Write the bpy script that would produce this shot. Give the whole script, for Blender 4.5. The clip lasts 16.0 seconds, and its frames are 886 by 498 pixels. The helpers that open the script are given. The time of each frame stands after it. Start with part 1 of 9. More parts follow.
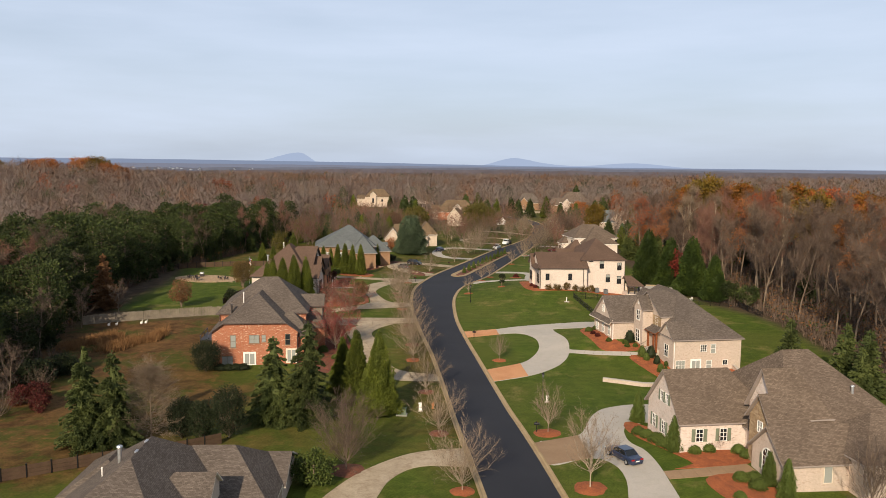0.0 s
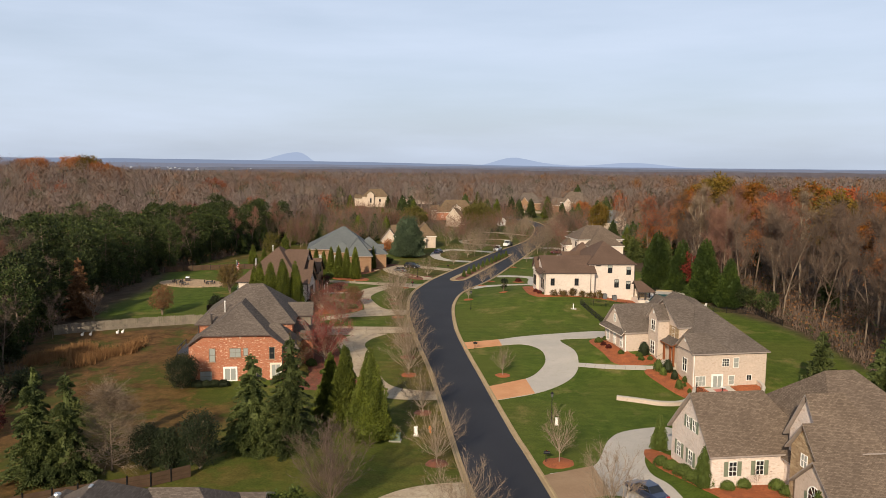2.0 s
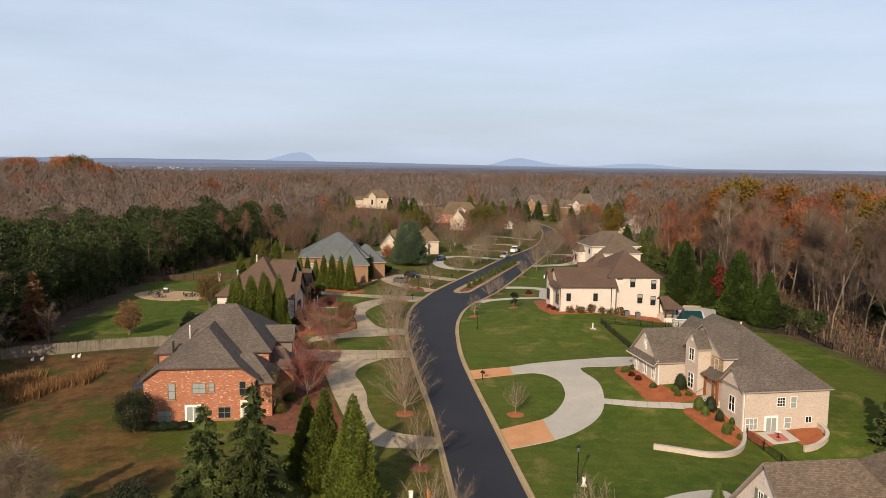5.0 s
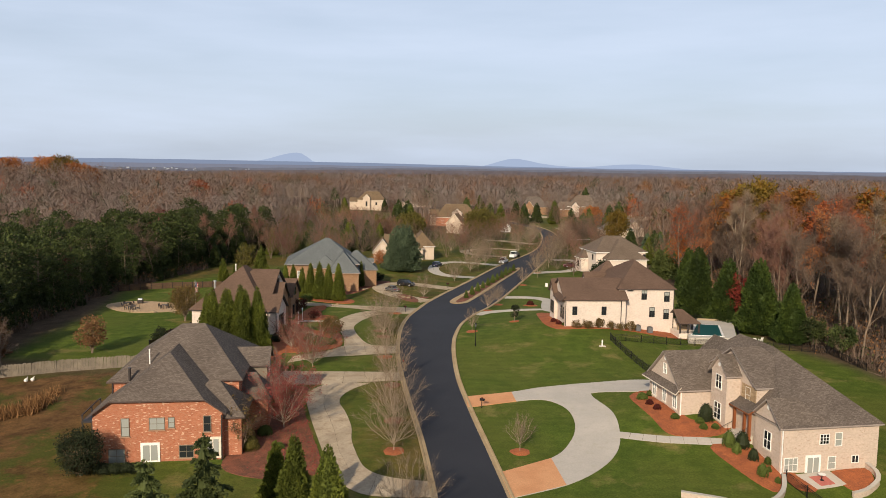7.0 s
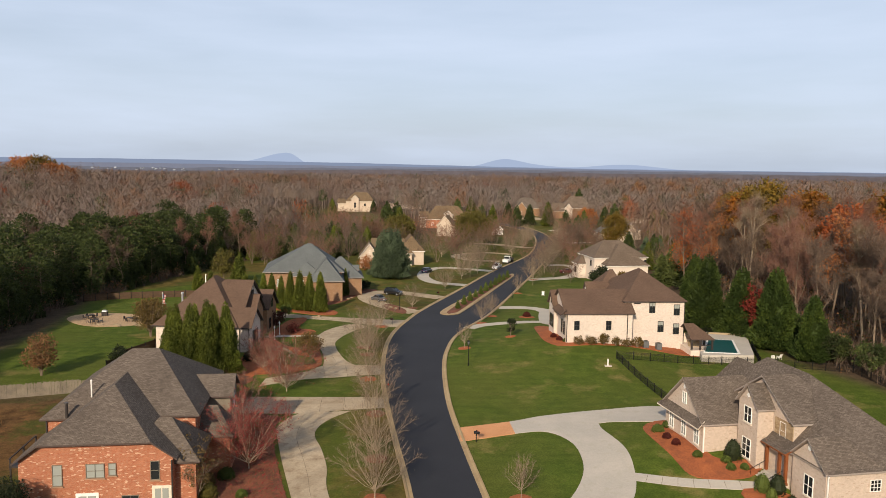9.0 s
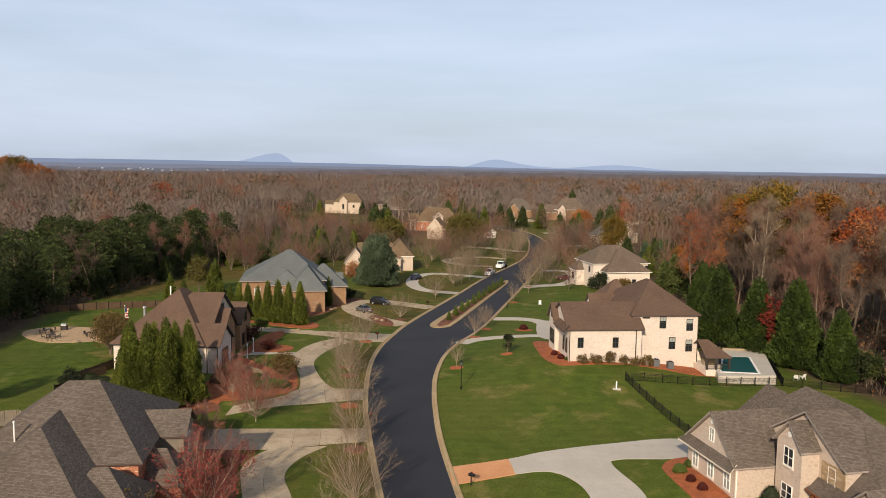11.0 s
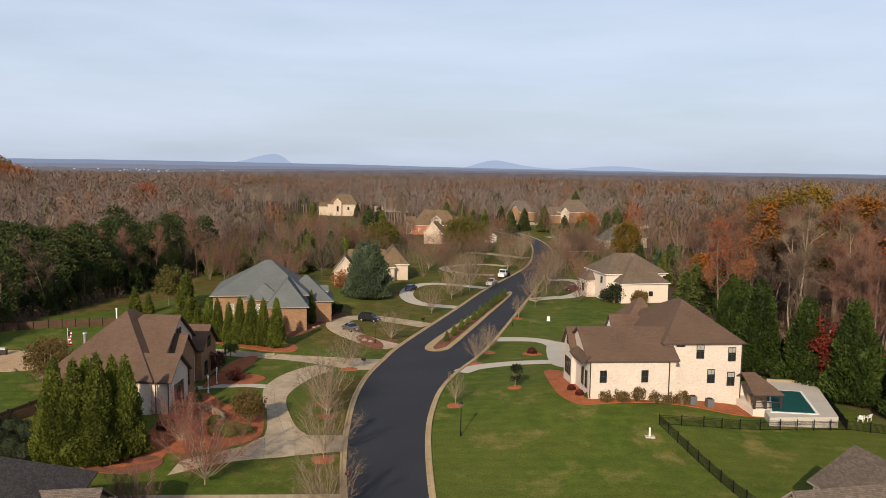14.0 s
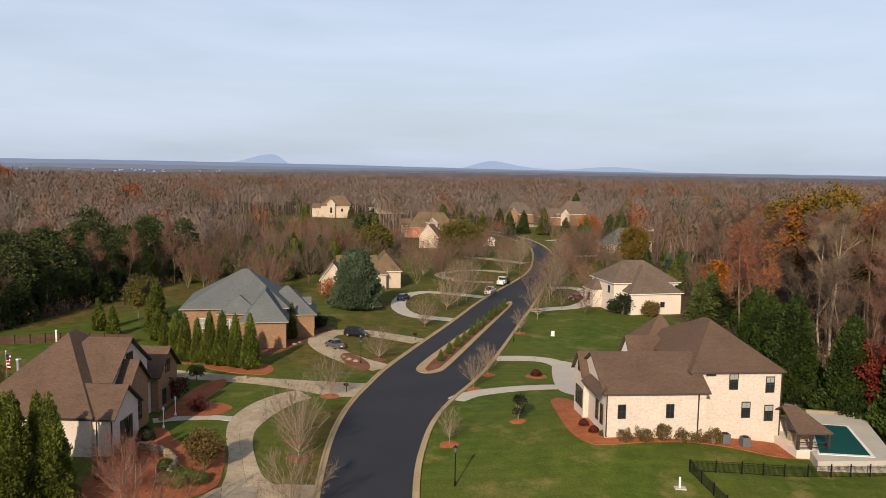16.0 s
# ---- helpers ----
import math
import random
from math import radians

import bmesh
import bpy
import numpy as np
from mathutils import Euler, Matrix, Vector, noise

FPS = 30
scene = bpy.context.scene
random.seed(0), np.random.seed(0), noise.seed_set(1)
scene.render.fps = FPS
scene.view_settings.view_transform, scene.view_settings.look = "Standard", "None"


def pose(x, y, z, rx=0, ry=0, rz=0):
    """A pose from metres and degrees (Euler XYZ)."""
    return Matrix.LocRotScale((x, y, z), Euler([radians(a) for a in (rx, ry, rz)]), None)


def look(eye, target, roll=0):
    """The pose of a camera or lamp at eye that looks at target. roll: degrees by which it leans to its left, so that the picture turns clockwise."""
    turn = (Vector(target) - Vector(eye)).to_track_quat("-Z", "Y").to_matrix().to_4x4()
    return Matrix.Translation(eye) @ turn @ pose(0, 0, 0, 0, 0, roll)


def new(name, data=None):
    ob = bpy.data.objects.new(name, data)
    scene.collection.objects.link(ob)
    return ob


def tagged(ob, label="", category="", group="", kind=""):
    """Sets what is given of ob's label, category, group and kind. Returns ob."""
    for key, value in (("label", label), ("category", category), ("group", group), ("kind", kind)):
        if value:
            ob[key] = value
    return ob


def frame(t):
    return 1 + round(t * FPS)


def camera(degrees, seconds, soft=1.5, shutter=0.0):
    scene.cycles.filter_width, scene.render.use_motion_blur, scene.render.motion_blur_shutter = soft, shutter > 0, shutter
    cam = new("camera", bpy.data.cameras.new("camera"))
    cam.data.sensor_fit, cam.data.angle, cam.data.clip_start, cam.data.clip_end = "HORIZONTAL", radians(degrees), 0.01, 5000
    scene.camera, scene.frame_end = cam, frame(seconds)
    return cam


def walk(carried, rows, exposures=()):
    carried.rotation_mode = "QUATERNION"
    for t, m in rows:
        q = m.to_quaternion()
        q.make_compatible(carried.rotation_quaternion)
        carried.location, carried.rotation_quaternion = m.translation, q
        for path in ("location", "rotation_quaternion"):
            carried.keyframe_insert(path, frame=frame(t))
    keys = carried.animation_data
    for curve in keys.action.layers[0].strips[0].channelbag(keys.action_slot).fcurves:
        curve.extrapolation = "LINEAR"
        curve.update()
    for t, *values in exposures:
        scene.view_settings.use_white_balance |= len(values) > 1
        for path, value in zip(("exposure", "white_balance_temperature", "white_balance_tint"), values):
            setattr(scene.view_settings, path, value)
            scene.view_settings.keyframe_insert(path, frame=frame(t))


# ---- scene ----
cam = camera(59.6, 16.0, soft=0.65)

PATH = [
    (0.0, (2.38, 0.92, 37.54), (0.97, 25.74, 34.86), 0.61),
    (0.5, (2.25, 3.49, 37.41), (0.87, 28.30, 34.72), 0.60),
    (1.0, (2.12, 6.20, 37.31), (0.75, 31.02, 34.63), 0.59),
    (1.5, (1.99, 9.04, 37.25), (0.62, 33.85, 34.56), 0.60),
    (2.0, (1.85, 11.98, 37.22), (0.47, 36.80, 34.53), 0.60),
    (2.5, (1.71, 15.02, 37.20), (0.30, 39.84, 34.52), 0.62),
    (3.0, (1.56, 18.13, 37.21), (0.14, 42.95, 34.53), 0.63),
    (3.5, (1.42, 21.30, 37.24), (-0.04, 46.11, 34.55), 0.64),
    (4.0, (1.27, 24.52, 37.27), (-0.21, 49.33, 34.59), 0.66),
    (4.5, (1.12, 27.76, 37.32), (-0.37, 52.57, 34.64), 0.68),
    (5.0, (0.98, 31.03, 37.37), (-0.53, 55.84, 34.69), 0.70),
    (5.5, (0.83, 34.31, 37.43), (-0.67, 59.12, 34.75), 0.71),
    (6.0, (0.68, 37.60, 37.48), (-0.80, 62.41, 34.81), 0.73),
    (6.5, (0.53, 40.88, 37.54), (-0.92, 65.70, 34.87), 0.74),
    (7.0, (0.38, 44.16, 37.59), (-1.01, 68.98, 34.93), 0.76),
    (7.5, (0.24, 47.42, 37.64), (-1.09, 72.25, 34.98), 0.77),
    (8.0, (0.10, 50.67, 37.69), (-1.16, 75.50, 35.03), 0.78),
    (8.5, (-0.04, 53.91, 37.72), (-1.22, 78.74, 35.07), 0.78),
    (9.0, (-0.17, 57.13, 37.75), (-1.26, 81.97, 35.10), 0.79),
    (9.5, (-0.29, 60.35, 37.77), (-1.30, 85.18, 35.13), 0.79),
    (10.0, (-0.41, 63.55, 37.79), (-1.33, 88.39, 35.15), 0.80),
    (10.5, (-0.51, 66.74, 37.79), (-1.37, 91.59, 35.16), 0.80),
    (11.0, (-0.61, 69.94, 37.79), (-1.40, 94.79, 35.16), 0.80),
    (11.5, (-0.70, 73.15, 37.78), (-1.44, 98.00, 35.16), 0.80),
    (12.0, (-0.77, 76.38, 37.77), (-1.48, 101.23, 35.15), 0.80),
    (12.5, (-0.83, 79.63, 37.75), (-1.53, 104.48, 35.13), 0.80),
    (13.0, (-0.88, 82.93, 37.72), (-1.58, 107.78, 35.11), 0.81),
    (13.5, (-0.91, 86.27, 37.69), (-1.63, 111.13, 35.09), 0.81),
    (14.0, (-0.92, 89.69, 37.67), (-1.67, 114.54, 35.07), 0.82),
    (14.5, (-0.91, 93.19, 37.64), (-1.69, 118.04, 35.05), 0.84),
    (15.0, (-0.88, 96.79, 37.62), (-1.67, 121.65, 35.03), 0.85),
    (15.5, (-0.83, 100.51, 37.60), (-1.59, 125.37, 35.02), 0.88),
    (16.0, (-0.75, 104.37, 37.60), (-1.42, 129.23, 35.02), 0.91),
]
walk(cam, [(t, look(eye, target, roll)) for t, eye, target, roll in PATH])
# ---------- sky and sun ----------
SUN_DIR = Vector((-0.27, -1.0, 0.50)).normalized()      # towards the sun
world = bpy.data.worlds.new("sky")
scene.world = world
world.use_nodes = True
wn, wl = world.node_tree.nodes, world.node_tree.links
wn.clear()
w_out = wn.new("ShaderNodeOutputWorld")
w_bg = wn.new("ShaderNodeBackground")
w_sky = wn.new("ShaderNodeTexSky")
w_sky.sky_type = 'NISHITA'
w_sky.sun_disc = False
w_sky.sun_elevation = math.asin(SUN_DIR.z)
w_sky.sun_rotation = math.atan2(SUN_DIR.x, SUN_DIR.y)
w_sky.air_density, w_sky.dust_density, w_sky.ozone_density = 1.0, 2.2, 1.5
# thin veils of high cloud
w_co = wn.new("ShaderNodeTexCoord")
w_map = wn.new("ShaderNodeMapping")
w_map.inputs["Scale"].default_value = (1.0, 1.6, 7.0)
w_noise = wn.new("ShaderNodeTexNoise")
w_noise.inputs["Scale"].default_value = 1.6
w_noise.inputs["Detail"].default_value = 5
w_noise.inputs["Roughness"].default_value = 0.55
w_ramp = wn.new("ShaderNodeMapRange")
w_ramp.inputs["From Min"].default_value = 0.36
w_ramp.inputs["From Max"].default_value = 0.72
w_ramp.inputs["To Min"].default_value = 0.62
w_ramp.inputs["To Max"].default_value = 0.90
w_mix = wn.new("ShaderNodeMix")
w_mix.data_type = 'RGBA'
w_mix.inputs["B"].default_value = (7.9, 9.0, 11.0, 1)
wl.new(w_co.outputs["Generated"], w_map.inputs["Vector"])
wl.new(w_map.outputs["Vector"], w_noise.inputs["Vector"])
wl.new(w_noise.outputs["Fac"], w_ramp.inputs["Value"])
# the veil is thickest towards the horizon and thins overhead
w_sep = wn.new("ShaderNodeSeparateXYZ")
w_up = wn.new("ShaderNodeMapRange")
for w_key, w_val in zip(("From Min", "From Max", "To Min", "To Max"), (0.22, 0.75, 1.0, 0.25)):
    w_up.inputs[w_key].default_value = w_val
w_mul = wn.new("ShaderNodeMath")
w_mul.operation = 'MULTIPLY'
wl.new(w_co.outputs["Generated"], w_sep.inputs["Vector"])
wl.new(w_sep.outputs["Z"], w_up.inputs["Value"])
wl.new(w_ramp.outputs["Result"], w_mul.inputs[0])
wl.new(w_up.outputs["Result"], w_mul.inputs[1])
wl.new(w_mul.outputs["Value"], w_mix.inputs["Factor"])
wl.new(w_sky.outputs["Color"], w_mix.inputs["A"])
wl.new(w_mix.outputs["Result"], w_bg.inputs["Color"])
wl.new(w_bg.outputs["Background"], w_out.inputs["Surface"])
w_bg.inputs["Strength"].default_value = 0.09
sun = new("sun", bpy.data.lights.new("sun", 'SUN'))
sun.data.energy, sun.data.angle, sun.data.color = 5.0, radians(0.6), (1.0, 0.85, 0.66)
sun.matrix_world = look(SUN_DIR * 400, (0, 0, 0))
scene.view_settings.exposure = 0.0


# ---------- materials ----------
def material(name, rough=0.8, metal=0.0, spec=0.3):
    m = bpy.data.materials.new(name)
    m.use_nodes = True
    b = m.node_tree.nodes["Principled BSDF"]
    b.inputs["Roughness"].default_value = rough
    b.inputs["Metallic"].default_value = metal
    b.inputs["Specular IOR Level"].default_value = spec
    return m, m.node_tree.nodes, m.node_tree.links, b


TINT = (0.79, 0.75, 0.60)      # overall reflectance of earth, plants and masonry


def earthy(*cs):
    return [c and tuple(a * b for a, b in zip(c, TINT)) for c in cs]


def col(c):
    return (c[0], c[1], c[2], 1.0)


def add_noise(n, l, vec, scale, detail=4, rough=0.55):
    t = n.new("ShaderNodeTexNoise")
    t.inputs["Scale"].default_value = scale
    t.inputs["Detail"].default_value = detail
    t.inputs["Roughness"].default_value = rough
    if vec is not None:
        l.new(vec, t.inputs["Vector"])
    return t.outputs["Fac"]


def add_range(n, l, v, a, b, c=0.0, d=1.0):
    r = n.new("ShaderNodeMapRange")
    for k, x in zip(("From Min", "From Max", "To Min", "To Max"), (a, b, c, d)):
        r.inputs[k].default_value = x
    l.new(v, r.inputs["Value"])
    return r.outputs["Result"]


def add_mix(n, l, fac, a, b, mode='MIX'):
    m = n.new("ShaderNodeMix")
    m.data_type, m.blend_type = 'RGBA', mode
    for key, v in (("Factor", fac), ("A", a), ("B", b)):
        if isinstance(v, (int, float)):
            m.inputs[key].default_value = v
        elif isinstance(v, tuple):
            m.inputs[key].default_value = col(v)
        else:
            l.new(v, m.inputs[key])
    return m.outputs["Result"]


def add_bump(n, l, b, height, strength=0.3, dist=0.05):
    u = n.new("ShaderNodeBump")
    u.inputs["Strength"].default_value = strength
    u.inputs["Distance"].default_value = dist
    l.new(height, u.inputs["Height"])
    l.new(u.outputs["Normal"], b.inputs["Normal"])


def world_pos(n):
    return n.new("ShaderNodeNewGeometry").outputs["Position"]


def mottled(name, c1, c2, big=0.15, small=6.0, rough=0.85, amount=1.0, bump=0.2, metal=0.0, spec=0.3, stain=None, vary=0.0):
    """A surface that varies in broad patches and in fine grain."""
    c1, c2, stain = earthy(c1, c2, stain)
    m, n, l, b = material(name, rough, metal, spec)
    p = world_pos(n)
    f1 = add_range(n, l, add_noise(n, l, p, big, 4), 0.35, 0.65)
    f2 = add_noise(n, l, p, small, 5, 0.7)
    c = add_mix(n, l, f1, c1, c2)
    g = add_range(n, l, f2, 0.25, 0.75, 1 - 0.45 * amount, 1 + 0.45 * amount)
    c = add_mix(n, l, 1.0, c, g, 'MULTIPLY')
    if vary:
        info = n.new("ShaderNodeObjectInfo")
        c = add_mix(n, l, 1.0, c, add_range(n, l, info.outputs["Random"], 0, 1, 1 - vary, 1 + vary), 'MULTIPLY')
    if stain:
        f3 = add_range(n, l, add_noise(n, l, p, 0.9, 6, 0.65), 0.52, 0.68, 0, 0.7)
        c = add_mix(n, l, f3, c, stain)
    l.new(c, b.inputs["Base Color"])
    if bump:
        add_bump(n, l, b, f2, bump, 0.03)
    return m


def plain(name, c, rough=0.5, metal=0.0, spec=0.4, vary=0.12):
    m, n, l, b = material(name, rough, metal, spec)
    f = add_noise(n, l, world_pos(n), 2.5, 5, 0.6)
    g = add_range(n, l, f, 0.3, 0.7, 1 - vary, 1 + vary)
    l.new(add_mix(n, l, 1.0, c, g, 'MULTIPLY'), b.inputs["Base Color"])
    return m


def bricks(name, c1, c2, mortar, pale, pale_amount=0.12, w=0.24, h=0.085):
    """Courses of brick with some paler ones, in metres along the wall."""
    c1, c2, mortar, pale = earthy(c1, c2, mortar, pale)
    m, n, l, b = material(name, 0.88, 0, 0.2)
    uv = n.new("ShaderNodeUVMap").outputs["UV"]
    t = n.new("ShaderNodeTexBrick")
    for k, v in (("Scale", 1.0), ("Brick Width", w), ("Row Height", h), ("Mortar Size", 0.007), ("Mortar Smooth", 0.2), ("Bias", 0.0)):
        t.inputs[k].default_value = v
    t.inputs["Color1"].default_value, t.inputs["Color2"].default_value, t.inputs["Mortar"].default_value = col(c1), col(c2), col(mortar)
    l.new(uv, t.inputs["Vector"])
    # single and grouped pale bricks
    v = n.new("ShaderNodeTexVoronoi")
    mp = n.new("ShaderNodeMapping")
    mp.inputs["Scale"].default_value = (1 / (w * 1.1), 1 / (h * 1.1), 1)
    l.new(uv, mp.inputs["Vector"])
    l.new(mp.outputs["Vector"], v.inputs["Vector"])
    v.inputs["Scale"].default_value = 1.0
    sep = n.new("ShaderNodeSeparateColor")
    l.new(v.outputs["Color"], sep.inputs["Color"])
    f = add_range(n, l, sep.outputs["Red"], 1 - pale_amount, 1 - pale_amount + 0.02, 0, 0.75)
    c = add_mix(n, l, f, t.outputs["Color"], pale)
    big = add_range(n, l, add_noise(n, l, uv, 0.35, 4), 0.3, 0.7, 0.94, 1.06)
    mid = add_range(n, l, add_noise(n, l, uv, 3.0, 5, 0.65), 0.3, 0.7, 0.89, 1.11)
    c = add_mix(n, l, 1.0, c, big, 'MULTIPLY')
    c = add_mix(n, l, 1.0, c, mid, 'MULTIPLY')
    l.new(c, b.inputs["Base Color"])
    add_bump(n, l, b, t.outputs["Fac"], 0.35, -0.01)
    return m


def shingles(name, c1, c2, gap, w=0.32, h=0.15, streak=True):
    """Courses of shingle tabs, in metres along the roof slope."""
    c1, c2, gap = earthy(c1, c2, gap)
    m, n, l, b = material(name, 0.92, 0, 0.15)
    uv = n.new("ShaderNodeUVMap").outputs["UV"]
    t = n.new("ShaderNodeTexBrick")
    for k, v in (("Scale", 1.0), ("Brick Width", w), ("Row Height", h), ("Mortar Size", 0.012), ("Mortar Smooth", 0.4), ("Bias", -0.1)):
        t.inputs[k].default_value = v
    t.inputs["Color1"].default_value, t.inputs["Color2"].default_value, t.inputs["Mortar"].default_value = col(c1), col(c2), col(gap)
    l.new(uv, t.inputs["Vector"])
    mp = n.new("ShaderNodeMapping")
    mp.inputs["Scale"].default_value = (2.4, 5.0, 1)
    l.new(uv, mp.inputs["Vector"])
    patch = add_range(n, l, add_noise(n, l, mp.outputs["Vector"], 1.3, 5, 0.7), 0.25, 0.75, 0.82, 1.18)
    big = add_range(n, l, add_noise(n, l, uv, 0.22, 4), 0.3, 0.7, 0.88, 1.12)
    c = add_mix(n, l, 1.0, t.outputs["Color"], patch, 'MULTIPLY')
    c = add_mix(n, l, 1.0, c, big, 'MULTIPLY')
    l.new(c, b.inputs["Base Color"])
    add_bump(n, l, b, patch, 0.5, 0.02)
    return m


def leaves(name, c1, c2, c3=None, rough=0.7, trans=0.0):
    """Foliage whose every leaf or clump takes its own shade."""
    c1, c2, c3 = earthy(c1, c2, c3)
    m, n, l, b = material(name, rough, 0, 0.2)
    g = n.new("ShaderNodeNewGeometry")
    info = n.new("ShaderNodeObjectInfo")
    c = add_mix(n, l, g.outputs["Random Per Island"], c1, c2)
    if c3:
        big = add_range(n, l, add_noise(n, l, g.outputs["Position"], 0.35, 3), 0.4, 0.6)
        c = add_mix(n, l, big, c, c3)
    tint = add_range(n, l, info.outputs["Random"], 0, 1, 0.78, 1.22)
    c = add_mix(n, l, 1.0, c, tint, 'MULTIPLY')
    l.new(c, b.inputs["Base Color"])
    return m


M = {}
# the land: wood floor, green lawn and dry grass, by what grows where
m, n, l, b = material("land", 0.95, 0, 0.1)
p = world_pos(n)
at_lawn, at_dry = n.new("ShaderNodeAttribute"), n.new("ShaderNodeAttribute")
at_lawn.attribute_name, at_dry.attribute_name = "lawn", "dry"
fine = add_noise(n, l, p, 5.0, 6, 0.75)
mid = add_noise(n, l, p, 0.45, 6, 0.65)
broad = add_noise(n, l, p, 0.07, 4, 0.5)
litter = add_mix(n, l, add_range(n, l, mid, 0.35, 0.65), (0.080, 0.056, 0.042), (0.140, 0.100, 0.078))
grass = add_mix(n, l, add_range(n, l, mid, 0.38, 0.62), (0.072, 0.114, 0.018), (0.114, 0.160, 0.028))
grass = add_mix(n, l, add_range(n, l, broad, 0.42, 0.62, 0, 0.6), grass, (0.128, 0.146, 0.034))
straw = add_range(n, l, add_noise(n, l, p, 0.16, 5, 0.6), 0.56, 0.70, 0, 0.6)
grass = add_mix(n, l, straw, grass, (0.34, 0.26, 0.12))
# mowing stripes
sp = n.new("ShaderNodeSeparateXYZ")
l.new(p, sp.inputs["Vector"])
wv = n.new("ShaderNodeTexWave")
wv.wave_type, wv.bands_direction = 'BANDS', 'Y'
wv.inputs["Scale"].default_value = 0.16
wv.inputs["Distortion"].default_value = 1.5
wv.inputs["Detail"].default_value = 2
l.new(p, wv.inputs["Vector"])
grass = add_mix(n, l, 1.0, grass, add_range(n, l, wv.outputs["Fac"], 0.2, 0.8, 0.965, 1.03), 'MULTIPLY')
drygrass = add_mix(n, l, add_range(n, l, mid, 0.36, 0.64), (0.100, 0.055, 0.026), (0.225, 0.125, 0.056))
drygrass = add_mix(n, l, add_range(n, l, add_noise(n, l, p, 0.13, 7, 0.68), 0.48, 0.56, 0, 0.85), drygrass, (0.078, 0.098, 0.020))
drygrass = add_mix(n, l, add_range(n, l, add_noise(n, l, p, 0.31, 6, 0.7), 0.57, 0.66, 0, 0.8), drygrass, (0.275, 0.140, 0.062))
c = add_mix(n, l, at_lawn.outputs["Fac"], litter, grass)
c = add_mix(n, l, at_dry.outputs["Fac"], c, drygrass)
c = add_mix(n, l, 1.0, c, add_range(n, l, fine, 0.25, 0.75, 0.50, 1.42), 'MULTIPLY')
c = add_mix(n, l, 1.0, c, TINT, 'MULTIPLY')
l.new(c, b.inputs["Base Color"])
add_bump(n, l, b, fine, 0.6, 0.06)
M["land"] = m

M["asphalt"] = mottled("asphalt", (0.029, 0.032, 0.049), (0.037, 0.040, 0.060), 0.12, 9, 0.85, 0.7, 0.25)
M["concrete"] = mottled("concrete", (0.56, 0.53, 0.56), (0.63, 0.59, 0.62), 0.25, 5, 0.9, 0.22, 0.1, stain=(0.53, 0.50, 0.50))
M["old_concrete"] = mottled("weathered_concrete", (0.47, 0.385, 0.32), (0.58, 0.485, 0.415), 0.3, 4, 0.9, 0.40, 0.1, stain=(0.34, 0.25, 0.19), vary=0.08)
M["joint"] = mottled("joint_grit", (0.13, 0.10, 0.075), (0.17, 0.13, 0.10), 0.5, 6, 0.95)
M["paver"] = mottled("clay_paving", (0.70, 0.34, 0.19), (0.78, 0.41, 0.24), 0.4, 7, 0.9, 0.4, 0.15)
M["brown_paver"] = mottled("brown_paving", (0.36, 0.24, 0.17), (0.42, 0.29, 0.21), 0.4, 7, 0.9, 0.4, 0.15)
M["curb"] = mottled("curb_concrete", (0.43, 0.32, 0.21), (0.50, 0.39, 0.27), 0.3, 6, 0.9, 0.4, 0.1, stain=(0.35, 0.25, 0.16))
M["mulch"] = mottled("pine_straw", (0.47, 0.150, 0.066), (0.34, 0.108, 0.052), 0.7, 7, 0.95, 1.1, 0.6, stain=(0.24, 0.085, 0.048))
M["dark_mulch"] = mottled("old_pine_straw", (0.290, 0.108, 0.074), (0.165, 0.074, 0.054), 0.6, 7, 0.95, 1.3, 0.6, stain=(0.11, 0.060, 0.042))
M["brick_red"] = bricks("red_brick", (0.41, 0.138, 0.090), (0.50, 0.195, 0.130), (0.46, 0.29, 0.23), (0.74, 0.52, 0.44), 0.10)
M["brick_brown"] = bricks("brown_brick", (0.28, 0.155, 0.105), (0.36, 0.21, 0.145), (0.36, 0.27, 0.20), (0.46, 0.34, 0.26), 0.06)
M["brick_cream"] = bricks("cream_brick", (0.74, 0.65, 0.69), (0.81, 0.72, 0.76), (0.72, 0.64, 0.67), (0.66, 0.55, 0.54), 0.07)
M["brick_pale"] = bricks("pale_brick", (0.74, 0.65, 0.70), (0.84, 0.74, 0.80), (0.74, 0.66, 0.70), (0.64, 0.50, 0.48), 0.12)
M["brick_tan"] = bricks("tan_brick", (0.62, 0.52, 0.525), (0.68, 0.575, 0.575), (0.62, 0.52, 0.52), (0.52, 0.41, 0.39), 0.06)
M["stone"] = bricks("brown_stone", (0.34, 0.24, 0.17), (0.46, 0.34, 0.25), (0.40, 0.32, 0.25), (0.55, 0.43, 0.33), 0.2, 0.45, 0.2)
M["stucco"] = mottled("cream_stucco", (0.80, 0.70, 0.74), (0.86, 0.77, 0.80), 0.3, 5, 0.9, 0.15, 0.1)
M["roof_brown"] = shingles("brown_shingle", (0.142, 0.093, 0.081), (0.178, 0.121, 0.106), (0.094, 0.062, 0.055))
M["roof_taupe"] = shingles("taupe_shingle", (0.135, 0.112, 0.112), (0.220, 0.186, 0.186), (0.082, 0.068, 0.068))
M["roof_warm"] = shingles("warm_taupe_shingle", (0.150, 0.116, 0.106), (0.240, 0.190, 0.174), (0.095, 0.073, 0.067))
M["gutter"] = plain("taupe_gutter", (0.30, 0.25, 0.215), 0.5)
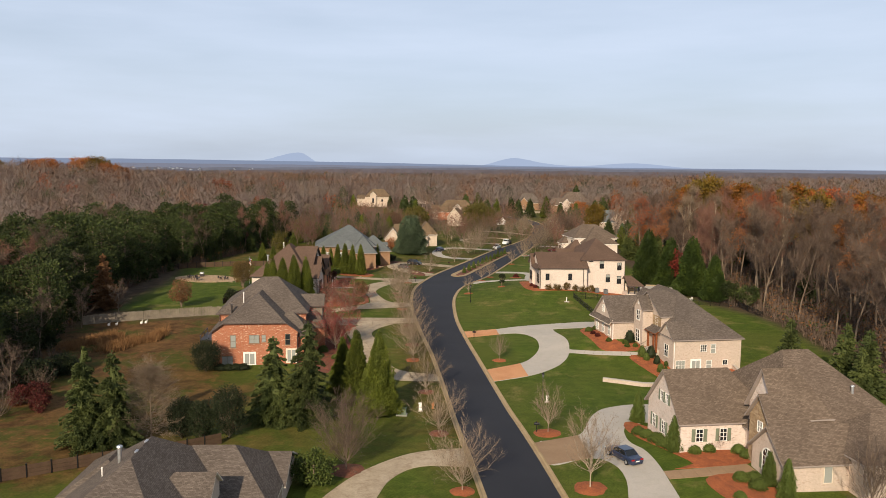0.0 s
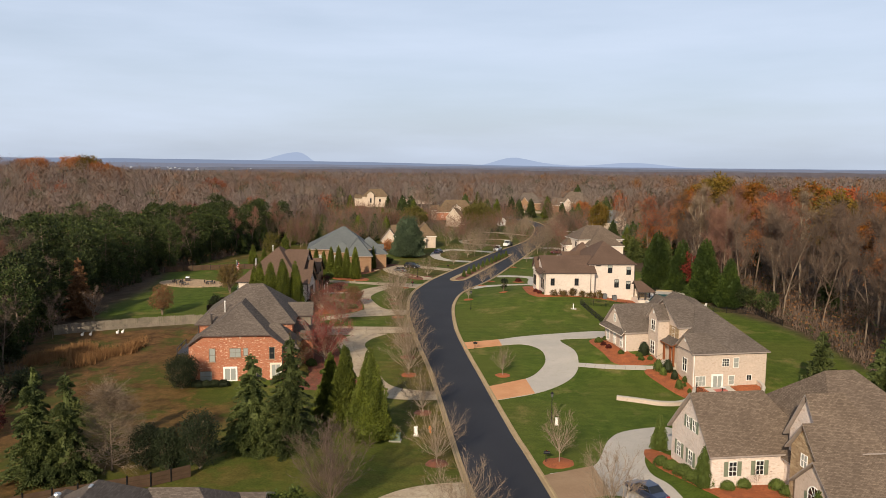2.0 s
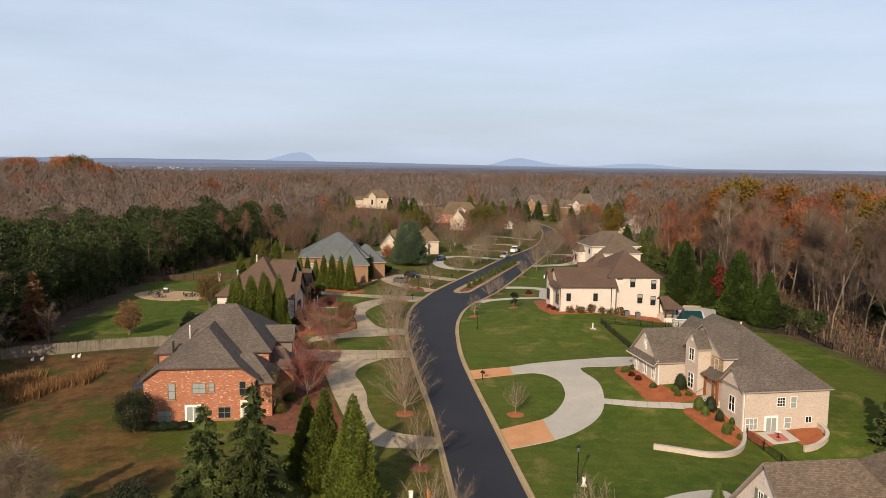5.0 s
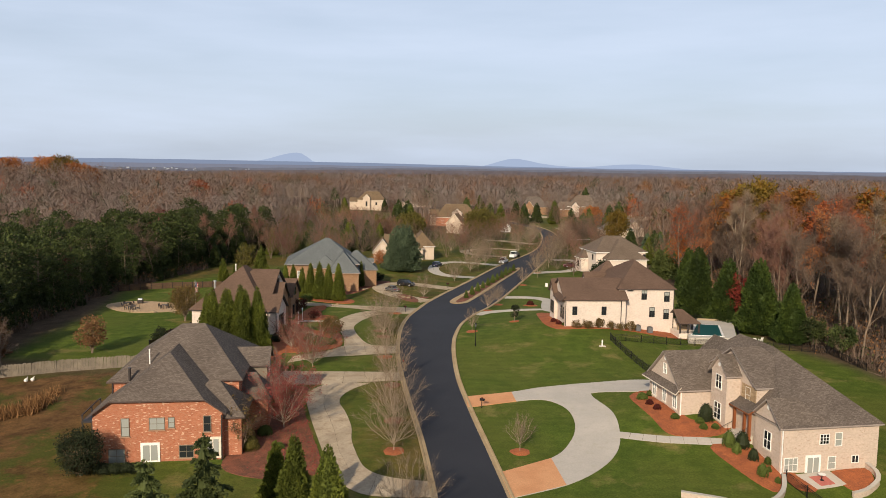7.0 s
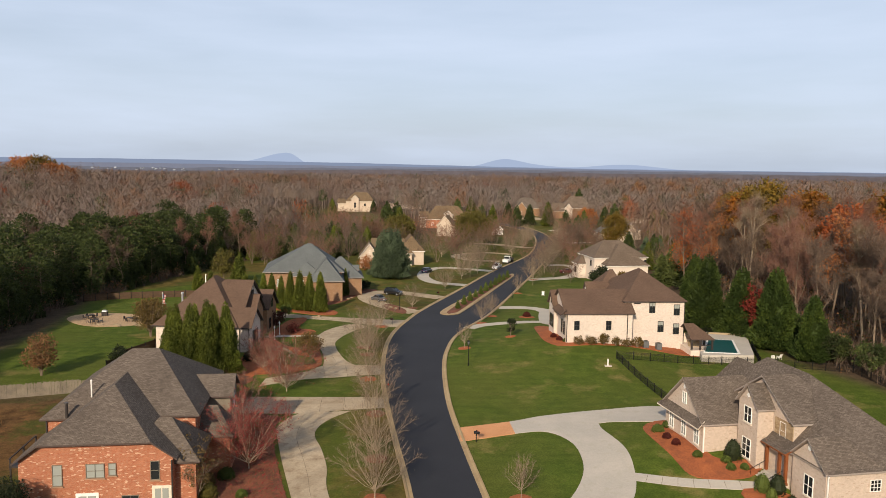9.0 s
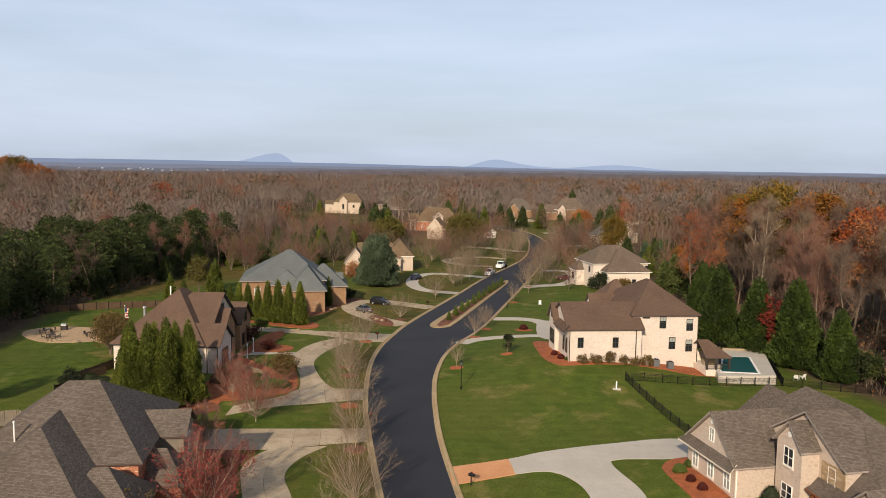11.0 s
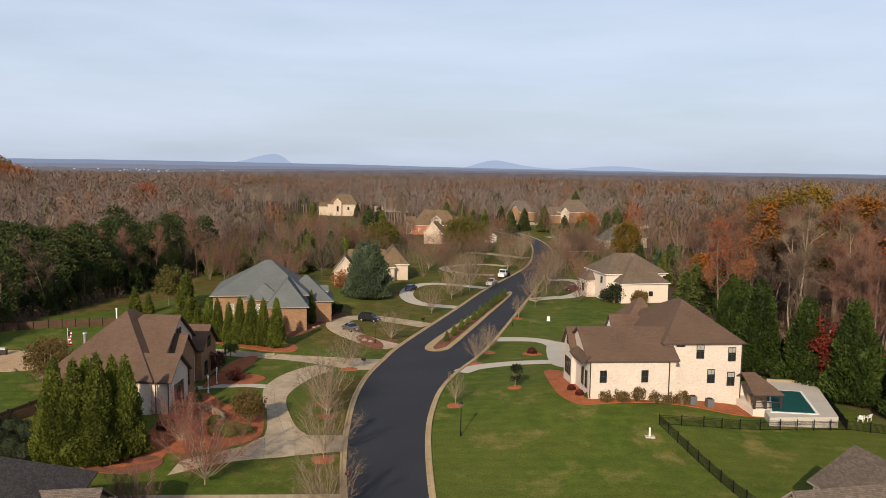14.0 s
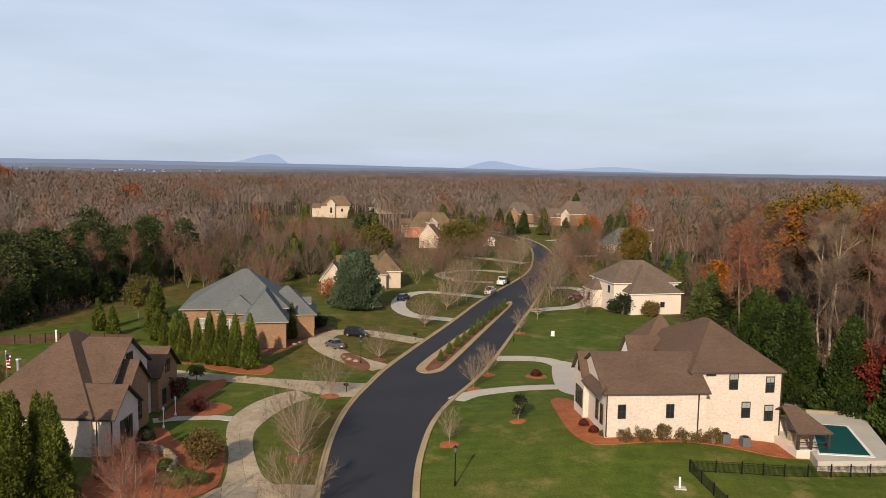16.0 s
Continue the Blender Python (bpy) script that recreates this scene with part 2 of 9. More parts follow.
M["roof_grey"] = shingles("grey_shingle", (0.150, 0.168, 0.205), (0.182, 0.203, 0.245), (0.11, 0.125, 0.155))
M["roof_tan"] = shingles("tan_shingle", (0.19, 0.135, 0.098), (0.24, 0.175, 0.13), (0.10, 0.075, 0.055))
M["white"] = plain("white_paint", (0.78, 0.74, 0.68), 0.5)
M["cream_trim"] = plain("cream_paint", (0.68, 0.59, 0.47), 0.55)
M["dark_trim"] = plain("dark_paint", (0.035, 0.028, 0.025), 0.5)
M["brown_trim"] = plain("brown_paint", (0.075, 0.05, 0.04), 0.5)
M["green_paint"] = plain("sage_paint", (0.16, 0.18, 0.12), 0.6)
M["timber"] = mottled("stained_timber", (0.24, 0.075, 0.03), (0.30, 0.10, 0.04), 1.0, 8, 0.6, 0.4, 0.1)
M["old_wood"] = mottled("weathered_wood", (0.20, 0.175, 0.165), (0.28, 0.245, 0.225), 0.8, 8, 0.9, 0.5, 0.2)
M["iron"] = plain("black_iron", (0.014, 0.014, 0.015), 0.45, 0.6)
M["metal"] = plain("galvanised_metal", (0.52, 0.52, 0.52), 0.4, 0.8)
M["ac_metal"] = plain("grey_metal", (0.16, 0.16, 0.16), 0.6, 0.4)
M["rubber"] = plain("black_rubber", (0.015, 0.015, 0.016), 0.85)
M["bark"] = mottled("bark", (0.175, 0.134, 0.116), (0.275, 0.216, 0.188), 0.6, 7, 0.95, 0.5, 0.3)
M["pale_bark"] = mottled("pale_bark", (0.34, 0.27, 0.24), (0.50, 0.42, 0.37), 0.6, 7, 0.95, 0.4, 0.3)
M["twig"] = leaves("twigs", (0.100, 0.070, 0.064), (0.205, 0.152, 0.138))
M["pale_twig"] = leaves("pale_twigs", (0.185, 0.138, 0.112), (0.32, 0.245, 0.205))
M["rosy_twig"] = leaves("reddish_twigs", (0.17, 0.085, 0.075), (0.28, 0.155, 0.135))
M["rust_leaf"] = leaves("rust_leaves", (0.27, 0.100, 0.040), (0.40, 0.155, 0.055))
M["brown_leaf"] = leaves("brown_leaves", (0.16, 0.082, 0.045), (0.24, 0.125, 0.065))
M["orange_leaf"] = leaves("orange_leaves", (0.26, 0.080, 0.012), (0.38, 0.130, 0.016), (0.20, 0.095, 0.016))
M["olive_leaf"] = leaves("olive_leaves", (0.14, 0.088, 0.014), (0.23, 0.135, 0.020), (0.12, 0.090, 0.016))
M["scarlet_leaf"] = leaves("scarlet_leaves", (0.28, 0.062, 0.022), (0.38, 0.105, 0.034))
M["dark_red_leaf"] = leaves("dark_red_leaves", (0.060, 0.013, 0.013), (0.115, 0.026, 0.022))
M["red_leaf"] = leaves("red_leaves", (0.15, 0.020, 0.018), (0.24, 0.042, 0.030))
M["pink_leaf"] = leaves("dull_red_leaves", (0.25, 0.034, 0.040), (0.42, 0.075, 0.075))
M["cypress"] = leaves("cypress_green", (0.085, 0.112, 0.016), (0.165, 0.190, 0.032), (0.075, 0.095, 0.016))
M["spruce"] = leaves("spruce_green", (0.062, 0.086, 0.026), (0.130, 0.155, 0.052), (0.055, 0.075, 0.026))
M["pine"] = leaves("pine_green", (0.036, 0.056, 0.017), (0.100, 0.126, 0.040), (0.030, 0.045, 0.015))
M["edge_green"] = leaves("evergreen_leaf", (0.027, 0.049, 0.009), (0.068, 0.100, 0.019), (0.024, 0.043, 0.009))
M["blue_spruce"] = leaves("bluish_green", (0.085, 0.128, 0.085), (0.150, 0.205, 0.135), (0.075, 0.110, 0.074))
M["holly"] = leaves("dark_holly_green", (0.014, 0.022, 0.010), (0.036, 0.048, 0.022))
M["box"] = leaves("clipped_green", (0.060, 0.092, 0.022), (0.115, 0.150, 0.036))
M["willow"] = leaves("olive_green", (0.095, 0.088, 0.022), (0.16, 0.140, 0.034))
M["tawny"] = leaves("tawny_leaves", (0.10, 0.072, 0.028), (0.18, 0.118, 0.042))
M["grey_wood"] = leaves("winter_wood", (0.200, 0.152, 0.160), (0.222, 0.170, 0.177), (0.205, 0.148, 0.146))
M["brown_wood"] = leaves("brown_winter_wood", (0.188, 0.128, 0.110), (0.210, 0.145, 0.124))
M["ash_wood"] = leaves("ashen_winter_wood", (0.232, 0.188, 0.192), (0.256, 0.210, 0.213))
M["rust_wood"] = leaves("rusty_wood", (0.23, 0.128, 0.088), (0.28, 0.150, 0.098))
m, n, l, b = material("window_glass", 0.06, 0, 0.7)
b.inputs["Base Color"].default_value = (0.018, 0.021, 0.024, 1)
M["glass"] = m
m, n, l, b = material("blind_behind_glass", 0.12, 0, 0.6)
b.inputs["Base Color"].default_value = (0.30, 0.31, 0.28, 1)
M["blind"] = m
m, n, l, b = material("pool_cover", 0.6, 0, 0.3)
pn = add_noise(n, l, world_pos(n), 1.2, 4)
l.new(add_mix(n, l, pn, (0.003, 0.050, 0.047), (0.005, 0.072, 0.064)), b.inputs["Base Color"])
M["pool"] = m


def paint(name, c):
    m, n, l, b = material(name, 0.28, 0.1, 0.5)
    b.inputs["Base Color"].default_value = col(c)
    b.inputs["Coat Weight"].default_value = 0.6
    return m


M["navy"] = paint("navy_car_paint", (0.020, 0.030, 0.065))
M["black_car"] = paint("black_car_paint", (0.010, 0.010, 0.012))
M["grey_car"] = paint("grey_car_paint", (0.09, 0.095, 0.10))
M["white_car"] = paint("white_car_paint", (0.78, 0.78, 0.76))
M["maroon_car"] = paint("maroon_car_paint", (0.09, 0.012, 0.018))
M["red_lamp"] = plain("red_lamp_glass", (0.35, 0.01, 0.01), 0.25)
M["lamp_glass"] = plain("smoked_lamp_glass", (0.12, 0.12, 0.11), 0.2)
M["clear_lamp"] = plain("clear_lamp_glass", (0.7, 0.7, 0.7), 0.2)


# ---------- building helpers ----------
def sstep(a, b, v):
    u = np.clip((np.asarray(v, float) - a) / (b - a), 0, 1)
    return u * u * (3 - 2 * u)


KNOLLS = ((17, 194, 17, 20, 2.5), (29, 147, 13, 12, 2.0), (30, 93, 14, 14, 1.2), (41, 122, 9, 8, -2.1), (-42, 190, 22, 18, 0.4))


def gz(x, y):
    """Height of the land."""
    z = 3.1 + 2.25 * sstep(112, 188, y) - 0.75 * sstep(237, 375, y)
    for cx, cy, sx, sy, h in KNOLLS:
        z = z + h * np.exp(-((x - cx) / sx) ** 2 - ((y - cy) / sy) ** 2)
    z = z + 14 * np.exp(-((x + 300) / 130) ** 2 - ((y - 480) / 130) ** 2)
    z = z - 2.5 * sstep(75, 130, np.abs(x)) * (1 - sstep(300, 500, y))
    return z


def gzf(x, y):
    return float(gz(x, y))


def face_uv(me):
    """Metres along and up each face."""
    uv = me.uv_layers.new(name="UVMap")
    nl = len(me.loops)
    co = np.empty(len(me.vertices) * 3)
    me.vertices.foreach_get("co", co)
    co = co.reshape(-1, 3)
    out = np.zeros((nl, 2))
    for p in me.polygons:
        nrm = p.normal
        if abs(nrm.z) > 0.96:
            tx, ty = Vector((1, 0, 0)), Vector((0, 1, 0))
        else:
            tx = Vector((0, 0, 1)).cross(nrm).normalized()
            ty = nrm.cross(tx)
        for k in p.loop_indices:
            v = co[me.loops[k].vertex_index]
            out[k] = (v[0] * tx.x + v[1] * tx.y + v[2] * tx.z, v[0] * ty.x + v[1] * ty.y + v[2] * ty.z)
    uv.data.foreach_set("uv", out.ravel())


def mesh(name, V, F, mats, mi=None, uv=False, smooth=False):
    me = bpy.data.meshes.new(name)
    me.from_pydata([tuple(map(float, v)) for v in V], [], [tuple(map(int, f)) for f in F])
    for m in (mats if isinstance(mats, (list, tuple)) else [mats]):
        me.materials.append(m)
    if mi is not None:
        me.polygons.foreach_set("material_index", list(mi))
    if smooth:
        me.polygons.foreach_set("use_smooth", [True] * len(me.polygons))
    me.update()
    if uv:
        face_uv(me)
    return me


def thing(name, me, label, category, group="", kind="", m=None):
    ob = tagged(new(name, me), label, category, group, kind)
    if m is not None:
        ob.matrix_world = m
    return ob


def child(name, me, parent, m=None, label=""):
    ob = new(name, me)
    ob.parent = parent
    if m is not None:
        ob.matrix_basis = m
    if label:
        tagged(ob, label)
    return ob


def bm_mesh(name, bm, mats, uv=False, smooth=False):
    me = bpy.data.meshes.new(name)
    bm.to_mesh(me)
    bm.free()
    for m in (mats if isinstance(mats, (list, tuple)) else [mats]):
        me.materials.append(m)
    if smooth:
        me.polygons.foreach_set("use_smooth", [True] * len(me.polygons))
    me.update()
    if uv:
        face_uv(me)
    return me


class Shape:
    """Collects solids for one mesh."""

    def __init__(self):
        self.V, self.F, self.I = [], [], []

    def box(self, x0, x1, y0, y1, z0, z1, i=0):
        k = len(self.V)
        self.V += [(x0, y0, z0), (x1, y0, z0), (x1, y1, z0), (x0, y1, z0), (x0, y0, z1), (x1, y0, z1), (x1, y1, z1), (x0, y1, z1)]
        self.F += [tuple(k + a for a in f) for f in ((3, 2, 1, 0), (4, 5, 6, 7), (0, 1, 5, 4), (1, 2, 6, 5), (2, 3, 7, 6), (3, 0, 4, 7))]
        self.I += [i] * 6
        return self

    def tube(self, pts, radii, sides=6, i=0, cap=True):
        k, P = len(self.V), [Vector(p) for p in pts]
        for a, p in enumerate(P):
            d = (P[min(a + 1, len(P) - 1)] - P[max(a - 1, 0)]).normalized()
            s = d.orthogonal().normalized()
            if abs(d.z) > 0.5:
                s = (Vector((1, 0, 0)) - d * d.x).normalized()
            t = d.cross(s)
            for j in range(sides):
                q = p + (s * math.cos(2 * math.pi * j / sides) + t * math.sin(2 * math.pi * j / sides)) * radii[a]
                self.V.append(tuple(q))
        for a in range(len(P) - 1):
            for j in range(sides):
                u, v = k + a * sides + j, k + a * sides + (j + 1) % sides
                self.F.append((u, v, v + sides, u + sides))
                self.I.append(i)
        if cap:
            self.F.append(tuple(k + j for j in range(sides))[::-1])
            self.F.append(tuple(k + (len(P) - 1) * sides + j for j in range(sides)))
            self.I += [i, i]
        return self

    def poly(self, pts, i=0):
        k = len(self.V)
        self.V += [tuple(p) for p in pts]
        self.F.append(tuple(range(k, k + len(pts))))
        self.I.append(i)
        return self

    def mesh(self, name, mats, uv=False, smooth=False):
        return mesh(name, self.V, self.F, mats, self.I, uv, smooth)


def spline(pts, step=1.2, closed=False):
    """A smooth line through the points."""
    P = [Vector((p[0], p[1])) for p in pts]
    n, out = len(P), []
    for i in range(n if closed else n - 1):
        a, b, c, d = (P[(i + k) % n] if closed else P[min(max(i + k, 0), n - 1)] for k in (-1, 0, 1, 2))
        m = max(2, int((c - b).length / step))
        for j in range(m):
            t = j / m
            out.append(0.5 * ((2 * b) + (c - a) * t + (2 * a - 5 * b + 4 * c - d) * t * t + (3 * b - a - 3 * c + d) * t ** 3))
    if not closed:
        out.append(P[-1])
    return out


def slab(name, outline, mat, lift=0.05, grid=2.5, skirt=0.3, closed_spline=True):
    """A flat piece laid over the land, with a small real edge."""
    pts = spline(outline, 1.0, True) if closed_spline else [Vector((p[0], p[1])) for p in outline]
    bm = bmesh.new()
    f = bm.faces.new([bm.verts.new((p.x, p.y, 0)) for p in pts])
    f.normal_update()
    if f.normal.z < 0:
        f.normal_flip()
    xs, ys = [p.x for p in pts], [p.y for p in pts]
    for axis, lo, hi in ((0, min(xs), max(xs)), (1, min(ys), max(ys))):
        v = math.floor(lo / grid) * grid + grid
        while v < hi:
            co, no = [0, 0, 0], [0, 0, 0]
            co[axis], no[axis] = v, 1
            bmesh.ops.bisect_plane(bm, geom=bm.verts[:] + bm.edges[:] + bm.faces[:], dist=0.0005, plane_co=co, plane_no=no)
            v += grid
    edge = [e for e in bm.edges if e.is_boundary]
    r = bmesh.ops.extrude_edge_only(bm, edges=edge)
    low = {v for v in r["geom"] if isinstance(v, bmesh.types.BMVert)}
    for v in bm.verts:
        v.co.z = gzf(v.co.x, v.co.y) + (lift - skirt if v in low else lift)
    bmesh.ops.recalc_face_normals(bm, faces=bm.faces[:])
    return bm_mesh(name, bm, mat)


def ribbon(name, line, width, mat, lift=0.05, skirt=0.3):
    """A path of even width laid along a line."""
    P = spline(line, 1.2)
    V, F = [], []
    for i, p in enumerate(P):
        d = (P[min(i + 1, len(P) - 1)] - P[max(i - 1, 0)]).normalized()
        s = Vector((-d.y, d.x)) * (width / 2)
        for k, z in ((1, lift - skirt), (1, lift), (0.33, lift), (-0.33, lift), (-1, lift), (-1, lift - skirt)):
            q = p + s * k
            V.append((q.x, q.y, gzf(q.x, q.y) + z))
    for i in range(len(P) - 1):
        for k in range(5):
            a = i * 6 + k
            F.append((a, a + 1, a + 7, a + 6))
    return mesh(name, V, F, mat)


# ---------- the land ----------
def inside(poly, X, Y):
    r = np.zeros(X.shape, bool)
    n = len(poly)
    for i in range(n):
        (x0, y0), (x1, y1) = poly[i], poly[(i + 1) % n]
        if y0 == y1:
            continue
        c = ((y0 > Y) != (y1 > Y)) & (X < (x1 - x0) * (Y - y0) / (y1 - y0) + x0)
        r ^= c
    return r


def soften(a, k=1):
    for _ in range(k):
        a = (a + np.roll(a, 1, 0) + np.roll(a, -1, 0) + np.roll(a, 1, 1) + np.roll(a, -1, 1)) / 5
    return a


def steps(lo, hi, fine, a, b, grow=1.16):
    v = list(np.arange(a, b + 0.01, fine))
    d, x = fine, a
    while x > lo:
        d *= grow
        x -= d
        v.insert(0, max(x, lo))
    d, x = fine, b
    while x < hi:
        d *= grow
        x += d
        v.append(min(x, hi))
    return np.array(v)


GX, GY = steps(-4900, 4900, 1.4, -112, 92), steps(-600, 4950, 1.4, 55, 350)
XX, YY = np.meshgrid(GX, GY)
ZZ = gz(XX, YY)
RIGHT_LAWN = [(0, 30), (64, 30), (66, 139), (65, 158), (62, 173), (57, 182), (52, 200), (50, 240), (48, 262), (44, 300), (60, 380), (100, 520), (30, 620), (20, 480), (-10, 240), (-10, 180)]
LEFT_LAWN = [(10, 30), (-60, 30), (-55, 120), (-50, 160), (-80, 166), (-84, 206), (-92, 236), (-90, 262), (-82, 305), (-60, 345), (-40, 420), (20, 480), (30, 400), (-5, 240), (-10, 150)]
DRY = [(-75, 30), (-70, 108), (-80, 134), (-80, 156), (-52, 160), (-42, 150), (-46, 128), (-30, 112), (-40, 98), (-36, 86), (-52, 70), (-50, 30)]
DRY2 = [(-96, 240), (-90, 262), (-84, 300), (-62, 315), (-60, 300), (-74, 262)]
FIELD = [(-150, 520), (-60, 500), (-62, 590), (-110, 640), (-170, 600)]
lawn = np.maximum(inside(RIGHT_LAWN, XX, YY), np.maximum(inside(LEFT_LAWN, XX, YY), inside(FIELD, XX, YY))).astype(float)
dry = 0.9 * inside(DRY, XX, YY) + 0.6 * inside(DRY2, XX, YY) + 0.55 * inside(FIELD, XX, YY)
road_side = inside([(4, 60), (-4.5, 96), (-9, 120), (-13.5, 142), (-18, 166), (-18.5, 178), (-21, 200), (-18, 214), (-14, 200), (-12, 170), (-3.5, 120), (6, 70)], XX, YY)
dry = np.maximum(dry, 0.62 * road_side)
dry = np.maximum(dry, 0.45 * inside([(-46, 128), (-30, 112), (-40, 98), (-36, 86), (-22, 84), (-20, 100), (-28, 120)], XX, YY))
dry = np.maximum(dry, 0.36 * ((YY > 286) & (YY < 640) & (np.abs(XX) < 110)) * (lawn > 0.5))
dry = np.maximum(dry, 0.5 * inside([(-34, 226), (-8, 222), (-2, 262), (2, 300), (-18, 300), (-30, 262)], XX, YY))
dry = np.maximum(dry, 0.22 * inside([(-2, 90), (-22, 84), (-30, 120), (-14, 165), (-8, 130)], XX, YY))
lawn, dry = soften(lawn, 2), soften(dry, 4)
nx, ny = len(GX), len(GY)
idx = np.arange(nx * ny).reshape(ny, nx)
F = np.stack([idx[:-1, :-1], idx[:-1, 1:], idx[1:, 1:], idx[1:, :-1]], -1).reshape(-1, 4)
me = bpy.data.meshes.new("ground")
me.from_pydata(np.stack([XX, YY, ZZ], -1).reshape(-1, 3).tolist(), [], F.tolist())
for key, arr in (("lawn", lawn), ("dry", dry)):
    me.attributes.new(key, 'FLOAT', 'POINT').data.foreach_set("value", arr.ravel())
me.polygons.foreach_set("use_smooth", [True] * len(me.polygons))
me.materials.append(M["land"])
thing("ground", me, "mown green lawns, dry grass and brown leaf litter under the woods", "ground", kind="structure")

# ---------- the road ----------
ROAD_R = [(25.5, -20), (19.8, 20), (10.6, 79), (7.1, 99.6), (5.8, 106.5), (3.6, 119.4), (1.2, 132.8), (-1.4, 146.6), (-3.7, 160), (-4.9, 171), (-5.5, 181), (-5.4, 189), (-4.5, 199), (-2.3, 209), (2.3, 224.9), (9.0, 255.9), (21.4, 319), (32.4, 391), (34.2, 433), (30, 472), (18, 510), (0, 535)]
ROAD_L = [(17.8, -20), (12, 20), (2.9, 78.4), (-0.5, 98.5), (-2.7, 112.5), (-4.7, 125), (-6.9, 137.4), (-9.6, 150), (-12.2, 163), (-13.9, 173), (-15.1, 184), (-15.8, 195), (-15.6, 206), (-14.2, 217), (-11.8, 230), (-3.2, 264), (5.2, 299), (19.8, 351), (26.1, 399), (28.0, 440), (24, 468), (13, 503), (-4, 527)]


def resample(line, n):
    P = spline(line, 1.0)
    d = np.concatenate([[0], np.cumsum([(P[i + 1] - P[i]).length for i in range(len(P) - 1)])])
    u = np.linspace(0, d[-1], n)
    return np.stack([np.interp(u, d, [p.x for p in P]), np.interp(u, d, [p.y for p in P])], -1)


N = 420
RR, RL = resample(ROAD_R, N), resample(ROAD_L, N)
V, F = [], []
for i in range(N):
    for k in range(5):
        q = RL[i] * (1 - k / 4) + RR[i] * (k / 4)
        V.append((q[0], q[1], gzf(*q) + 0.05 + 0.05 * (1 - abs(k - 2) / 2)))
for i in range(N - 1):
    for k in range(4):
        a = i * 5 + k
        F.append((a, a + 1, a + 6, a + 5))
thing("road", mesh("road", V, F, M["asphalt"], smooth=True), "smooth freshly laid black asphalt road without markings", "road", kind="structure")


def curb(name, line, side, label):
    """A concrete gutter and rolled kerb along the asphalt's edge."""
    prof = ((0.0, 0.04), (0.0, 0.062), (0.38, 0.055), (0.52, 0.15), (0.72, 0.16), (0.74, -0.1))
    V, F = [], []
    for i in range(len(line)):
        d = Vector(line[min(i + 1, len(line) - 1)] - line[max(i - 1, 0)]).normalized()
        s = Vector((d.y, -d.x)) * side
        for o, z in prof:
            q = Vector(line[i]) + s * o
            V.append((q.x, q.y, gzf(q.x, q.y) + z))
    k = len(prof)
    for i in range(len(line) - 1):
        for j in range(k - 1):
            a = i * k + j
            F.append((a, a + 1, a + k + 1, a + k) if side > 0 else (a, a + k, a + k + 1, a + 1))
    return thing(name, mesh(name, V, F, M["curb"]), label, "curb", kind="structure")


curb("curb", RR, 1, "tan concrete curb and gutter along the asphalt road")
curb("curb", RL, -1, "tan concrete curb and gutter along the asphalt road")

# planted island in the middle of the road
ISLAND = [(-7.9, 225), (-7.4, 230), (-2.6, 247.5), (4.2, 270), (9.0, 288), (10.8, 293.6), (10.9, 288), (4.4, 259), (-2.4, 230), (-4.2, 224.6), (-6.4, 223.4)]
isl = thing("traffic_island", slab("traffic_island", ISLAND, M["curb"], 0.22), "long concrete-edged planted island in the asphalt road", "traffic island", kind="structure")
cx, cy = sum(p[0] for p in ISLAND) / 11, sum(p[1] for p in ISLAND) / 11
BED = [(-6.6, 226), (-2.0, 246.5), (4.6, 269), (9.5, 288), (10.2, 287), (3.6, 259.4), (-3.3, 230.6), (-4.8, 226)]
child("planting_bed", slab("planting_bed", BED, M["dark_mulch"], 0.27, skirt=0.1), isl)


# ---------- drives, walks and beds ----------
def drive(line, width, mat, label, lift=0.05, name="driveway"):
    """A poured path: panels with open joints between them."""
    bed = thing(name, ribbon(name, line, width - 0.06, M["joint"], lift - 0.022), label, "driveway" if name == "driveway" else "path", kind="structure")
    P = spline(line, 0.5)
    d = [0.0]
    for a, b in zip(P, P[1:]):
        d.append(d[-1] + (b - a).length)
    n = max(1, round(d[-1] / (3.2 if width > 2.5 else 1.6)))
    lanes = (-0.5, 0.0, 0.5) if width > 3 else (-0.5, 0.5)
    for k in range(n):
        lo, hi = d[-1] * k / n + 0.02, d[-1] * (k + 1) / n - 0.02
        st = [lo + (hi - lo) * j / 4 for j in range(5)]
        for l0, l1 in zip(lanes, lanes[1:]):
            V, F = [], []
            for s_ in st:
                i = min(max(int(np.searchsorted(d, s_)) - 1, 0), len(P) - 2)
                p = P[i].lerp(P[i + 1], (s_ - d[i]) / max(d[i + 1] - d[i], 1e-6))
                t = (P[min(i + 3, len(P) - 1)] - P[max(i - 2, 0)]).normalized()
                sd = Vector((-t.y, t.x)) * width
                a, b = p + sd * (l0 + 0.02 / width), p + sd * (l1 - 0.02 / width)
                za, zb = gzf(a.x, a.y) + lift, gzf(b.x, b.y) + lift
                V += [(a.x, a.y, za), (b.x, b.y, zb), (b.x, b.y, zb - 0.12), (a.x, a.y, za - 0.12)]
            for j in range(4):
                for q in range(4):
                    u, v = j * 4 + q, j * 4 + (q + 1) % 4
                    F.append((v, u, u + 4, v + 4))
            F += [(0, 1, 2, 3), (19, 18, 17, 16)]
            child("panel", mesh("panel", V, F, M[mat]), bed)
    return bed


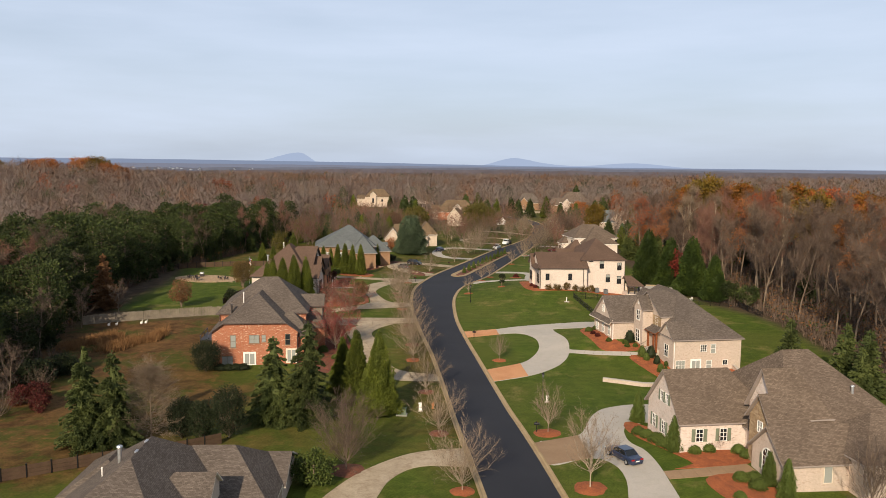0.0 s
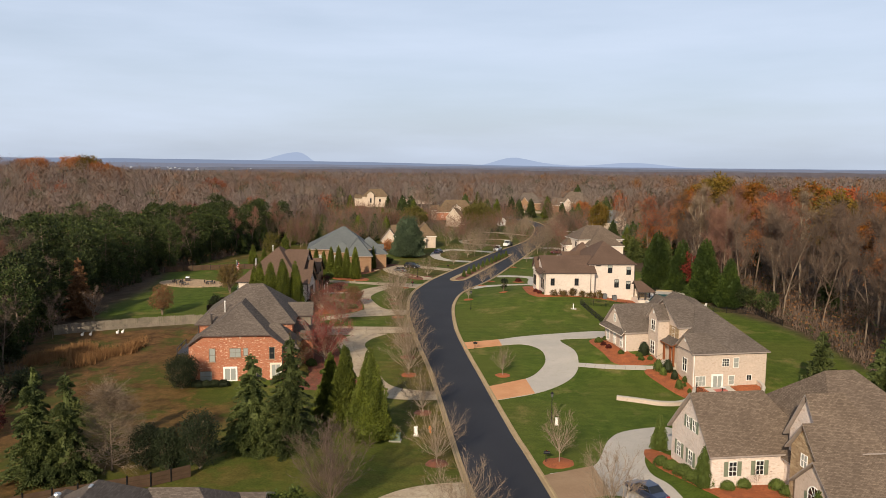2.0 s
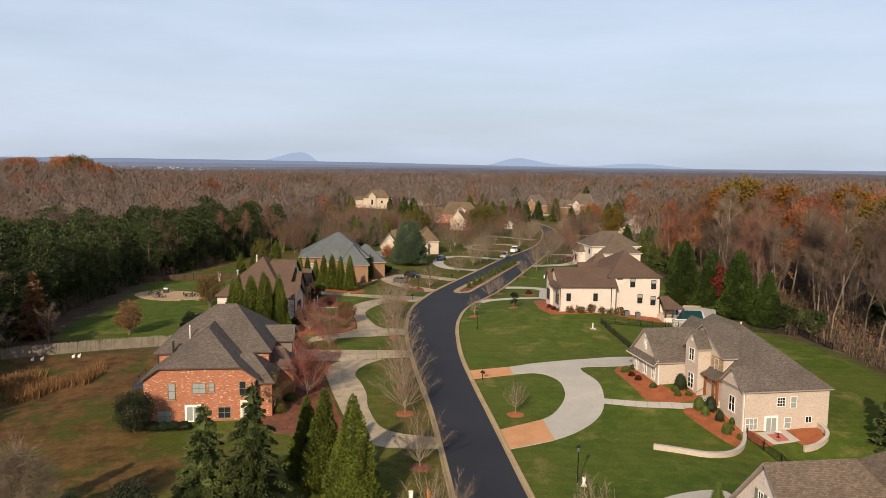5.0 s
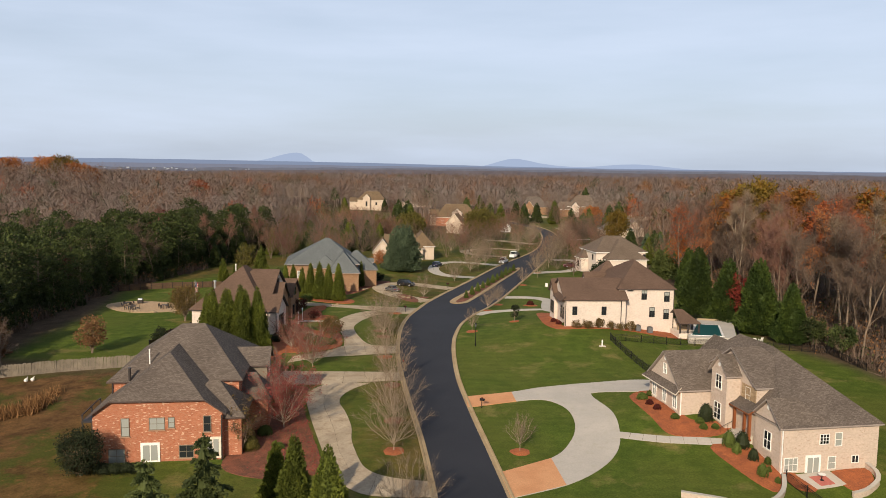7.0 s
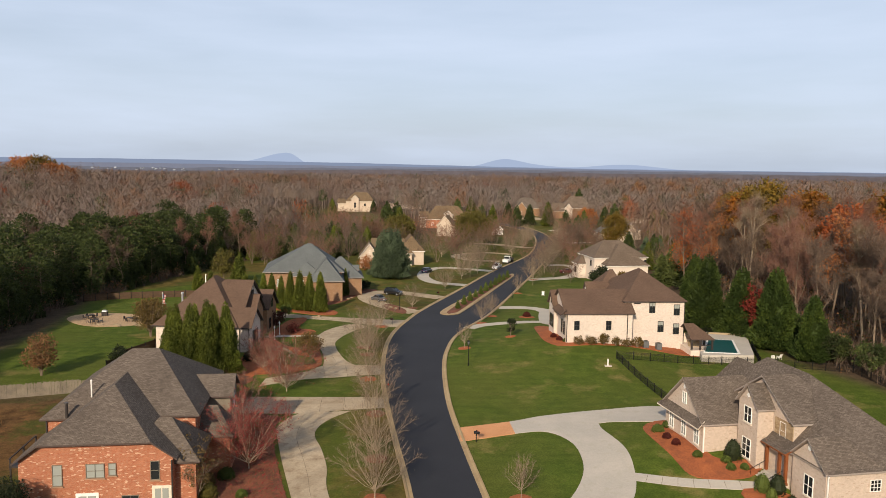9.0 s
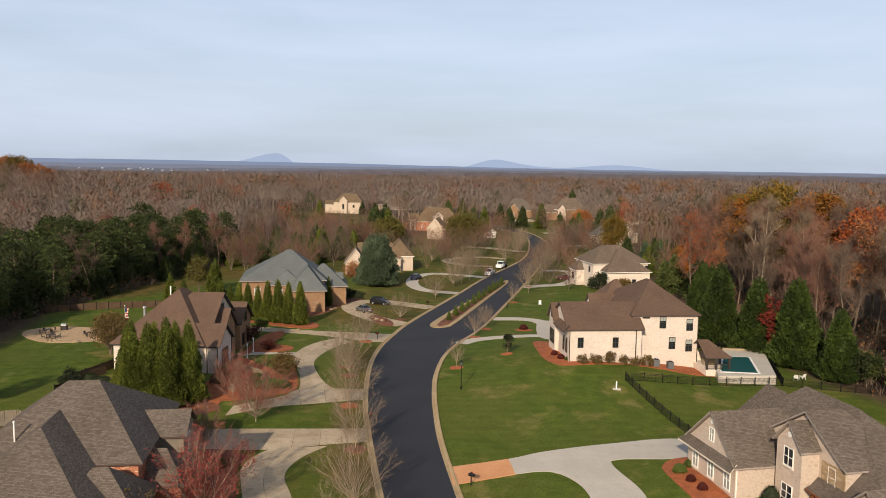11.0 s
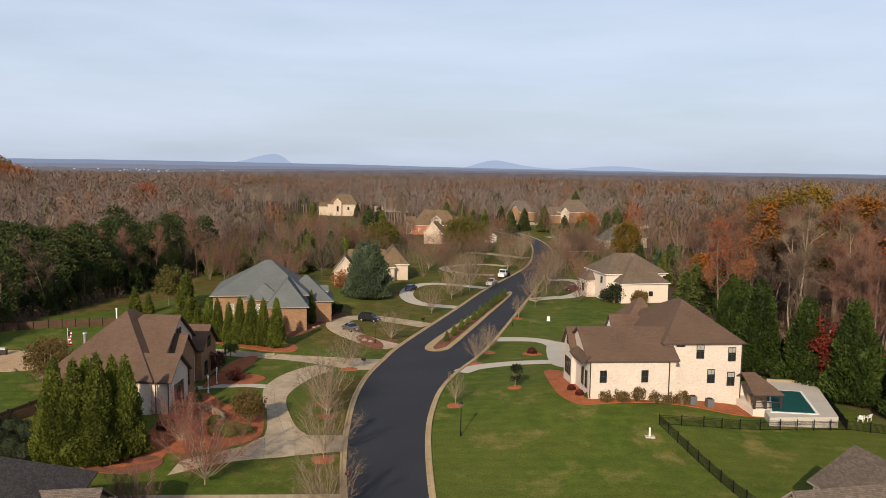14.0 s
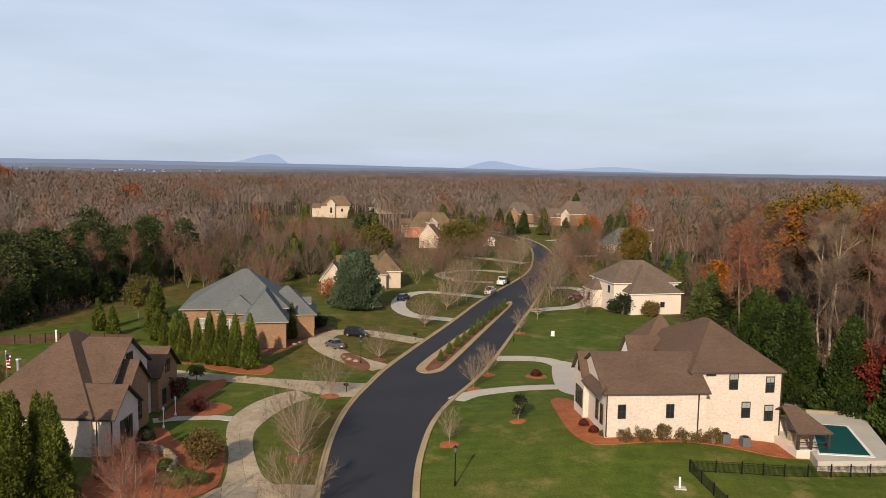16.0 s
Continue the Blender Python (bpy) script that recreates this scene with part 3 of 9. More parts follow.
def court(left, right, mat, label, lift=0.05, lanes=2, name="driveway"):
    """A poured drive between two edges: panels with open joints between them."""
    k = 64
    A, B = resample(left, k + 1), resample(right, k + 1)
    bed = thing(name, slab(name, [tuple(p) for p in A] + [tuple(p) for p in B[::-1]], M["joint"], lift - 0.022, closed_spline=False), label, "driveway", kind="structure")
    long = float(np.linalg.norm(np.diff((A + B) / 2, axis=0), axis=1).sum())
    n = max(1, round(long / 3.4))
    for i in range(n):
        for j in range(lanes):
            V, F = [], []
            for u in np.linspace(i / n, (i + 1) / n, 5):
                u = min(max(u, i / n + 0.02 / long), (i + 1) / n - 0.02 / long) * k
                q = min(int(u), k - 1)
                a, b = A[q] + (A[q + 1] - A[q]) * (u - q), B[q] + (B[q + 1] - B[q]) * (u - q)
                w = 0.02 / max(float(np.linalg.norm(b - a)), 0.5)
                c, d = a + (b - a) * (j / lanes + w), a + (b - a) * ((j + 1) / lanes - w)
                zc, zd = gzf(*c) + lift, gzf(*d) + lift
                V += [(c[0], c[1], zc), (d[0], d[1], zd), (d[0], d[1], zd - 0.12), (c[0], c[1], zc - 0.12)]
            for r in range(4):
                for q in range(4):
                    u, v = r * 4 + q, r * 4 + (q + 1) % 4
                    F.append((v, u, u + 4, v + 4))
            F += [(0, 1, 2, 3), (19, 18, 17, 16)]
            bm = bmesh.new()
            vs = [bm.verts.new(p) for p in V]
            for f in F:
                bm.faces.new([vs[x] for x in f])
            bmesh.ops.recalc_face_normals(bm, faces=bm.faces[:])
            child("panel", bm_mesh("panel", bm, M[mat]), bed)
    return bed


def area(outline, mat, label, lift=0.05, name="driveway", cat="driveway", sp=True):
    return thing(name, slab(name, outline, M[mat], lift, closed_spline=sp), label, cat, kind="structure")


area([(1.4, 92.3), (-5.5, 90.8), (-10.2, 86.0), (-13.1, 80.4), (-14.5, 74.1), (-9.5, 74.5), (-7.8, 82.3), (-4.7, 86.4), (1.9, 87.2)], "old_concrete", "weathered tan concrete driveway with stains")
court([(-4.2, 121.6), (-8.5, 121.2), (-12.0, 121.6), (-14.6, 123.8), (-16.2, 126.9), (-18.1, 131.1), (-20.3, 137.0), (-22.3, 142.5), (-23.9, 147.3), (-25.2, 151.5), (-24.8, 154.8), (-23.5, 157.1)], [(-5.2, 125.3), (-9.6, 126.0), (-12.1, 127.4), (-13.4, 129.3), (-14.3, 131.6), (-15.8, 136.2), (-16.6, 140.6), (-18.3, 145.8), (-19.7, 149.0), (-20.1, 151.6), (-19.2, 155.0), (-16.8, 158.5)], "old_concrete", "weathered curving concrete driveway loop at the brick house")
court([(-12.3, 164.3), (-17.7, 163.9), (-27.5, 163.2), (-37.5, 162.4)], [(-11.4, 160.2), (-17.0, 158.9), (-24.3, 156.9), (-37.5, 156.4)], "old_concrete", "weathered concrete court in front of the brick house", 0.045)
court([(-24.3, 212.9), (-26.6, 210.8), (-28.6, 207.0), (-29.6, 203.0), (-29.8, 198.0), (-28.4, 192.1), (-26.7, 187.6), (-25.2, 182.0), (-24.7, 178.6)], [(-21.6, 209.2), (-23.2, 207.0), (-24.4, 203.5), (-25.2, 200.0), (-25.6, 195.0), (-24.8, 190.7), (-23.0, 185.5), (-21.2, 181.5), (-19.5, 179.5)], "old_concrete", "weathered curving concrete driveway loop")
court([(-13.6, 217.2), (-22.6, 218.0), (-32.5, 219.3), (-40.0, 221.2), (-47.0, 222.6)], [(-14.4, 210.7), (-18.5, 210.2), (-25.0, 213.2), (-31.4, 215.6), (-37.7, 216.7), (-47.0, 218.2)], "old_concrete", "weathered concrete driveway along a row of cypresses", 0.044)
court([(-14.0, 179.8), (-19.5, 179.6), (-24.7, 178.6), (-26.2, 175.8), (-28.5, 173.8), (-32.0, 171.2)], [(-13.2, 175.3), (-18.0, 174.0), (-21.1, 172.9), (-26.0, 171.4), (-29.0, 169.6), (-32.0, 167.4)], "old_concrete", "weathered concrete side drive", 0.04)
drive([(-29.4, 199.0), (-32.6, 199.3), (-36.1, 198.5), (-39.2, 197.2)], 1.8, "concrete", "pale concrete front walk", 0.05, "front_walk")
drive([(-8.6, 246.5), (-14.6, 250.3), (-20.6, 253.4), (-26.1, 252.3), (-27.3, 246.0), (-24.6, 238.9), (-19.6, 232.0), (-13.4, 226.4)], 4.6, "old_concrete", "weathered concrete driveway loop with parked cars")
drive([(-28.0, 248.4), (-32.4, 245.5), (-33.8, 236.1)], 1.8, "concrete", "pale concrete walk to the front door", 0.045, "front_walk")
drive([(4.6, 300.4), (-3.6, 305.0), (-11.1, 306.6), (-15.6, 299.0), (-15.9, 284.1), (-11.7, 272.8), (-2.8, 268.6)], 3.6, "concrete", "pale concrete driveway loop")
drive([(14.6, 281.6), (20.2, 285.0), (26.5, 288.8), (31.2, 299.0), (32.6, 314.0), (29.4, 320.4), (24.0, 319.0)], 3.8, "concrete", "pale concrete driveway loop before a stucco house")
drive([(21.5, 378.0), (14.5, 384.0), (8.0, 390.0), (-2.0, 394.0)], 5.0, "old_concrete", "weathered pinkish concrete driveway", 0.045)
drive([(38.2, 470.0), (52.0, 474.0), (66.0, 470.0)], 4.0, "concrete", "pale concrete driveway far along the road", 0.045)
drive([(13.0, 352.0), (5.0, 356.0), (-4.0, 352.0), (-8.0, 342.0), (-2.0, 331.0), (8.0, 328.0)], 3.6, "old_concrete", "weathered concrete driveway loop", 0.045)
drive([(33.6, 408.0), (42.0, 404.0), (52.0, 408.0)], 4.0, "concrete", "pale concrete driveway beside a grey-roofed house", 0.045)
area([(24, 560), (40, 555), (46, 568), (34, 580), (22, 574)], "old_concrete", "tan concrete court before the farthest houses", 0.045)
area([(8.8, 94.6), (12.7, 96.3), (15.0, 98.4), (17.5, 106.3), (20.5, 110.2), (26.6, 111.8), (25.1, 103.5), (21.1, 100.9), (20.3, 95.1), (21.8, 91.1), (22.6, 84.2), (22.4, 74.3), (17.4, 74.2), (18.1, 83.9), (17.1, 88.3), (14.7, 89.8), (10.0, 87.8)], "concrete", "pale concrete driveway widening into a parking court")
area([(8.2, 94.6), (14.4, 97.6), (15.2, 89.9), (9.3, 87.4)], "brown_paver", "brown paved driveway apron beside the curb", 0.056, "driveway_apron", "pavement", False)
drive([(22.6, 84.6), (27.2, 85.4), (32.6, 86.9)], 2.0, "brown_paver", "brown paved front walk", 0.05, "front_walk")
# ring drive round a lawn
RING_OUT = [(-2.2, 153.4), (4.5, 155.9), (9.2, 158.2), (17.1, 160.4), (26.0, 161.8), (25.6, 155.0), (17.2, 155.4), (16.0, 153.7), (17.8, 146.1), (17.6, 139.2), (16.3, 134.2), (13.6, 129.7), (9.6, 125.6), (3.5, 121.9)]
RING_IN = [(-1.7, 149.0), (5.0, 151.9), (9.2, 152.5), (11.9, 148.7), (12.4, 142.6), (11.1, 137.2), (8.5, 132.7), (2.4, 128.3)]
out_l = spline(RING_OUT, 1.0)
in_l = spline(RING_IN, 1.0)
area([(p.x, p.y) for p in out_l] + [(p.x, p.y) for p in reversed(in_l)], "concrete", "pale clean concrete horseshoe driveway round a lawn", 0.06, sp=False)
area([(-2.2, 153.4), (4.5, 155.9), (5.1, 151.9), (-1.7, 149.0)], "paver", "terracotta-coloured paved driveway apron", 0.068, "driveway_apron", "pavement", False)
area([(2.4, 128.3), (8.5, 132.7), (9.6, 125.6), (3.5, 121.9)], "paver", "terracotta-coloured paved driveway apron", 0.068, "driveway_apron", "pavement", False)
drive([(17.2, 139.4), (22.9, 137.6), (29.8, 137.0)], 1.7, "concrete", "pale concrete front walk", 0.05, "front_walk")
drive([(5.0, 234.6), (11.2, 235.0), (15.0, 232.4), (16.2, 226.0), (15.0, 216.6)], 3.4, "concrete", "pale concrete driveway loop before the cream house")
drive([(-1.6, 208.6), (1.2, 211.8), (6.1, 213.9), (11.1, 215.0), (17.0, 215.4)], 3.2, "concrete", "pale concrete driveway before the cream house", 0.054)
area([(14.6, 232.0), (18.6, 230.2), (18.6, 209.5), (13.4, 212.5)], "concrete", "pale concrete garage court", 0.046)
BEDS = (
    ([(11.3, 205.9), (13.6, 206.4), (15.4, 198.7), (16.8, 192.6), (21.7, 193.0), (28.5, 195), (36.0, 193.5), (40.2, 190.1), (35.3, 188.9), (30.0, 190.0), (25.4, 189.9), (21.4, 188.9), (15.4, 187.5), (13.2, 188.5), (11.6, 193.5)], "mulch"),
    ([(21.1, 152.5), (25.4, 154.4), (26.9, 142.7), (32.2, 142.4), (29.5, 138.6), (24.0, 138.6), (22.4, 143.4)], "mulch"),
    ([(27.7, 135.6), (29.4, 136.6), (33.0, 135.6), (34.2, 129.6), (32.7, 126.9), (31.2, 127.6), (29.3, 131.2)], "mulch"),
    ([(20.8, 101.2), (22.1, 102.8), (25.1, 97.5), (27.5, 92.0), (34.7, 93.4), (32.7, 88.0), (23.9, 86.1), (26.3, 87.4), (24.2, 91.3), (21.5, 96.5)], "mulch"),
    ([(26.6, 83.5), (31.4, 85.0), (33.9, 81.1), (33.9, 77.6), (29.0, 77.5)], "mulch"),
    ([(34.5, 130.9), (36.5, 131.0), (37.5, 128.6), (36.2, 127.9), (34.9, 128.4)], "mulch"),
    ([(40.2, 132.0), (44.6, 133.2), (44.8, 131.6), (44.2, 130.2), (42.4, 128.8), (41.0, 129.3)], "mulch"),
    ([(-48.5, 172), (-45, 169.8), (-39.6, 168.6), (-36.3, 169.6), (-34.2, 171.4), (-34.8, 174.2), (-39, 177), (-46, 176)], "mulch"),
    ([(-38.6, 178.5), (-38.7, 192.5), (-36.8, 194.6), (-34.0, 191.0), (-31.2, 189.2), (-28.4, 190.2), (-27.0, 187.4), (-25.6, 182.0), (-25.2, 178.6), (-26.8, 176.2), (-30.0, 174.2), (-35.0, 173.2)], "mulch"),
    ([(-37.6, 199.8), (-32.6, 200.0), (-31.0, 203.5), (-33.6, 205.6), (-37.8, 204.6)], "mulch"),
    ([(-39.4, 167.6), (-35.0, 167.8), (-33.6, 170.2), (-35.0, 172.0), (-38.5, 171.4), (-42.6, 169.4)], "dark_mulch"),
    ([(-38.7, 197.6), (-39.2, 212.6), (-36.9, 217.6), (-35.4, 214.3), (-36.4, 201.8)], "mulch"),
    ([(-53, 232.6), (-50, 228.6), (-42.6, 224.6), (-36, 221.4), (-30.8, 221.4), (-31.8, 226.4), (-40, 230)], "mulch"),
    ([(-29, 127), (-22.5, 124.4), (-17.6, 126.8), (-18.8, 131.5), (-20.9, 137.0), (-22.9, 142.5), (-24.5, 147.3), (-25.8, 151.5), (-25.6, 155.2), (-31.5, 156.0), (-31.5, 146), (-29.5, 136)], "dark_mulch"),
        ([(-15.6, 227.2), (-16.8, 231), (-20.4, 236.4), (-21.6, 234), (-19.4, 228.0), (-16, 224.6)], "dark_mulch"),
    ([(-37, 236), (-34.5, 233), (-31, 240), (-29, 250), (-26, 256), (-29, 258), (-33, 250)], "dark_mulch"),
)
for pts, mat in BEDS:
    area(pts, mat, "rust-brown pine straw planting bed", 0.07, "planting_bed", "bed")


def mulch_ring(x, y, r=1.3, mat="mulch"):
    """A raised saucer of pine straw round a young tree."""
    V, F, k = [], [], 14
    rng = random.Random(int(x * 13 + y * 7))
    for j in range(k):
        a, q = 2 * math.pi * j / k, r * rng.uniform(0.88, 1.1)
        px, py = x + q * math.cos(a), y + q * math.sin(a)
        V.append((px, py, gzf(px, py) - 0.02))
    for j in range(k):
        a, q = 2 * math.pi * j / k, r * 0.7
        px, py = x + q * math.cos(a), y + q * math.sin(a)
        V.append((px, py, gzf(px, py) + 0.11))
    V.append((x, y, gzf(x, y) + 0.16))
    for j in range(k):
        i2 = (j + 1) % k
        F += [(j, i2, k + i2, k + j), (k + j, k + i2, 2 * k)]
    thing("mulch_ring", mesh("mulch_ring", V, F, M[mat], smooth=True), "round rust-brown pine straw ring on the lawn", "bed", "mulch rings round trees", "structure")


# ---------- houses ----------
def house(C, theta, zb, label, name="house"):
    e = tagged(new(name), label, "house")
    e.matrix_world = pose(C[0], C[1], zb, 0, 0, theta)
    e["base"] = zb
    return e


def roof_slab(h, name, V, F, mats, thick=0.24):
    """Sloping planes with a real thickness and a fascia round the edge."""
    zb = h["base"]
    n = len(V)
    thick = min(thick, 0.17)
    VV = [(x, y, z - zb) for x, y, z in V] + [(x, y, z - zb - thick) for x, y, z in V]
    FF, I = list(F), [0] * len(F)
    seen = {}
    for f in F:
        for a, b in zip(f, f[1:] + f[:1]):
            seen[(a, b)] = 1
    for f in F:
        FF.append(tuple(a + n for a in reversed(f)))
        I.append(1)
    for (a, b) in seen:
        if (b, a) not in seen:
            FF.append((b, a, a + n, b + n))
            I.append(1)
    return child(name, mesh(name, VV, FF, mats, I, uv=True), h)


def wing(h, x0, x1, y0, y1, z0, ze, zr, axis="x", in0=0.0, in1=0.0, wall="brick_cream", roof="roof_taupe", trim="gutter", over=0.45, parts=("wall", "roof"), clip=None):
    """Walls with a pitched roof. x0..y1 bound the eaves; in0, in1: how far the ridge's ends stand back (0: a gable)."""
    zb = h["base"]
    sw = (lambda p: p) if axis == "x" else (lambda p: (p[1], p[0], p[2]))
    a0, a1, b0, b1 = (x0, x1, y0, y1) if axis == "x" else (y0, y1, x0, x1)
    mid = (b0 + b1) / 2
    V = [(a0, b0, ze), (a1, b0, ze), (a1, b1, ze), (a0, b1, ze), (a0 + in0, mid, zr), (a1 - in1, mid, zr)]
    F = [(0, 1, 5, 4), (2, 3, 4, 5)]
    if clip:
        # a gable with its top cut back to a hip, from the height clip upwards
        u = (clip - ze) / (zr - ze)
        V += [(a0, b0 + (mid - b0) * u, clip), (a0, b1 - (b1 - mid) * u, clip)]
        F = [(0, 1, 5, 4, 6), (2, 3, 7, 4, 5), (7, 6, 4)]
    elif in0 > 0:
        F.append((3, 0, 4))
    if in1 > 0:
        F.append((1, 2, 5))
    if axis == "y":
        F = [tuple(reversed(f)) for f in F]
    V = [sw(v) for v in V]
    roof_slab(h, parts[1], V, F, [M[roof], M[trim]])
    # walls
    o = over
    c0, c1, d0, d1 = a0 + o, a1 - o, b0 + o, b1 - o
    slope = (zr - ze) / (mid - b0)
    zt = ze + slope * o - 0.26
    W = [(c0, d0, z0), (c1, d0, z0), (c1, d1, z0), (c0, d1, z0), (c0, d0, zt), (c1, d0, zt), (c1, d1, zt), (c0, d1, zt)]
    WF = [(0, 1, 5, 4), (2, 3, 7, 6)]
    zp = zr - 0.27
    if clip:
        zc = clip + slope * 0.1 - 0.26
        uo = (clip - ze) / slope
        W += [(c0, b0 + uo + 0.1, zc), (c0, b1 - uo - 0.1, zc)]
        WF.append((3, 0, 4, 8, 9, 7))
    elif in0 <= 0:
        W.append((c0, mid, zp))
        WF.append((3, 0, 4, len(W) - 1, 7))
    else:
        WF.append((3, 0, 4, 7))
    if in1 <= 0:
        W.append((c1, mid, zp))
        WF.append((1, 2, 6, len(W) - 1, 5))
    else:
        WF.append((1, 2, 6, 5))
    if axis == "y":
        WF = [tuple(reversed(f)) for f in WF]
    W = [(x, y, z - zb) for x, y, z in (sw(v) for v in W)]
    child(parts[0], mesh(parts[0], W, WF, M[wall], uv=True), h)


TURN = {"-y": 0, "+x": 90, "+y": 180, "-x": -90}
WINDOWS = {}


def lattice(name, w, hgt, cols, rows, mat):
    """Frame and glazing bars as one connected piece."""
    t, g = 0.065, 0.04

    def cuts(size, n):
        v = [-t, 0.0]
        for k in range(1, n):
            v += [size * k / n - g / 2, size * k / n + g / 2]
        return v + [size, size + t]
    X, Z = [x - w / 2 for x in cuts(w, cols)], cuts(hgt, rows)
    V = [(x, y, z) for y in (-0.09, 0.02) for z in Z for x in X]
    nx, nz = len(X), len(Z)
    solid = lambda i, j: 0 <= i < nx - 1 and 0 <= j < nz - 1 and (i % 2 == 0 or j % 2 == 0)
    at = lambda i, j, k: k * nx * nz + j * nx + i
    F = []
    for i in range(nx - 1):
        for j in range(nz - 1):
            if not solid(i, j):
                continue
            F += [(at(i, j, 0), at(i + 1, j, 0), at(i + 1, j + 1, 0), at(i, j + 1, 0)), (at(i, j + 1, 1), at(i + 1, j + 1, 1), at(i + 1, j, 1), at(i, j, 1))]
            for di, dj, p, q in ((-1, 0, (i, j + 1), (i, j)), (1, 0, (i + 1, j), (i + 1, j + 1)), (0, -1, (i, j), (i + 1, j)), (0, 1, (i + 1, j + 1), (i, j + 1))):
                if not solid(i + di, j + dj):
                    F.append((at(*q, 0), at(*p, 0), at(*p, 1), at(*q, 1)))
    return mesh(name, V, F, mat)


def window_meshes(w, hgt, frame_mat, glass, cols, rows, sill):
    key = (w, hgt, frame_mat, glass, cols, rows, sill)
    if key not in WINDOWS:
        fr = lattice("window", w, hgt, cols, rows, M[frame_mat])
        pane = Shape().box(-w / 2, w / 2, -0.035, -0.005, 0, hgt).mesh("pane", M[glass])
        sl = Shape().box(-w / 2 - 0.16, w / 2 + 0.16, -0.16, 0.02, -0.2, -0.09).mesh("sill", M[sill]) if sill else None
        WINDOWS[key] = (fr, pane, sl)
    return WINDOWS[key]


def window(h, face, plane, u, z, w=1.0, hgt=1.6, frame_mat="white", glass="glass", cols=2, rows=2, sill="cream_trim", shutters=None):
    """A framed window set on a wall of the house; z is the world height of its foot."""
    fr, pane, sl = window_meshes(w, hgt, frame_mat, glass, cols, rows, sill)
    p = {"-y": (u, plane), "+y": (u, plane), "-x": (plane, u), "+x": (plane, u)}[face]
    f = child("window", fr, h, pose(p[0], p[1], z - h["base"], 0, 0, TURN[face]))
    child("pane", pane, f)
    if sl:
        child("sill", sl, f)
    if shutters:
        sh = Shape().box(-0.22, 0.22, -0.08, 0.0, -0.05, hgt + 0.05)
        for k in range(int(hgt / 0.14)):
            sh.box(-0.17, 0.17, -0.1, -0.08, 0.05 + k * 0.14, 0.12 + k * 0.14)
        me = sh.mesh("shutter", M[shutters])
        for sx in (-1, 1):
            child("shutter", me, f, pose(sx * (w / 2 + 0.34), 0, 0))
    return f


def downspout(h, x, y, z0, z1, mat="cream_trim"):
    zb = h["base"]
    child("downspout", Shape().box(x - 0.06, x + 0.06, y - 0.06, y + 0.06, z0 - zb, z1 - zb).box(x - 0.07, x + 0.07, y - 0.16, y + 0.06, z0 - zb, z0 - zb + 0.12).mesh("downspout", M[mat]), h)


def vent_pipe(h, x, y, z0, z1, r=0.14, mat="metal"):
    zb = h["base"]
    s = Shape().tube([(x, y, z0 - zb), (x, y, z1 - zb)], [r, r], 10).tube([(x, y, z1 - zb), (x, y, z1 - zb + 0.12)], [r * 1.5, r * 1.2], 10)
    child("vent_pipe", s.mesh("vent_pipe", M[mat]), h)


def door(h, face, plane, u, z, w=1.1, hgt=2.2, mat="white", glass="glass"):
    p = {"-y": (u, plane), "+y": (u, plane), "-x": (plane, u), "+x": (plane, u)}[face]
    s = Shape().box(-w / 2 - 0.12, w / 2 + 0.12, -0.1, 0.02, 0, hgt + 0.14)
    f = child("door", s.mesh("door", M[mat]), h, pose(p[0], p[1], z - h["base"], 0, 0, TURN[face]))
    child("pane", Shape().box(-w / 2 + 0.15, -0.06, -0.13, -0.1, 0.25, hgt - 0.15).mesh("pane", M[glass]), f)
    child("pane", Shape().box(0.06, w / 2 - 0.15, -0.13, -0.1, 0.25, hgt - 0.15).mesh("pane", M[glass]), f)
    return f


# cream brick house with taupe roof, on the near right
h1 = house((25, 88), 11.4, 4.0, "cream brick two-storey house with taupe shingle roof and sage shutters")
wing(h1, 0.5, 13, 1.84, 12.15, 3.2, 7.73, 13.04, "x", 0, 4, "brick_pale", "roof_warm")
wing(h1, 8.6, 27, -7.4, 16.4, 3.2, 7.24, 15.75, "x", 6, 9, "brick_pale", "roof_warm")
wing(h1, 8.8, 16, -4.2, 2.4, 3.2, 9.9, 15.0, "x", 0, 3, "brick_pale", "roof_warm")
wing(h1, 7.5, 13, -5.3, 0.0, 3.2, 9.4, 12.6, "x", 0, 2, "stone", "roof_warm")
wing(h1, 7.0, 22, -8.9, -1.7, 3.2, 6.6, 9.8, "x", 0, 4, "brick_tan", "roof_warm")
wing(h1, 14.5, 30, -11.5, -1.5, 3.2, 7.4, 11.4, "x", 4, 4, "brick_tan", "roof_warm")
for u in (3.3, 6.3):
    window(h1, "-y", 2.29, u, 5.5, 0.8, 1.45, "white", "glass", 2, 3, None, "green_paint")
for u in (4.2, 6.9, 9.7):
    window(h1, "-x", 0.95, u, 5.0, 0.9, 1.5, "white", "glass", 2, 3, None, "green_paint")
for u in (6.3, 7.7):
    window(h1, "-x", 0.95, u, 8.9, 0.7, 1.2, "white", "glass", 2, 2, None, "green_paint")
window(h1, "-x", 7.45, -5.4, 4.7, 2.0, 1.6, "white", "glass", 4, 3, None, "green_paint")
s = Shape()
arc = [(-1.0 * math.cos(math.pi * k / 10), 0.95 * math.sin(math.pi * k / 10)) for k in range(11)]
s.poly([(7.36, -5.4 + a, 2.36 + b) for a, b in arc])
child("arched_pane", s.mesh("arched_pane", M["glass"]), h1)
s = Shape().tube([(7.33, -5.4 + a, 2.36 + b) for a, b in arc], [0.07] * 11, 5)
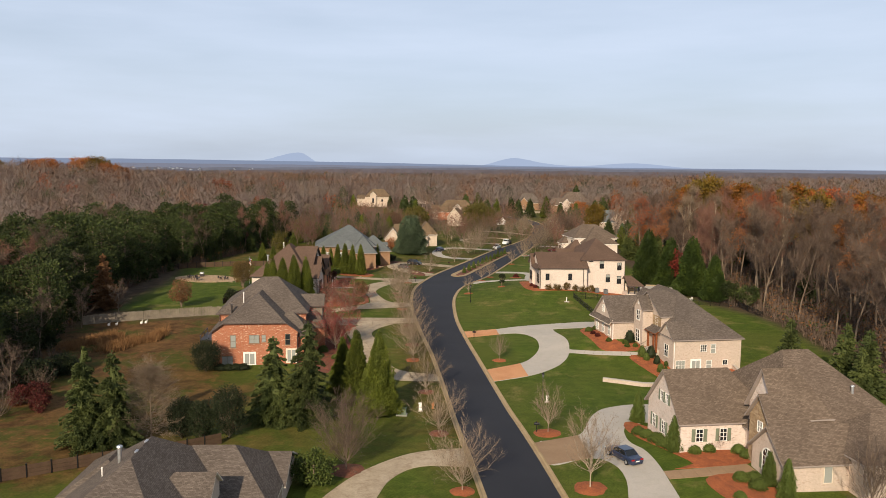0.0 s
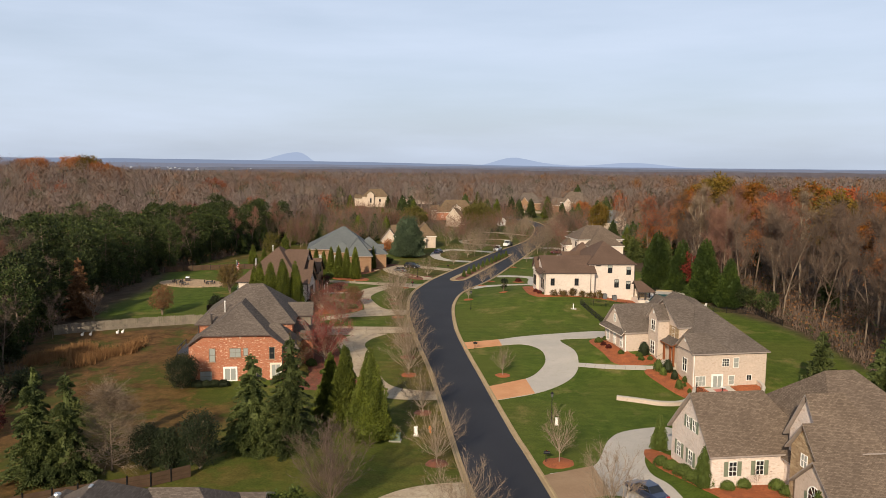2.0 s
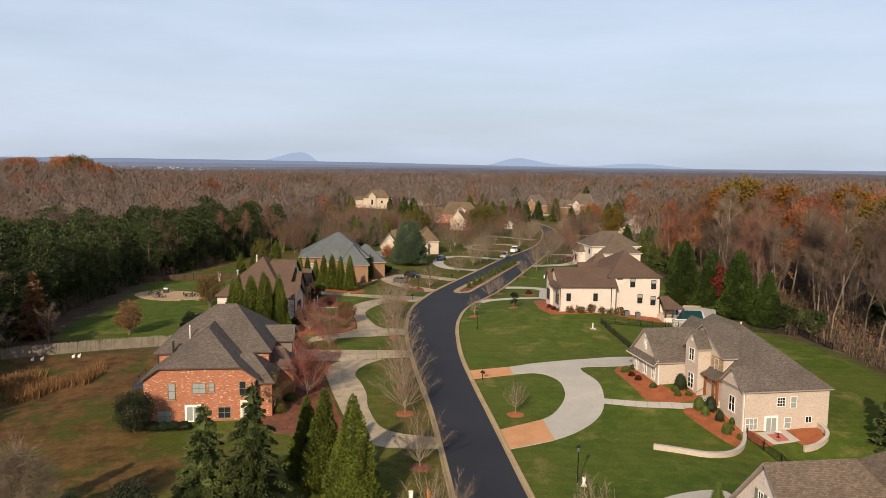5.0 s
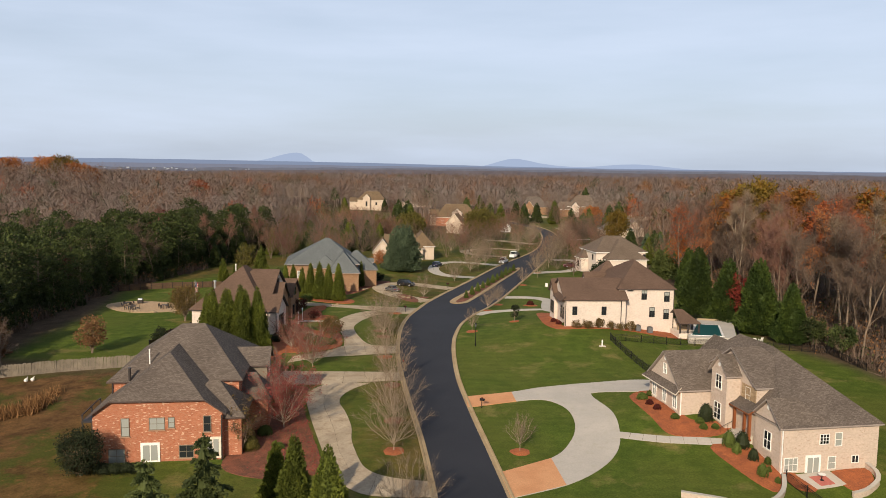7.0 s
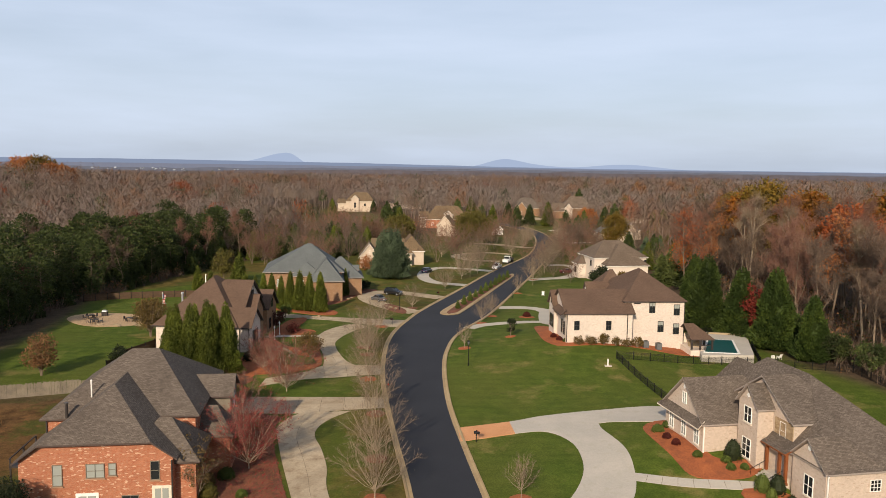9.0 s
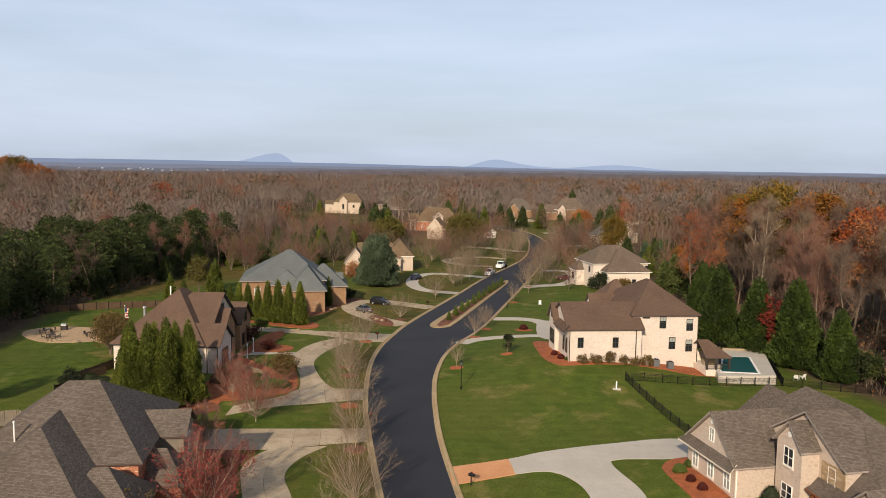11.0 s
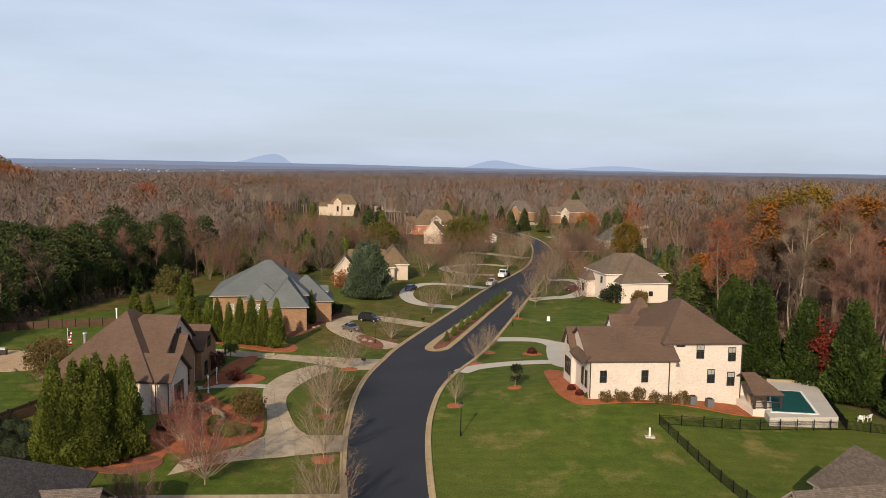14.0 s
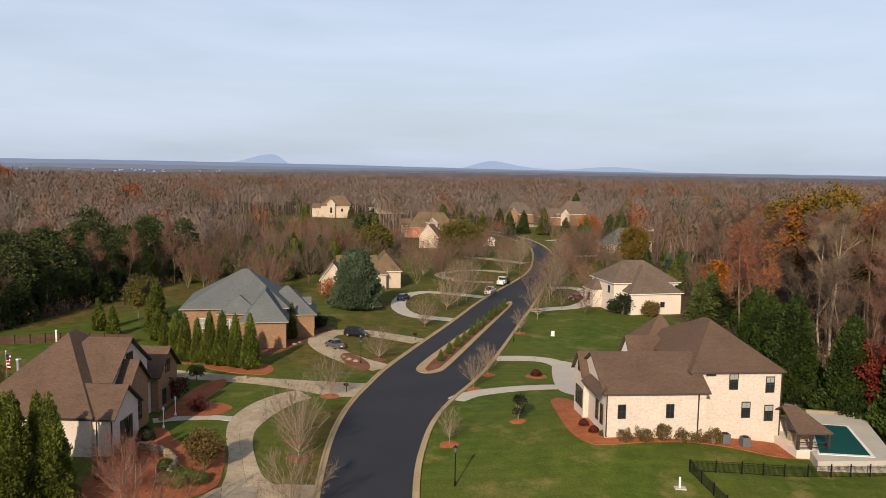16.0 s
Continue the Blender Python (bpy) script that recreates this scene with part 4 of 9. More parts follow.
for k in (3, 5, 7):
    s.tube([(7.33, -5.4, 2.36), (7.33, -5.4 + arc[k][0], 2.36 + arc[k][1])], [0.03, 0.03], 4)
child("arched_frame", s.mesh("arched_frame", M["white"]), h1)
window(h1, "-x", 7.95, -2.7, 8.2, 0.9, 1.2, "white", "blind", 2, 2, None)
window(h1, "-y", -8.45, 12.5, 4.5, 0.9, 2.2, "cream_trim", "blind", 1, 1, None)
window(h1, "-y", -11.05, 25, 4.8, 1.2, 1.8, "cream_trim", "glass", 2, 2, None)
vent_pipe(h1, 20.2, -1.0, 10.4, 12.6, 0.16)

# tan brick house behind the horseshoe drive
h2 = house((26, 141), 13.4, 4.0, "tan brick two-storey house with taupe shingle roof and timber porch")
wing(h2, 0.1, 12, 2.15, 11.92, 2.5, 9.1, 13.3, "x", 0, 4, "brick_tan", over=0.4)
wing(h2, 5.5, 18.4, -12.1, 14.2, -0.5, 8.72, 15.1, "y", 12.5, 6, "brick_tan", over=0.4)
wing(h2, 5.9, 14, -5.7, 6.1, 2.5, 11.5, 15.2, "x", 0, 4, "brick_tan", over=0.4)
wing(h2, 4.1, 10, -2.1, 2.3, 2.5, 12.0, 14.4, "x", 0, 2, "brick_tan", over=0.35)
wing(h2, 5.2, 12, -11.96, -6.0, -0.5, 8.70, 11.3, "x", 0, 3, "brick_tan", over=0.4)
wing(h2, 9.5, 14, 8, 17.5, 2.5, 9.2, 13.6, "y", 3, 3, "brick_tan", over=0.4)
# small skirt roof below the garage gable
roof_slab(h2, "skirt_roof", [(-0.45, 2.0, 8.75), (0.55, 2.4, 9.5), (0.55, 11.7, 9.5), (-0.45, 12.1, 8.75)], [(0, 1, 2, 3)], [M["roof_taupe"], M["cream_trim"]], 0.2)
for u in (3.9, 6.9, 9.9):
    window(h2, "-x", 0.5, u, 6.4, 1.0, 1.9, "white", "blind", 2, 2, "cream_trim")
window(h2, "-x", 0.5, 7.0, 10.2, 0.8, 1.3, "white", "blind", 2, 2, None)
window(h2, "-x", 4.45, 0.1, 10.0, 1.3, 1.7, "white", "glass", 2, 2, "cream_trim")
window(h2, "-x", 4.45, 0.1, 6.0, 1.5, 2.1, "white", "glass", 2, 3, "cream_trim")
window(h2, "-x", 6.3, -3.6, 9.2, 0.9, 1.8, "white", "blind", 1, 2, None)
window(h2, "-x", 5.6, -9.1, 5.4, 1.3, 2.0, "white", "glass", 2, 2, "cream_trim")
window(h2, "-y", -11.7, 11.0, 6.6, 1.1, 1.1, "white", "glass", 3, 3, None)
window(h2, "-y", -11.7, 12.8, 6.3, 0.8, 1.5, "white", "blind", 1, 2, None)
window(h2, "-y", -11.7, 6.9, 3.6, 1.6, 1.5, "white", "blind", 3, 2, None)
window(h2, "-y", -11.7, 12.1, 3.6, 0.9, 1.4, "white", "blind", 1, 2, None)
window(h2, "-y", -11.7, 15.1, 4.2, 0.8, 0.8, "white", "glass", 2, 1, None)
door(h2, "-y", -11.7, 9.7, 3.0, 1.7, 2.2, "white", "blind")
downspout(h2, 5.7, -11.75, 2.8, 8.5, "white")
downspout(h2, 0.6, 2.5, 5.4, 8.9, "white")
# timber porch and steps
for u in (-2.7, -4.9, -6.0):
    child("porch_post", Shape().box(5.0, 5.28, u - 0.14, u + 0.14, 1.2, 4.9).box(4.94, 5.34, u - 0.2, u + 0.2, 1.2, 1.4).mesh("porch_post", M["timber"]), h2)
roof_slab(h2, "porch_roof", [(4.6, -6.5, 8.7), (6.3, -6.5, 9.5), (6.3, -2.2, 9.5), (4.6, -2.2, 8.7)], [(0, 1, 2, 3)], [M["roof_taupe"], M["timber"]], 0.25)
for k in range(6):
    child("porch_step", Shape().box(3.2 + k * 0.34, 6.2, -5.6, -2.6, 0.6 + k * 0.165, 0.765 + k * 0.165).mesh("porch_step", M["concrete"]), h2)
door(h2, "-x", 6.3, -4.3, 5.7, 1.5, 2.4, "timber", "glass")
child("stone_panel", Shape().box(6.22, 6.32, -5.3, -2.2, 5.55, 7.3).mesh("stone_panel", M["stone"], uv=True), h2)
for gx, gy, gz0 in ((4.44, 0.1, 13.05), (6.28, 0.2, 13.9), (5.58, -8.98, 10.25), (0.48, 7.0, 12.2)):
    child("gable_vent", Shape().tube([(gx, gy, gz0 - 4), (gx - 0.07, gy, gz0 - 4)], [0.26, 0.26], 14).mesh("gable_vent", M["white"]), h2)
for u in (-2.7, -5.7):
    child("handrail", Shape().tube([(3.2, u, 1.75), (5.0, u, 2.6)], [0.03, 0.03], 6).tube([(3.3, u, 0.8), (3.3, u, 1.8)], [0.02, 0.02], 6).tube([(4.3, u, 1.3), (4.3, u, 2.27)], [0.02, 0.02], 6).mesh("handrail", M["iron"]), h2)

# cream house with brown roof, pavilion and pool
h3 = house((15, 189), 6.7, 6.0, "cream brick two-storey house with dark brown shingle roof")
wing(h3, 0.15, 12.6, -0.1, 12.1, 4.0, 12.9, 16.3, "x", 0, 0, "brick_cream", "roof_brown", "brown_trim", 0.4)
wing(h3, 11.0, 22.6, 2.04, 21.5, 4.0, 14.7, 19.3, "y", 8.4, 9.5, "brick_cream", "roof_brown", "brown_trim", 0.4)
wing(h3, 9.8, 16, 15.5, 23.0, 4.0, 14.2, 18.1, "x", 3.6, 2, "brick_cream", "roof_brown", "brown_trim", 0.35)
wing(h3, 7.5, 14, 13.0, 18.0, 4.0, 13.4, 16.2, "x", 0, 2, "white", "roof_brown", "brown_trim", 0.35)
wing(h3, -0.5, 4, 6.8, 11.8, 4.0, 13.0, 15.6, "x", 0, 2, "brick_cream", "roof_brown", "brown_trim", 0.4)
roof_slab(h3, "skirt_roof", [(-0.6, -0.2, 12.7), (0.6, 0.2, 13.5), (0.6, 6.6, 13.5), (-0.6, 6.6, 12.7)], [(0, 1, 2, 3)], [M["roof_brown"], M["brown_trim"]], 0.2)
for u in (2.4, 8.0):
    window(h3, "-y", 0.3, u, 10.0, 0.8, 1.5, "dark_trim", "glass", 2, 2, None)
for u, z in ((16.35, 12.6), (20.8, 12.2), (18.0, 9.2), (20.8, 8.8)):
    window(h3, "-y", 2.44, u, z, 0.95, 1.8, "dark_trim", "glass", 2, 2, None)
    child("blind", Shape().box(u - 0.45, u + 0.45, 2.36, 2.40, z + 1.15 - 6, z + 1.75 - 6).mesh("blind", M["blind"]), h3)
child("wall_vent", Shape().box(13.0, 14.2, 2.36, 2.5, 14.15 - 6, 14.4 - 6).mesh("wall_vent", M["dark_trim"]), h3)
for u in (1.6, 3.4, 7.9, 8.9, 9.9):
    window(h3, "-x", 0.5 if u < 6 else -0.15, u, 9.0, 0.75, 2.2, "dark_trim", "glass", 1, 2, None)
window(h3, "-x", -0.15, 9.3, 13.2, 0.7, 1.1, "dark_trim", "glass", 1, 2, None)
downspout(h3, 0.65, 0.24, 7.9, 12.7, "dark_trim")
downspout(h3, 11.3, 0.24, 7.5, 12.7, "dark_trim")
downspout(h3, 22.2, 2.4, 6.0, 14.5, "dark_trim")
pav = house((15, 189), 6.7, 6.0, "open timber pool pavilion with brown shingle roof", "pavilion")
pav["category"] = "pavilion"
roof_slab(pav, "roof", [(21.6, -2.6, 8.9), (25.8, -2.6, 8.9), (25.8, 4.6, 8.9), (21.6, 4.6, 8.9), (21.6, 1.0, 11.0), (23.4, 1.0, 11.0)], [(0, 1, 5, 4), (1, 2, 5), (2, 3, 4, 5)], [M["roof_brown"], M["brown_trim"]])
for px, py in ((25.5, -2.3), (25.5, 1.0), (25.5, 4.2), (23.4, -2.3), (21.9, -2.3)):
    child("post", Shape().box(px - 0.14, px + 0.14, py - 0.14, py + 0.14, -1, 2.85).mesh("post", M["dark_trim"]), pav)
child("plinth", Shape().box(21.7, 25.7, -2.45, 4.4, -1.5, 0.95).mesh("plinth", M["stucco"]), pav)
child("rail", Shape().box(21.8, 25.6, -2.36, -2.28, 1.75, 1.83).box(21.8, 25.6, -2.36, -2.28, 1.15, 1.2).mesh("rail", M["dark_trim"]), pav)
child("back_wall", Shape().box(22.3, 25.4, 3.9, 4.2, 0.95, 2.6).mesh("back_wall", M["stucco"]), pav)
child("counter", Shape().box(22.6, 24.8, 0.4, 1.2, 0.95, 1.85).box(22.5, 24.9, 0.3, 1.3, 1.85, 1.92).mesh("counter", M["stone"]), pav)

# red brick house across the road
br = house((-44, 126), 10.2, 3.4, "red brick two-storey house with taupe hipped roof")
wing(br, -0.14, 15.2, 0.3, 20, 2.0, 8.94, 14.5, "y", 7.4, 4, "brick_red", "roof_taupe", "brown_trim", 0.5, clip=10.7)
wing(br, 0.1, 16.2, 7.0, 25, 2.0, 11.1, 16.4, "x", 7.2, 6.0, "brick_red", "roof_taupe", "brown_trim", 0.5)
wing(br, 9.5, 17.2, 1.3, 9.0, 2.0, 8.2, 11.6, "x", 3, 3.4, "brick_red", "roof_taupe", "brown_trim", 0.5)
wing(br, 12, 18.8, 14, 20, 2.0, 11.0, 12.9, "x", 1, 0, "old_wood", "roof_taupe", "brown_trim", 0.4)
wing(br, 13, 19.4, 9, 14, 2.0, 8.0, 10.8, "x", 2, 2, "brick_red", "roof_taupe", "brown_trim", 0.4)
for u, z, w, hh, g in ((3.9, 6.5, 0.8, 2.0, "blind"), (7.4, 7.2, 1.6, 1.3, "blind"), (9.0, 7.4, 0.6, 1.1, "blind"), (13.0, 6.8, 0.75, 1.8, "glass"), (2.9, 3.4, 1.7, 1.5, "blind"), (10.6, 3.8, 1.5, 1.4, "glass")):
    window(br, "-y", 0.8, u, z, w, hh, "old_wood", g, 2 if w > 1 else 1, 2, "brick_red")
door(br, "-y", 0.8, 6.6, 3.3, 1.9, 2.2, "white", "blind")
door(br, "-y", 0.8, 13.6, 3.6, 1.6, 2.4, "cream_trim", "blind")
window(br, "+x", 18.4, 17, 8.9, 1.0, 1.5, "white", "glass", 2, 2, None)
downspout(br, 14.6, 0.7, 3.4, 8.7, "dark_trim")
downspout(br, 0.7, 7.4, 6, 10.9, "dark_trim")
vent_pipe(br, 2.8, 7.2, 10.9, 12.7, 0.16, "dark_trim")
vent_pipe(br, 4.6, 9.6, 12.6, 14.4, 0.08, "white")
child("deck", Shape().box(-2.6, 0.4, 6, 13, 3.0, 3.2).box(-2.6, -2.5, 6, 13, 3.9, 4.0).box(-2.55, -2.4, 6, 6.15, -0.5, 4.0).box(-2.55, -2.4, 12.8, 13, -0.5, 4.0).box(-2.55, -2.4, 9.4, 9.6, -0.5, 4.0).mesh("deck", M["dark_trim"]), br)

# whitewashed house with brown roof across the road
lh = house((-40, 180), 0, 5.2, "cream brick house with brown shingle roof and dark gables")
wing(lh, -15.2, -0.4, 4.3, 24, 3.5, 10.2, 17.4, "y", 9.8, 8, "brick_cream", "roof_brown", "dark_trim", 0.5)
wing(lh, -10, -0.6, 9.6, 21, 3.5, 12.6, 16.7, "x", 4, 0, "brick_cream", "roof_brown", "dark_trim", 0.5)
wing(lh, -9, 1.9, 4.6, 12.2, 3.5, 10.0, 12.9, "x", 4, 0, "brick_cream", "roof_brown", "dark_trim", 0.5)
wing(lh, -9, 0.9, 10.4, 17.2, 3.5, 11.2, 14.4, "x", 3, 0, "brick_brown", "roof_brown", "dark_trim", 0.4)
wing(lh, -12, 0.6, 20.4, 28, 3.5, 10.3, 13.6, "x", 3, 0, "brick_brown", "roof_brown", "dark_trim", 0.5)
window(lh, "-y", 5.1, -2.8, 6.6, 1.1, 2.1, "dark_trim", "glass", 2, 2, None)
window(lh, "-y", 4.8, -12.4, 6.8, 1.0, 2.0, "dark_trim", "glass", 2, 2, None)
door(lh, "-y", 5.1, -2.6, 3.7, 2.4, 2.3, "dark_trim")
w_main = window(lh, "+x", 1.4, 8.4, 6.4, 1.6, 2.6, "dark_trim", "glass", 3, 2, None)
for u in (-1.25, 1.25):
    child("shutter", Shape().box(u - 0.28, u + 0.28, -0.1, 0.0, -0.1, 2.7).mesh("shutter", M["dark_trim"]), w_main)
for u in (14.7, 15.3, 15.9):
    window(lh, "+x", -1.1, u, 13.5, 0.4, 1.3, "dark_trim", "glass", 1, 2, None)
window(lh, "+x", 0.5, 13.8, 7.0, 1.6, 2.6, "dark_trim", "glass", 2, 3, None)
window(lh, "+x", 0.1, 24.2, 10.2, 1.4, 1.6, "dark_trim", "glass", 2, 2, None)
window(lh, "+x", 0.1, 22.8, 6.2, 1.1, 2.0, "dark_trim", "glass", 2, 2, None)
window(lh, "+x", 0.1, 25.8, 6.2, 1.1, 2.0, "dark_trim", "glass", 2, 2, None)
vent_pipe(lh, -12.6, 11.6, 12.4, 14.6, 0.22)
vent_pipe(lh, -9.0, 13.5, 16.0, 17.7, 0.1, "white")
downspout(lh, 1.35, 4.95, 5.2, 9.8, "dark_trim")
downspout(lh, -0.2, 4.75, 5.2, 9.8, "dark_trim")

# brown brick house with a wide grey hipped roof
gh = house((-42, 240), 11.3, 5.2, "brown brick house with a wide grey hipped roof")
wing(gh, -9.5, 10, 1.5, 20, 3.5, 11.8, 17.9, "x", 10.5, 8.0, "brick_brown", "roof_grey", "gutter", 0.6)
wing(gh, 1.5, 10, -3.5, 8, 3.5, 10.2, 15.2, "y", 4.2, 2, "brick_brown", "roof_grey", "gutter", 0.5)
wing(gh, 4, 15.0, 4.6, 16, 3.5, 9.9, 14.6, "x", 5, 5.4, "brick_brown", "roof_grey", "gutter", 0.5)
wing(gh, 10.6, 14.0, 8.2, 11.0, 3.5, 11.4, 12.5, "x", 1, 0, "cream_trim", "roof_grey", "gutter", 0.3)
wing(gh, -3, 5, 0.4, 6, 3.5, 11.0, 14.0, "y", 2.8, 2, "brick_brown", "roof_grey", "gutter", 0.5)
window(gh, "-y", 0.9, -0.6, 8.2, 1.5, 1.8, "white", "blind", 2, 2, None)
window(gh, "-y", 2.1, -5.5, 8.2, 1.2, 1.8, "white", "blind", 2, 2, None)
window(gh, "+x", 14.5, 7, 7.0, 1.2, 1.9, "white", "glass", 2, 2, None)
window(gh, "+x", 13.7, 9.6, 10.8, 1.0, 0.6, "white", "glass", 2, 1, None)
door(gh, "+x", 9.5, 2.0, 5.4, 1.6, 2.6, "dark_trim")

# next cream house on the right
h4 = house((37.3, 278.9), 13.0, 4.4, "cream stucco house with taupe shingle roof")
wing(h4, -0.5, 12.9, -0.6, 13, 3, 10.1, 15.6, "y", 7.5, 3, "stucco", "roof_warm", "white", 0.5)
wing(h4, -2.9, 14.2, 3.4, 17.4, 3, 12.0, 16.5, "x", 5.6, 6.4, "stucco", "roof_warm", "white", 0.5)
wing(h4, -5.0, 2, 10.4, 16.4, 3, 9.4, 12.2, "x", 2.2, 2, "stucco", "roof_warm", "white", 0.4)
window(h4, "-y", -0.1, 7.8, 6.9, 0.95, 1.1, "dark_trim", "glass", 2, 2, None)
for u in (6.0, 6.9):
    window(h4, "-y", -0.1, u, 4.7, 0.7, 0.5, "dark_trim", "glass", 1, 1, None)
window(h4, "-x", -4.6, 13.4, 6.6, 1.2, 1.8, "dark_trim", "glass", 2, 2, None)
window(h4, "-x", -2.4, 6.6, 9.4, 1.0, 1.6, "dark_trim", "glass", 2, 2, None)
window(h4, "-y", 3.9, 13.3, 10.3, 0.7, 0.9, "dark_trim", "glass", 1, 2, None)
downspout(h4, 0.05, -0.2, 4.4, 9.9, "white")


def far_house(C, theta, wings, label, windows=()):
    e = house(C, theta, gzf(*C), label)
    for w in wings:
        wing(e, *w)
    for w in windows:
        window(e, *w)
    return e


M["far_stucco"] = mottled("sandy_stucco", (0.60, 0.50, 0.48), (0.68, 0.57, 0.54), 0.3, 5, 0.9, 0.3, 0.1)
far_house((-38, 302), 8, [(0, 7, -1, 11, 3, 8.4, 13, "y", 0, 3, "far_stucco", "roof_tan", "white"), (13, 22, 8, 22, 3, 9.6, 14.6, "y", 2.5, 3, "far_stucco", "roof_tan", "white"), (4, 18, 6, 18, 3, 9, 13.6, "x", 0, 3, "far_stucco", "roof_tan", "white")],
          "cream stucco house with tan gabled roofs behind a spruce", [("-y", -0.5, 3.5, 9.5, 0.9, 1.3, "white", "glass", 2, 2, None), ("-y", 8.5, 17, 6.2, 1.2, 1.6, "white", "blind", 2, 2, None)])
far_house((-28, 470), 6, [(0, 24, 0, 14, 3, 9.5, 16.5, "x", 6, 6, "brick_red", "roof_tan", "white"), (9, 15, -1.5, 5, 3, 12.0, 14.5, "y", 0, 2, "brick_tan", "roof_tan", "white"), (-3, 3, 3, 9, 3, 10.5, 13.5, "x", 0, 1, "brick_tan", "roof_tan", "white"), (21, 27, 3, 9, 3, 10.5, 13.5, "x", 1, 0, "brick_tan", "roof_tan", "white")],
          "red brick house with tan roof and white dormers", [("-y", -1.0, 12, 12.0, 2.4, 1.4, "white", "glass", 3, 1, None), ("-y", 0.5, 20, 6, 1.2, 1.8, "white", "glass", 2, 2, None), ("-y", 0.5, 4, 6, 1.2, 1.8, "white", "glass", 2, 2, None)])
far_house((-100, 603), 4, [(0, 8, 0, 12, 3, 11, 14, "x", 0, 3, "far_stucco", "roof_tan", "cream_trim"), (6, 27, -1, 14, 3, 12.5, 18.5, "x", 6, 6, "far_stucco", "roof_tan", "cream_trim"), (10, 16, -2.5, 6, 3, 14, 17, "y", 0, 2, "far_stucco", "roof_tan", "cream_trim")],
          "large pale stucco house at the edge of the woods", [("-y", -2.05, 13, 8, 1.2, 3.5, "dark_trim", "glass", 2, 3, None), ("-y", -0.55, 20, 9, 1.2, 1.8, "dark_trim", "glass", 2, 2, None), ("-y", 0.5, 4, 7, 1.2, 1.8, "dark_trim", "glass", 2, 2, None)])
far_house((24, 588), 5, [(0, 20, 0, 14, 3, 10, 17, "x", 6, 6, "brick_brown", "roof_taupe", "cream_trim"), (2, 9, -3, 6, 3, 10, 14.5, "y", 0, 2, "brick_brown", "roof_taupe", "cream_trim"), (14, 24, 2, 12, 3, 9, 14, "x", 3, 3, "brick_brown", "roof_taupe", "cream_trim")],
          "brown brick house with hipped taupe roof far along the road", [("-y", -2.5, 5.5, 6, 1.4, 2.2, "white", "glass", 2, 2, None), ("-y", 0.5, 13, 6, 1.2, 1.8, "white", "glass", 2, 2, None)])
far_house((47, 572), 0, [(0, 14, 0, 12, 3, 9.5, 14.5, "x", 3, 4, "brick_brown", "roof_warm", "white"), (8, 30, 2, 18, 3, 11.5, 19, "x", 7, 7, "brick_brown", "roof_warm", "white"), (24, 36, -2, 12, 3, 9.5, 14, "x", 4, 5, "brick_brown", "roof_warm", "white"), (10, 16, -1, 6, 3, 11, 14.5, "y", 0, 2, "brick_tan", "roof_warm", "white")],
          "red brick house with white porch columns far along the road", [("-y", 0.5, 3.5, 5.6, 1.2, 2.0, "white", "glass", 2, 2, None), ("-y", 2.5, 12, 5.8, 1.4, 2.4, "white", "glass", 2, 2, None), ("-y", -1.5, 30, 6, 1.3, 2, "white", "glass", 2, 2, None)])
far_house((82, 535), 8, [(0, 24, 0, 16, 3, 8.5, 16, "x", 8, 8, "brick_tan", "roof_taupe", "white"), (-8, 8, 8, 22, 3, 9.5, 17, "x", 5, 5, "brick_tan", "roof_taupe", "white")], "tan brick house with a broad taupe roof")
far_house((56, 412), 10, [(0, 15, 0, 12, 3, 8.6, 12.6, "x", 6, 6, "far_stucco", "roof_grey", "white"), (6, 24, 10, 22, 3, 9, 14.2, "x", 5, 6, "far_stucco", "roof_grey", "white"), (14, 20, 6, 14, 3, 10, 12.6, "y", 0, 2, "far_stucco", "roof_grey", "white")], "house with low grey hipped roofs among trees", [("-y", 6.5, 17, 8.2, 1.0, 1.4, "white", "glass", 2, 2, None)])
far_house((9, 436), 20, [(0, 4.5, 0, 6, 3, 7.2, 9.2, "y", 0, 0, "white", "roof_tan", "white")], "small white gabled outbuilding")
far_house((-20, 425), -15, [(0, 9, 0, 9, 3, 9.5, 14.5, "y", 0, 2, "far_stucco", "roof_tan", "cream_trim")], "cream gabled house half hidden by bare trees")
far_house((-36, 700), 10, [(0, 26, 0, 14, 3, 10, 17, "x", 6, 6, "far_stucco", "roof_grey", "white"), (8, 14, -2, 6, 3, 12, 19, "y", 0, 2, "far_stucco", "roof_grey", "white")], "pale house with grey roof beyond the trees")
far_house((-70, 660), 0, [(0, 26, 0, 14, 3, 9, 14.5, "x", 6, 6, "brick_tan", "roof_taupe", "white")], "house with a broad taupe roof beyond the trees")

# near house whose roof rises below the camera's way
h0 = house((-22, 78), 5.7, 2.8, "house with grey-brown shingle hipped roof and dormer")
wing(h0, -16.4, 0.4, -26, 1.8, 1.5, 5.6, 11.5, "y", 14, 8.1, "brick_tan", "roof_taupe", "cream_trim", 0.5)
wing(h0, -9, 4.0, -10.0, 3.4, 1.5, 5.6, 9.5, "x", 4, 4.8, "brick_tan", "roof_taupe", "cream_trim", 0.5)
wing(h0, -3, 4.3, -4.1, 5.0, 1.5, 5.4, 7.4, "x", 3, 0, "brick_tan", "roof_taupe", "cream_trim", 0.4)
wing(h0, -6.5, -0.8, -13.0, -8.4, 1.5, 8.0, 9.7, "x", 2, 0, "far_stucco", "roof_taupe", "cream_trim", 0.3)
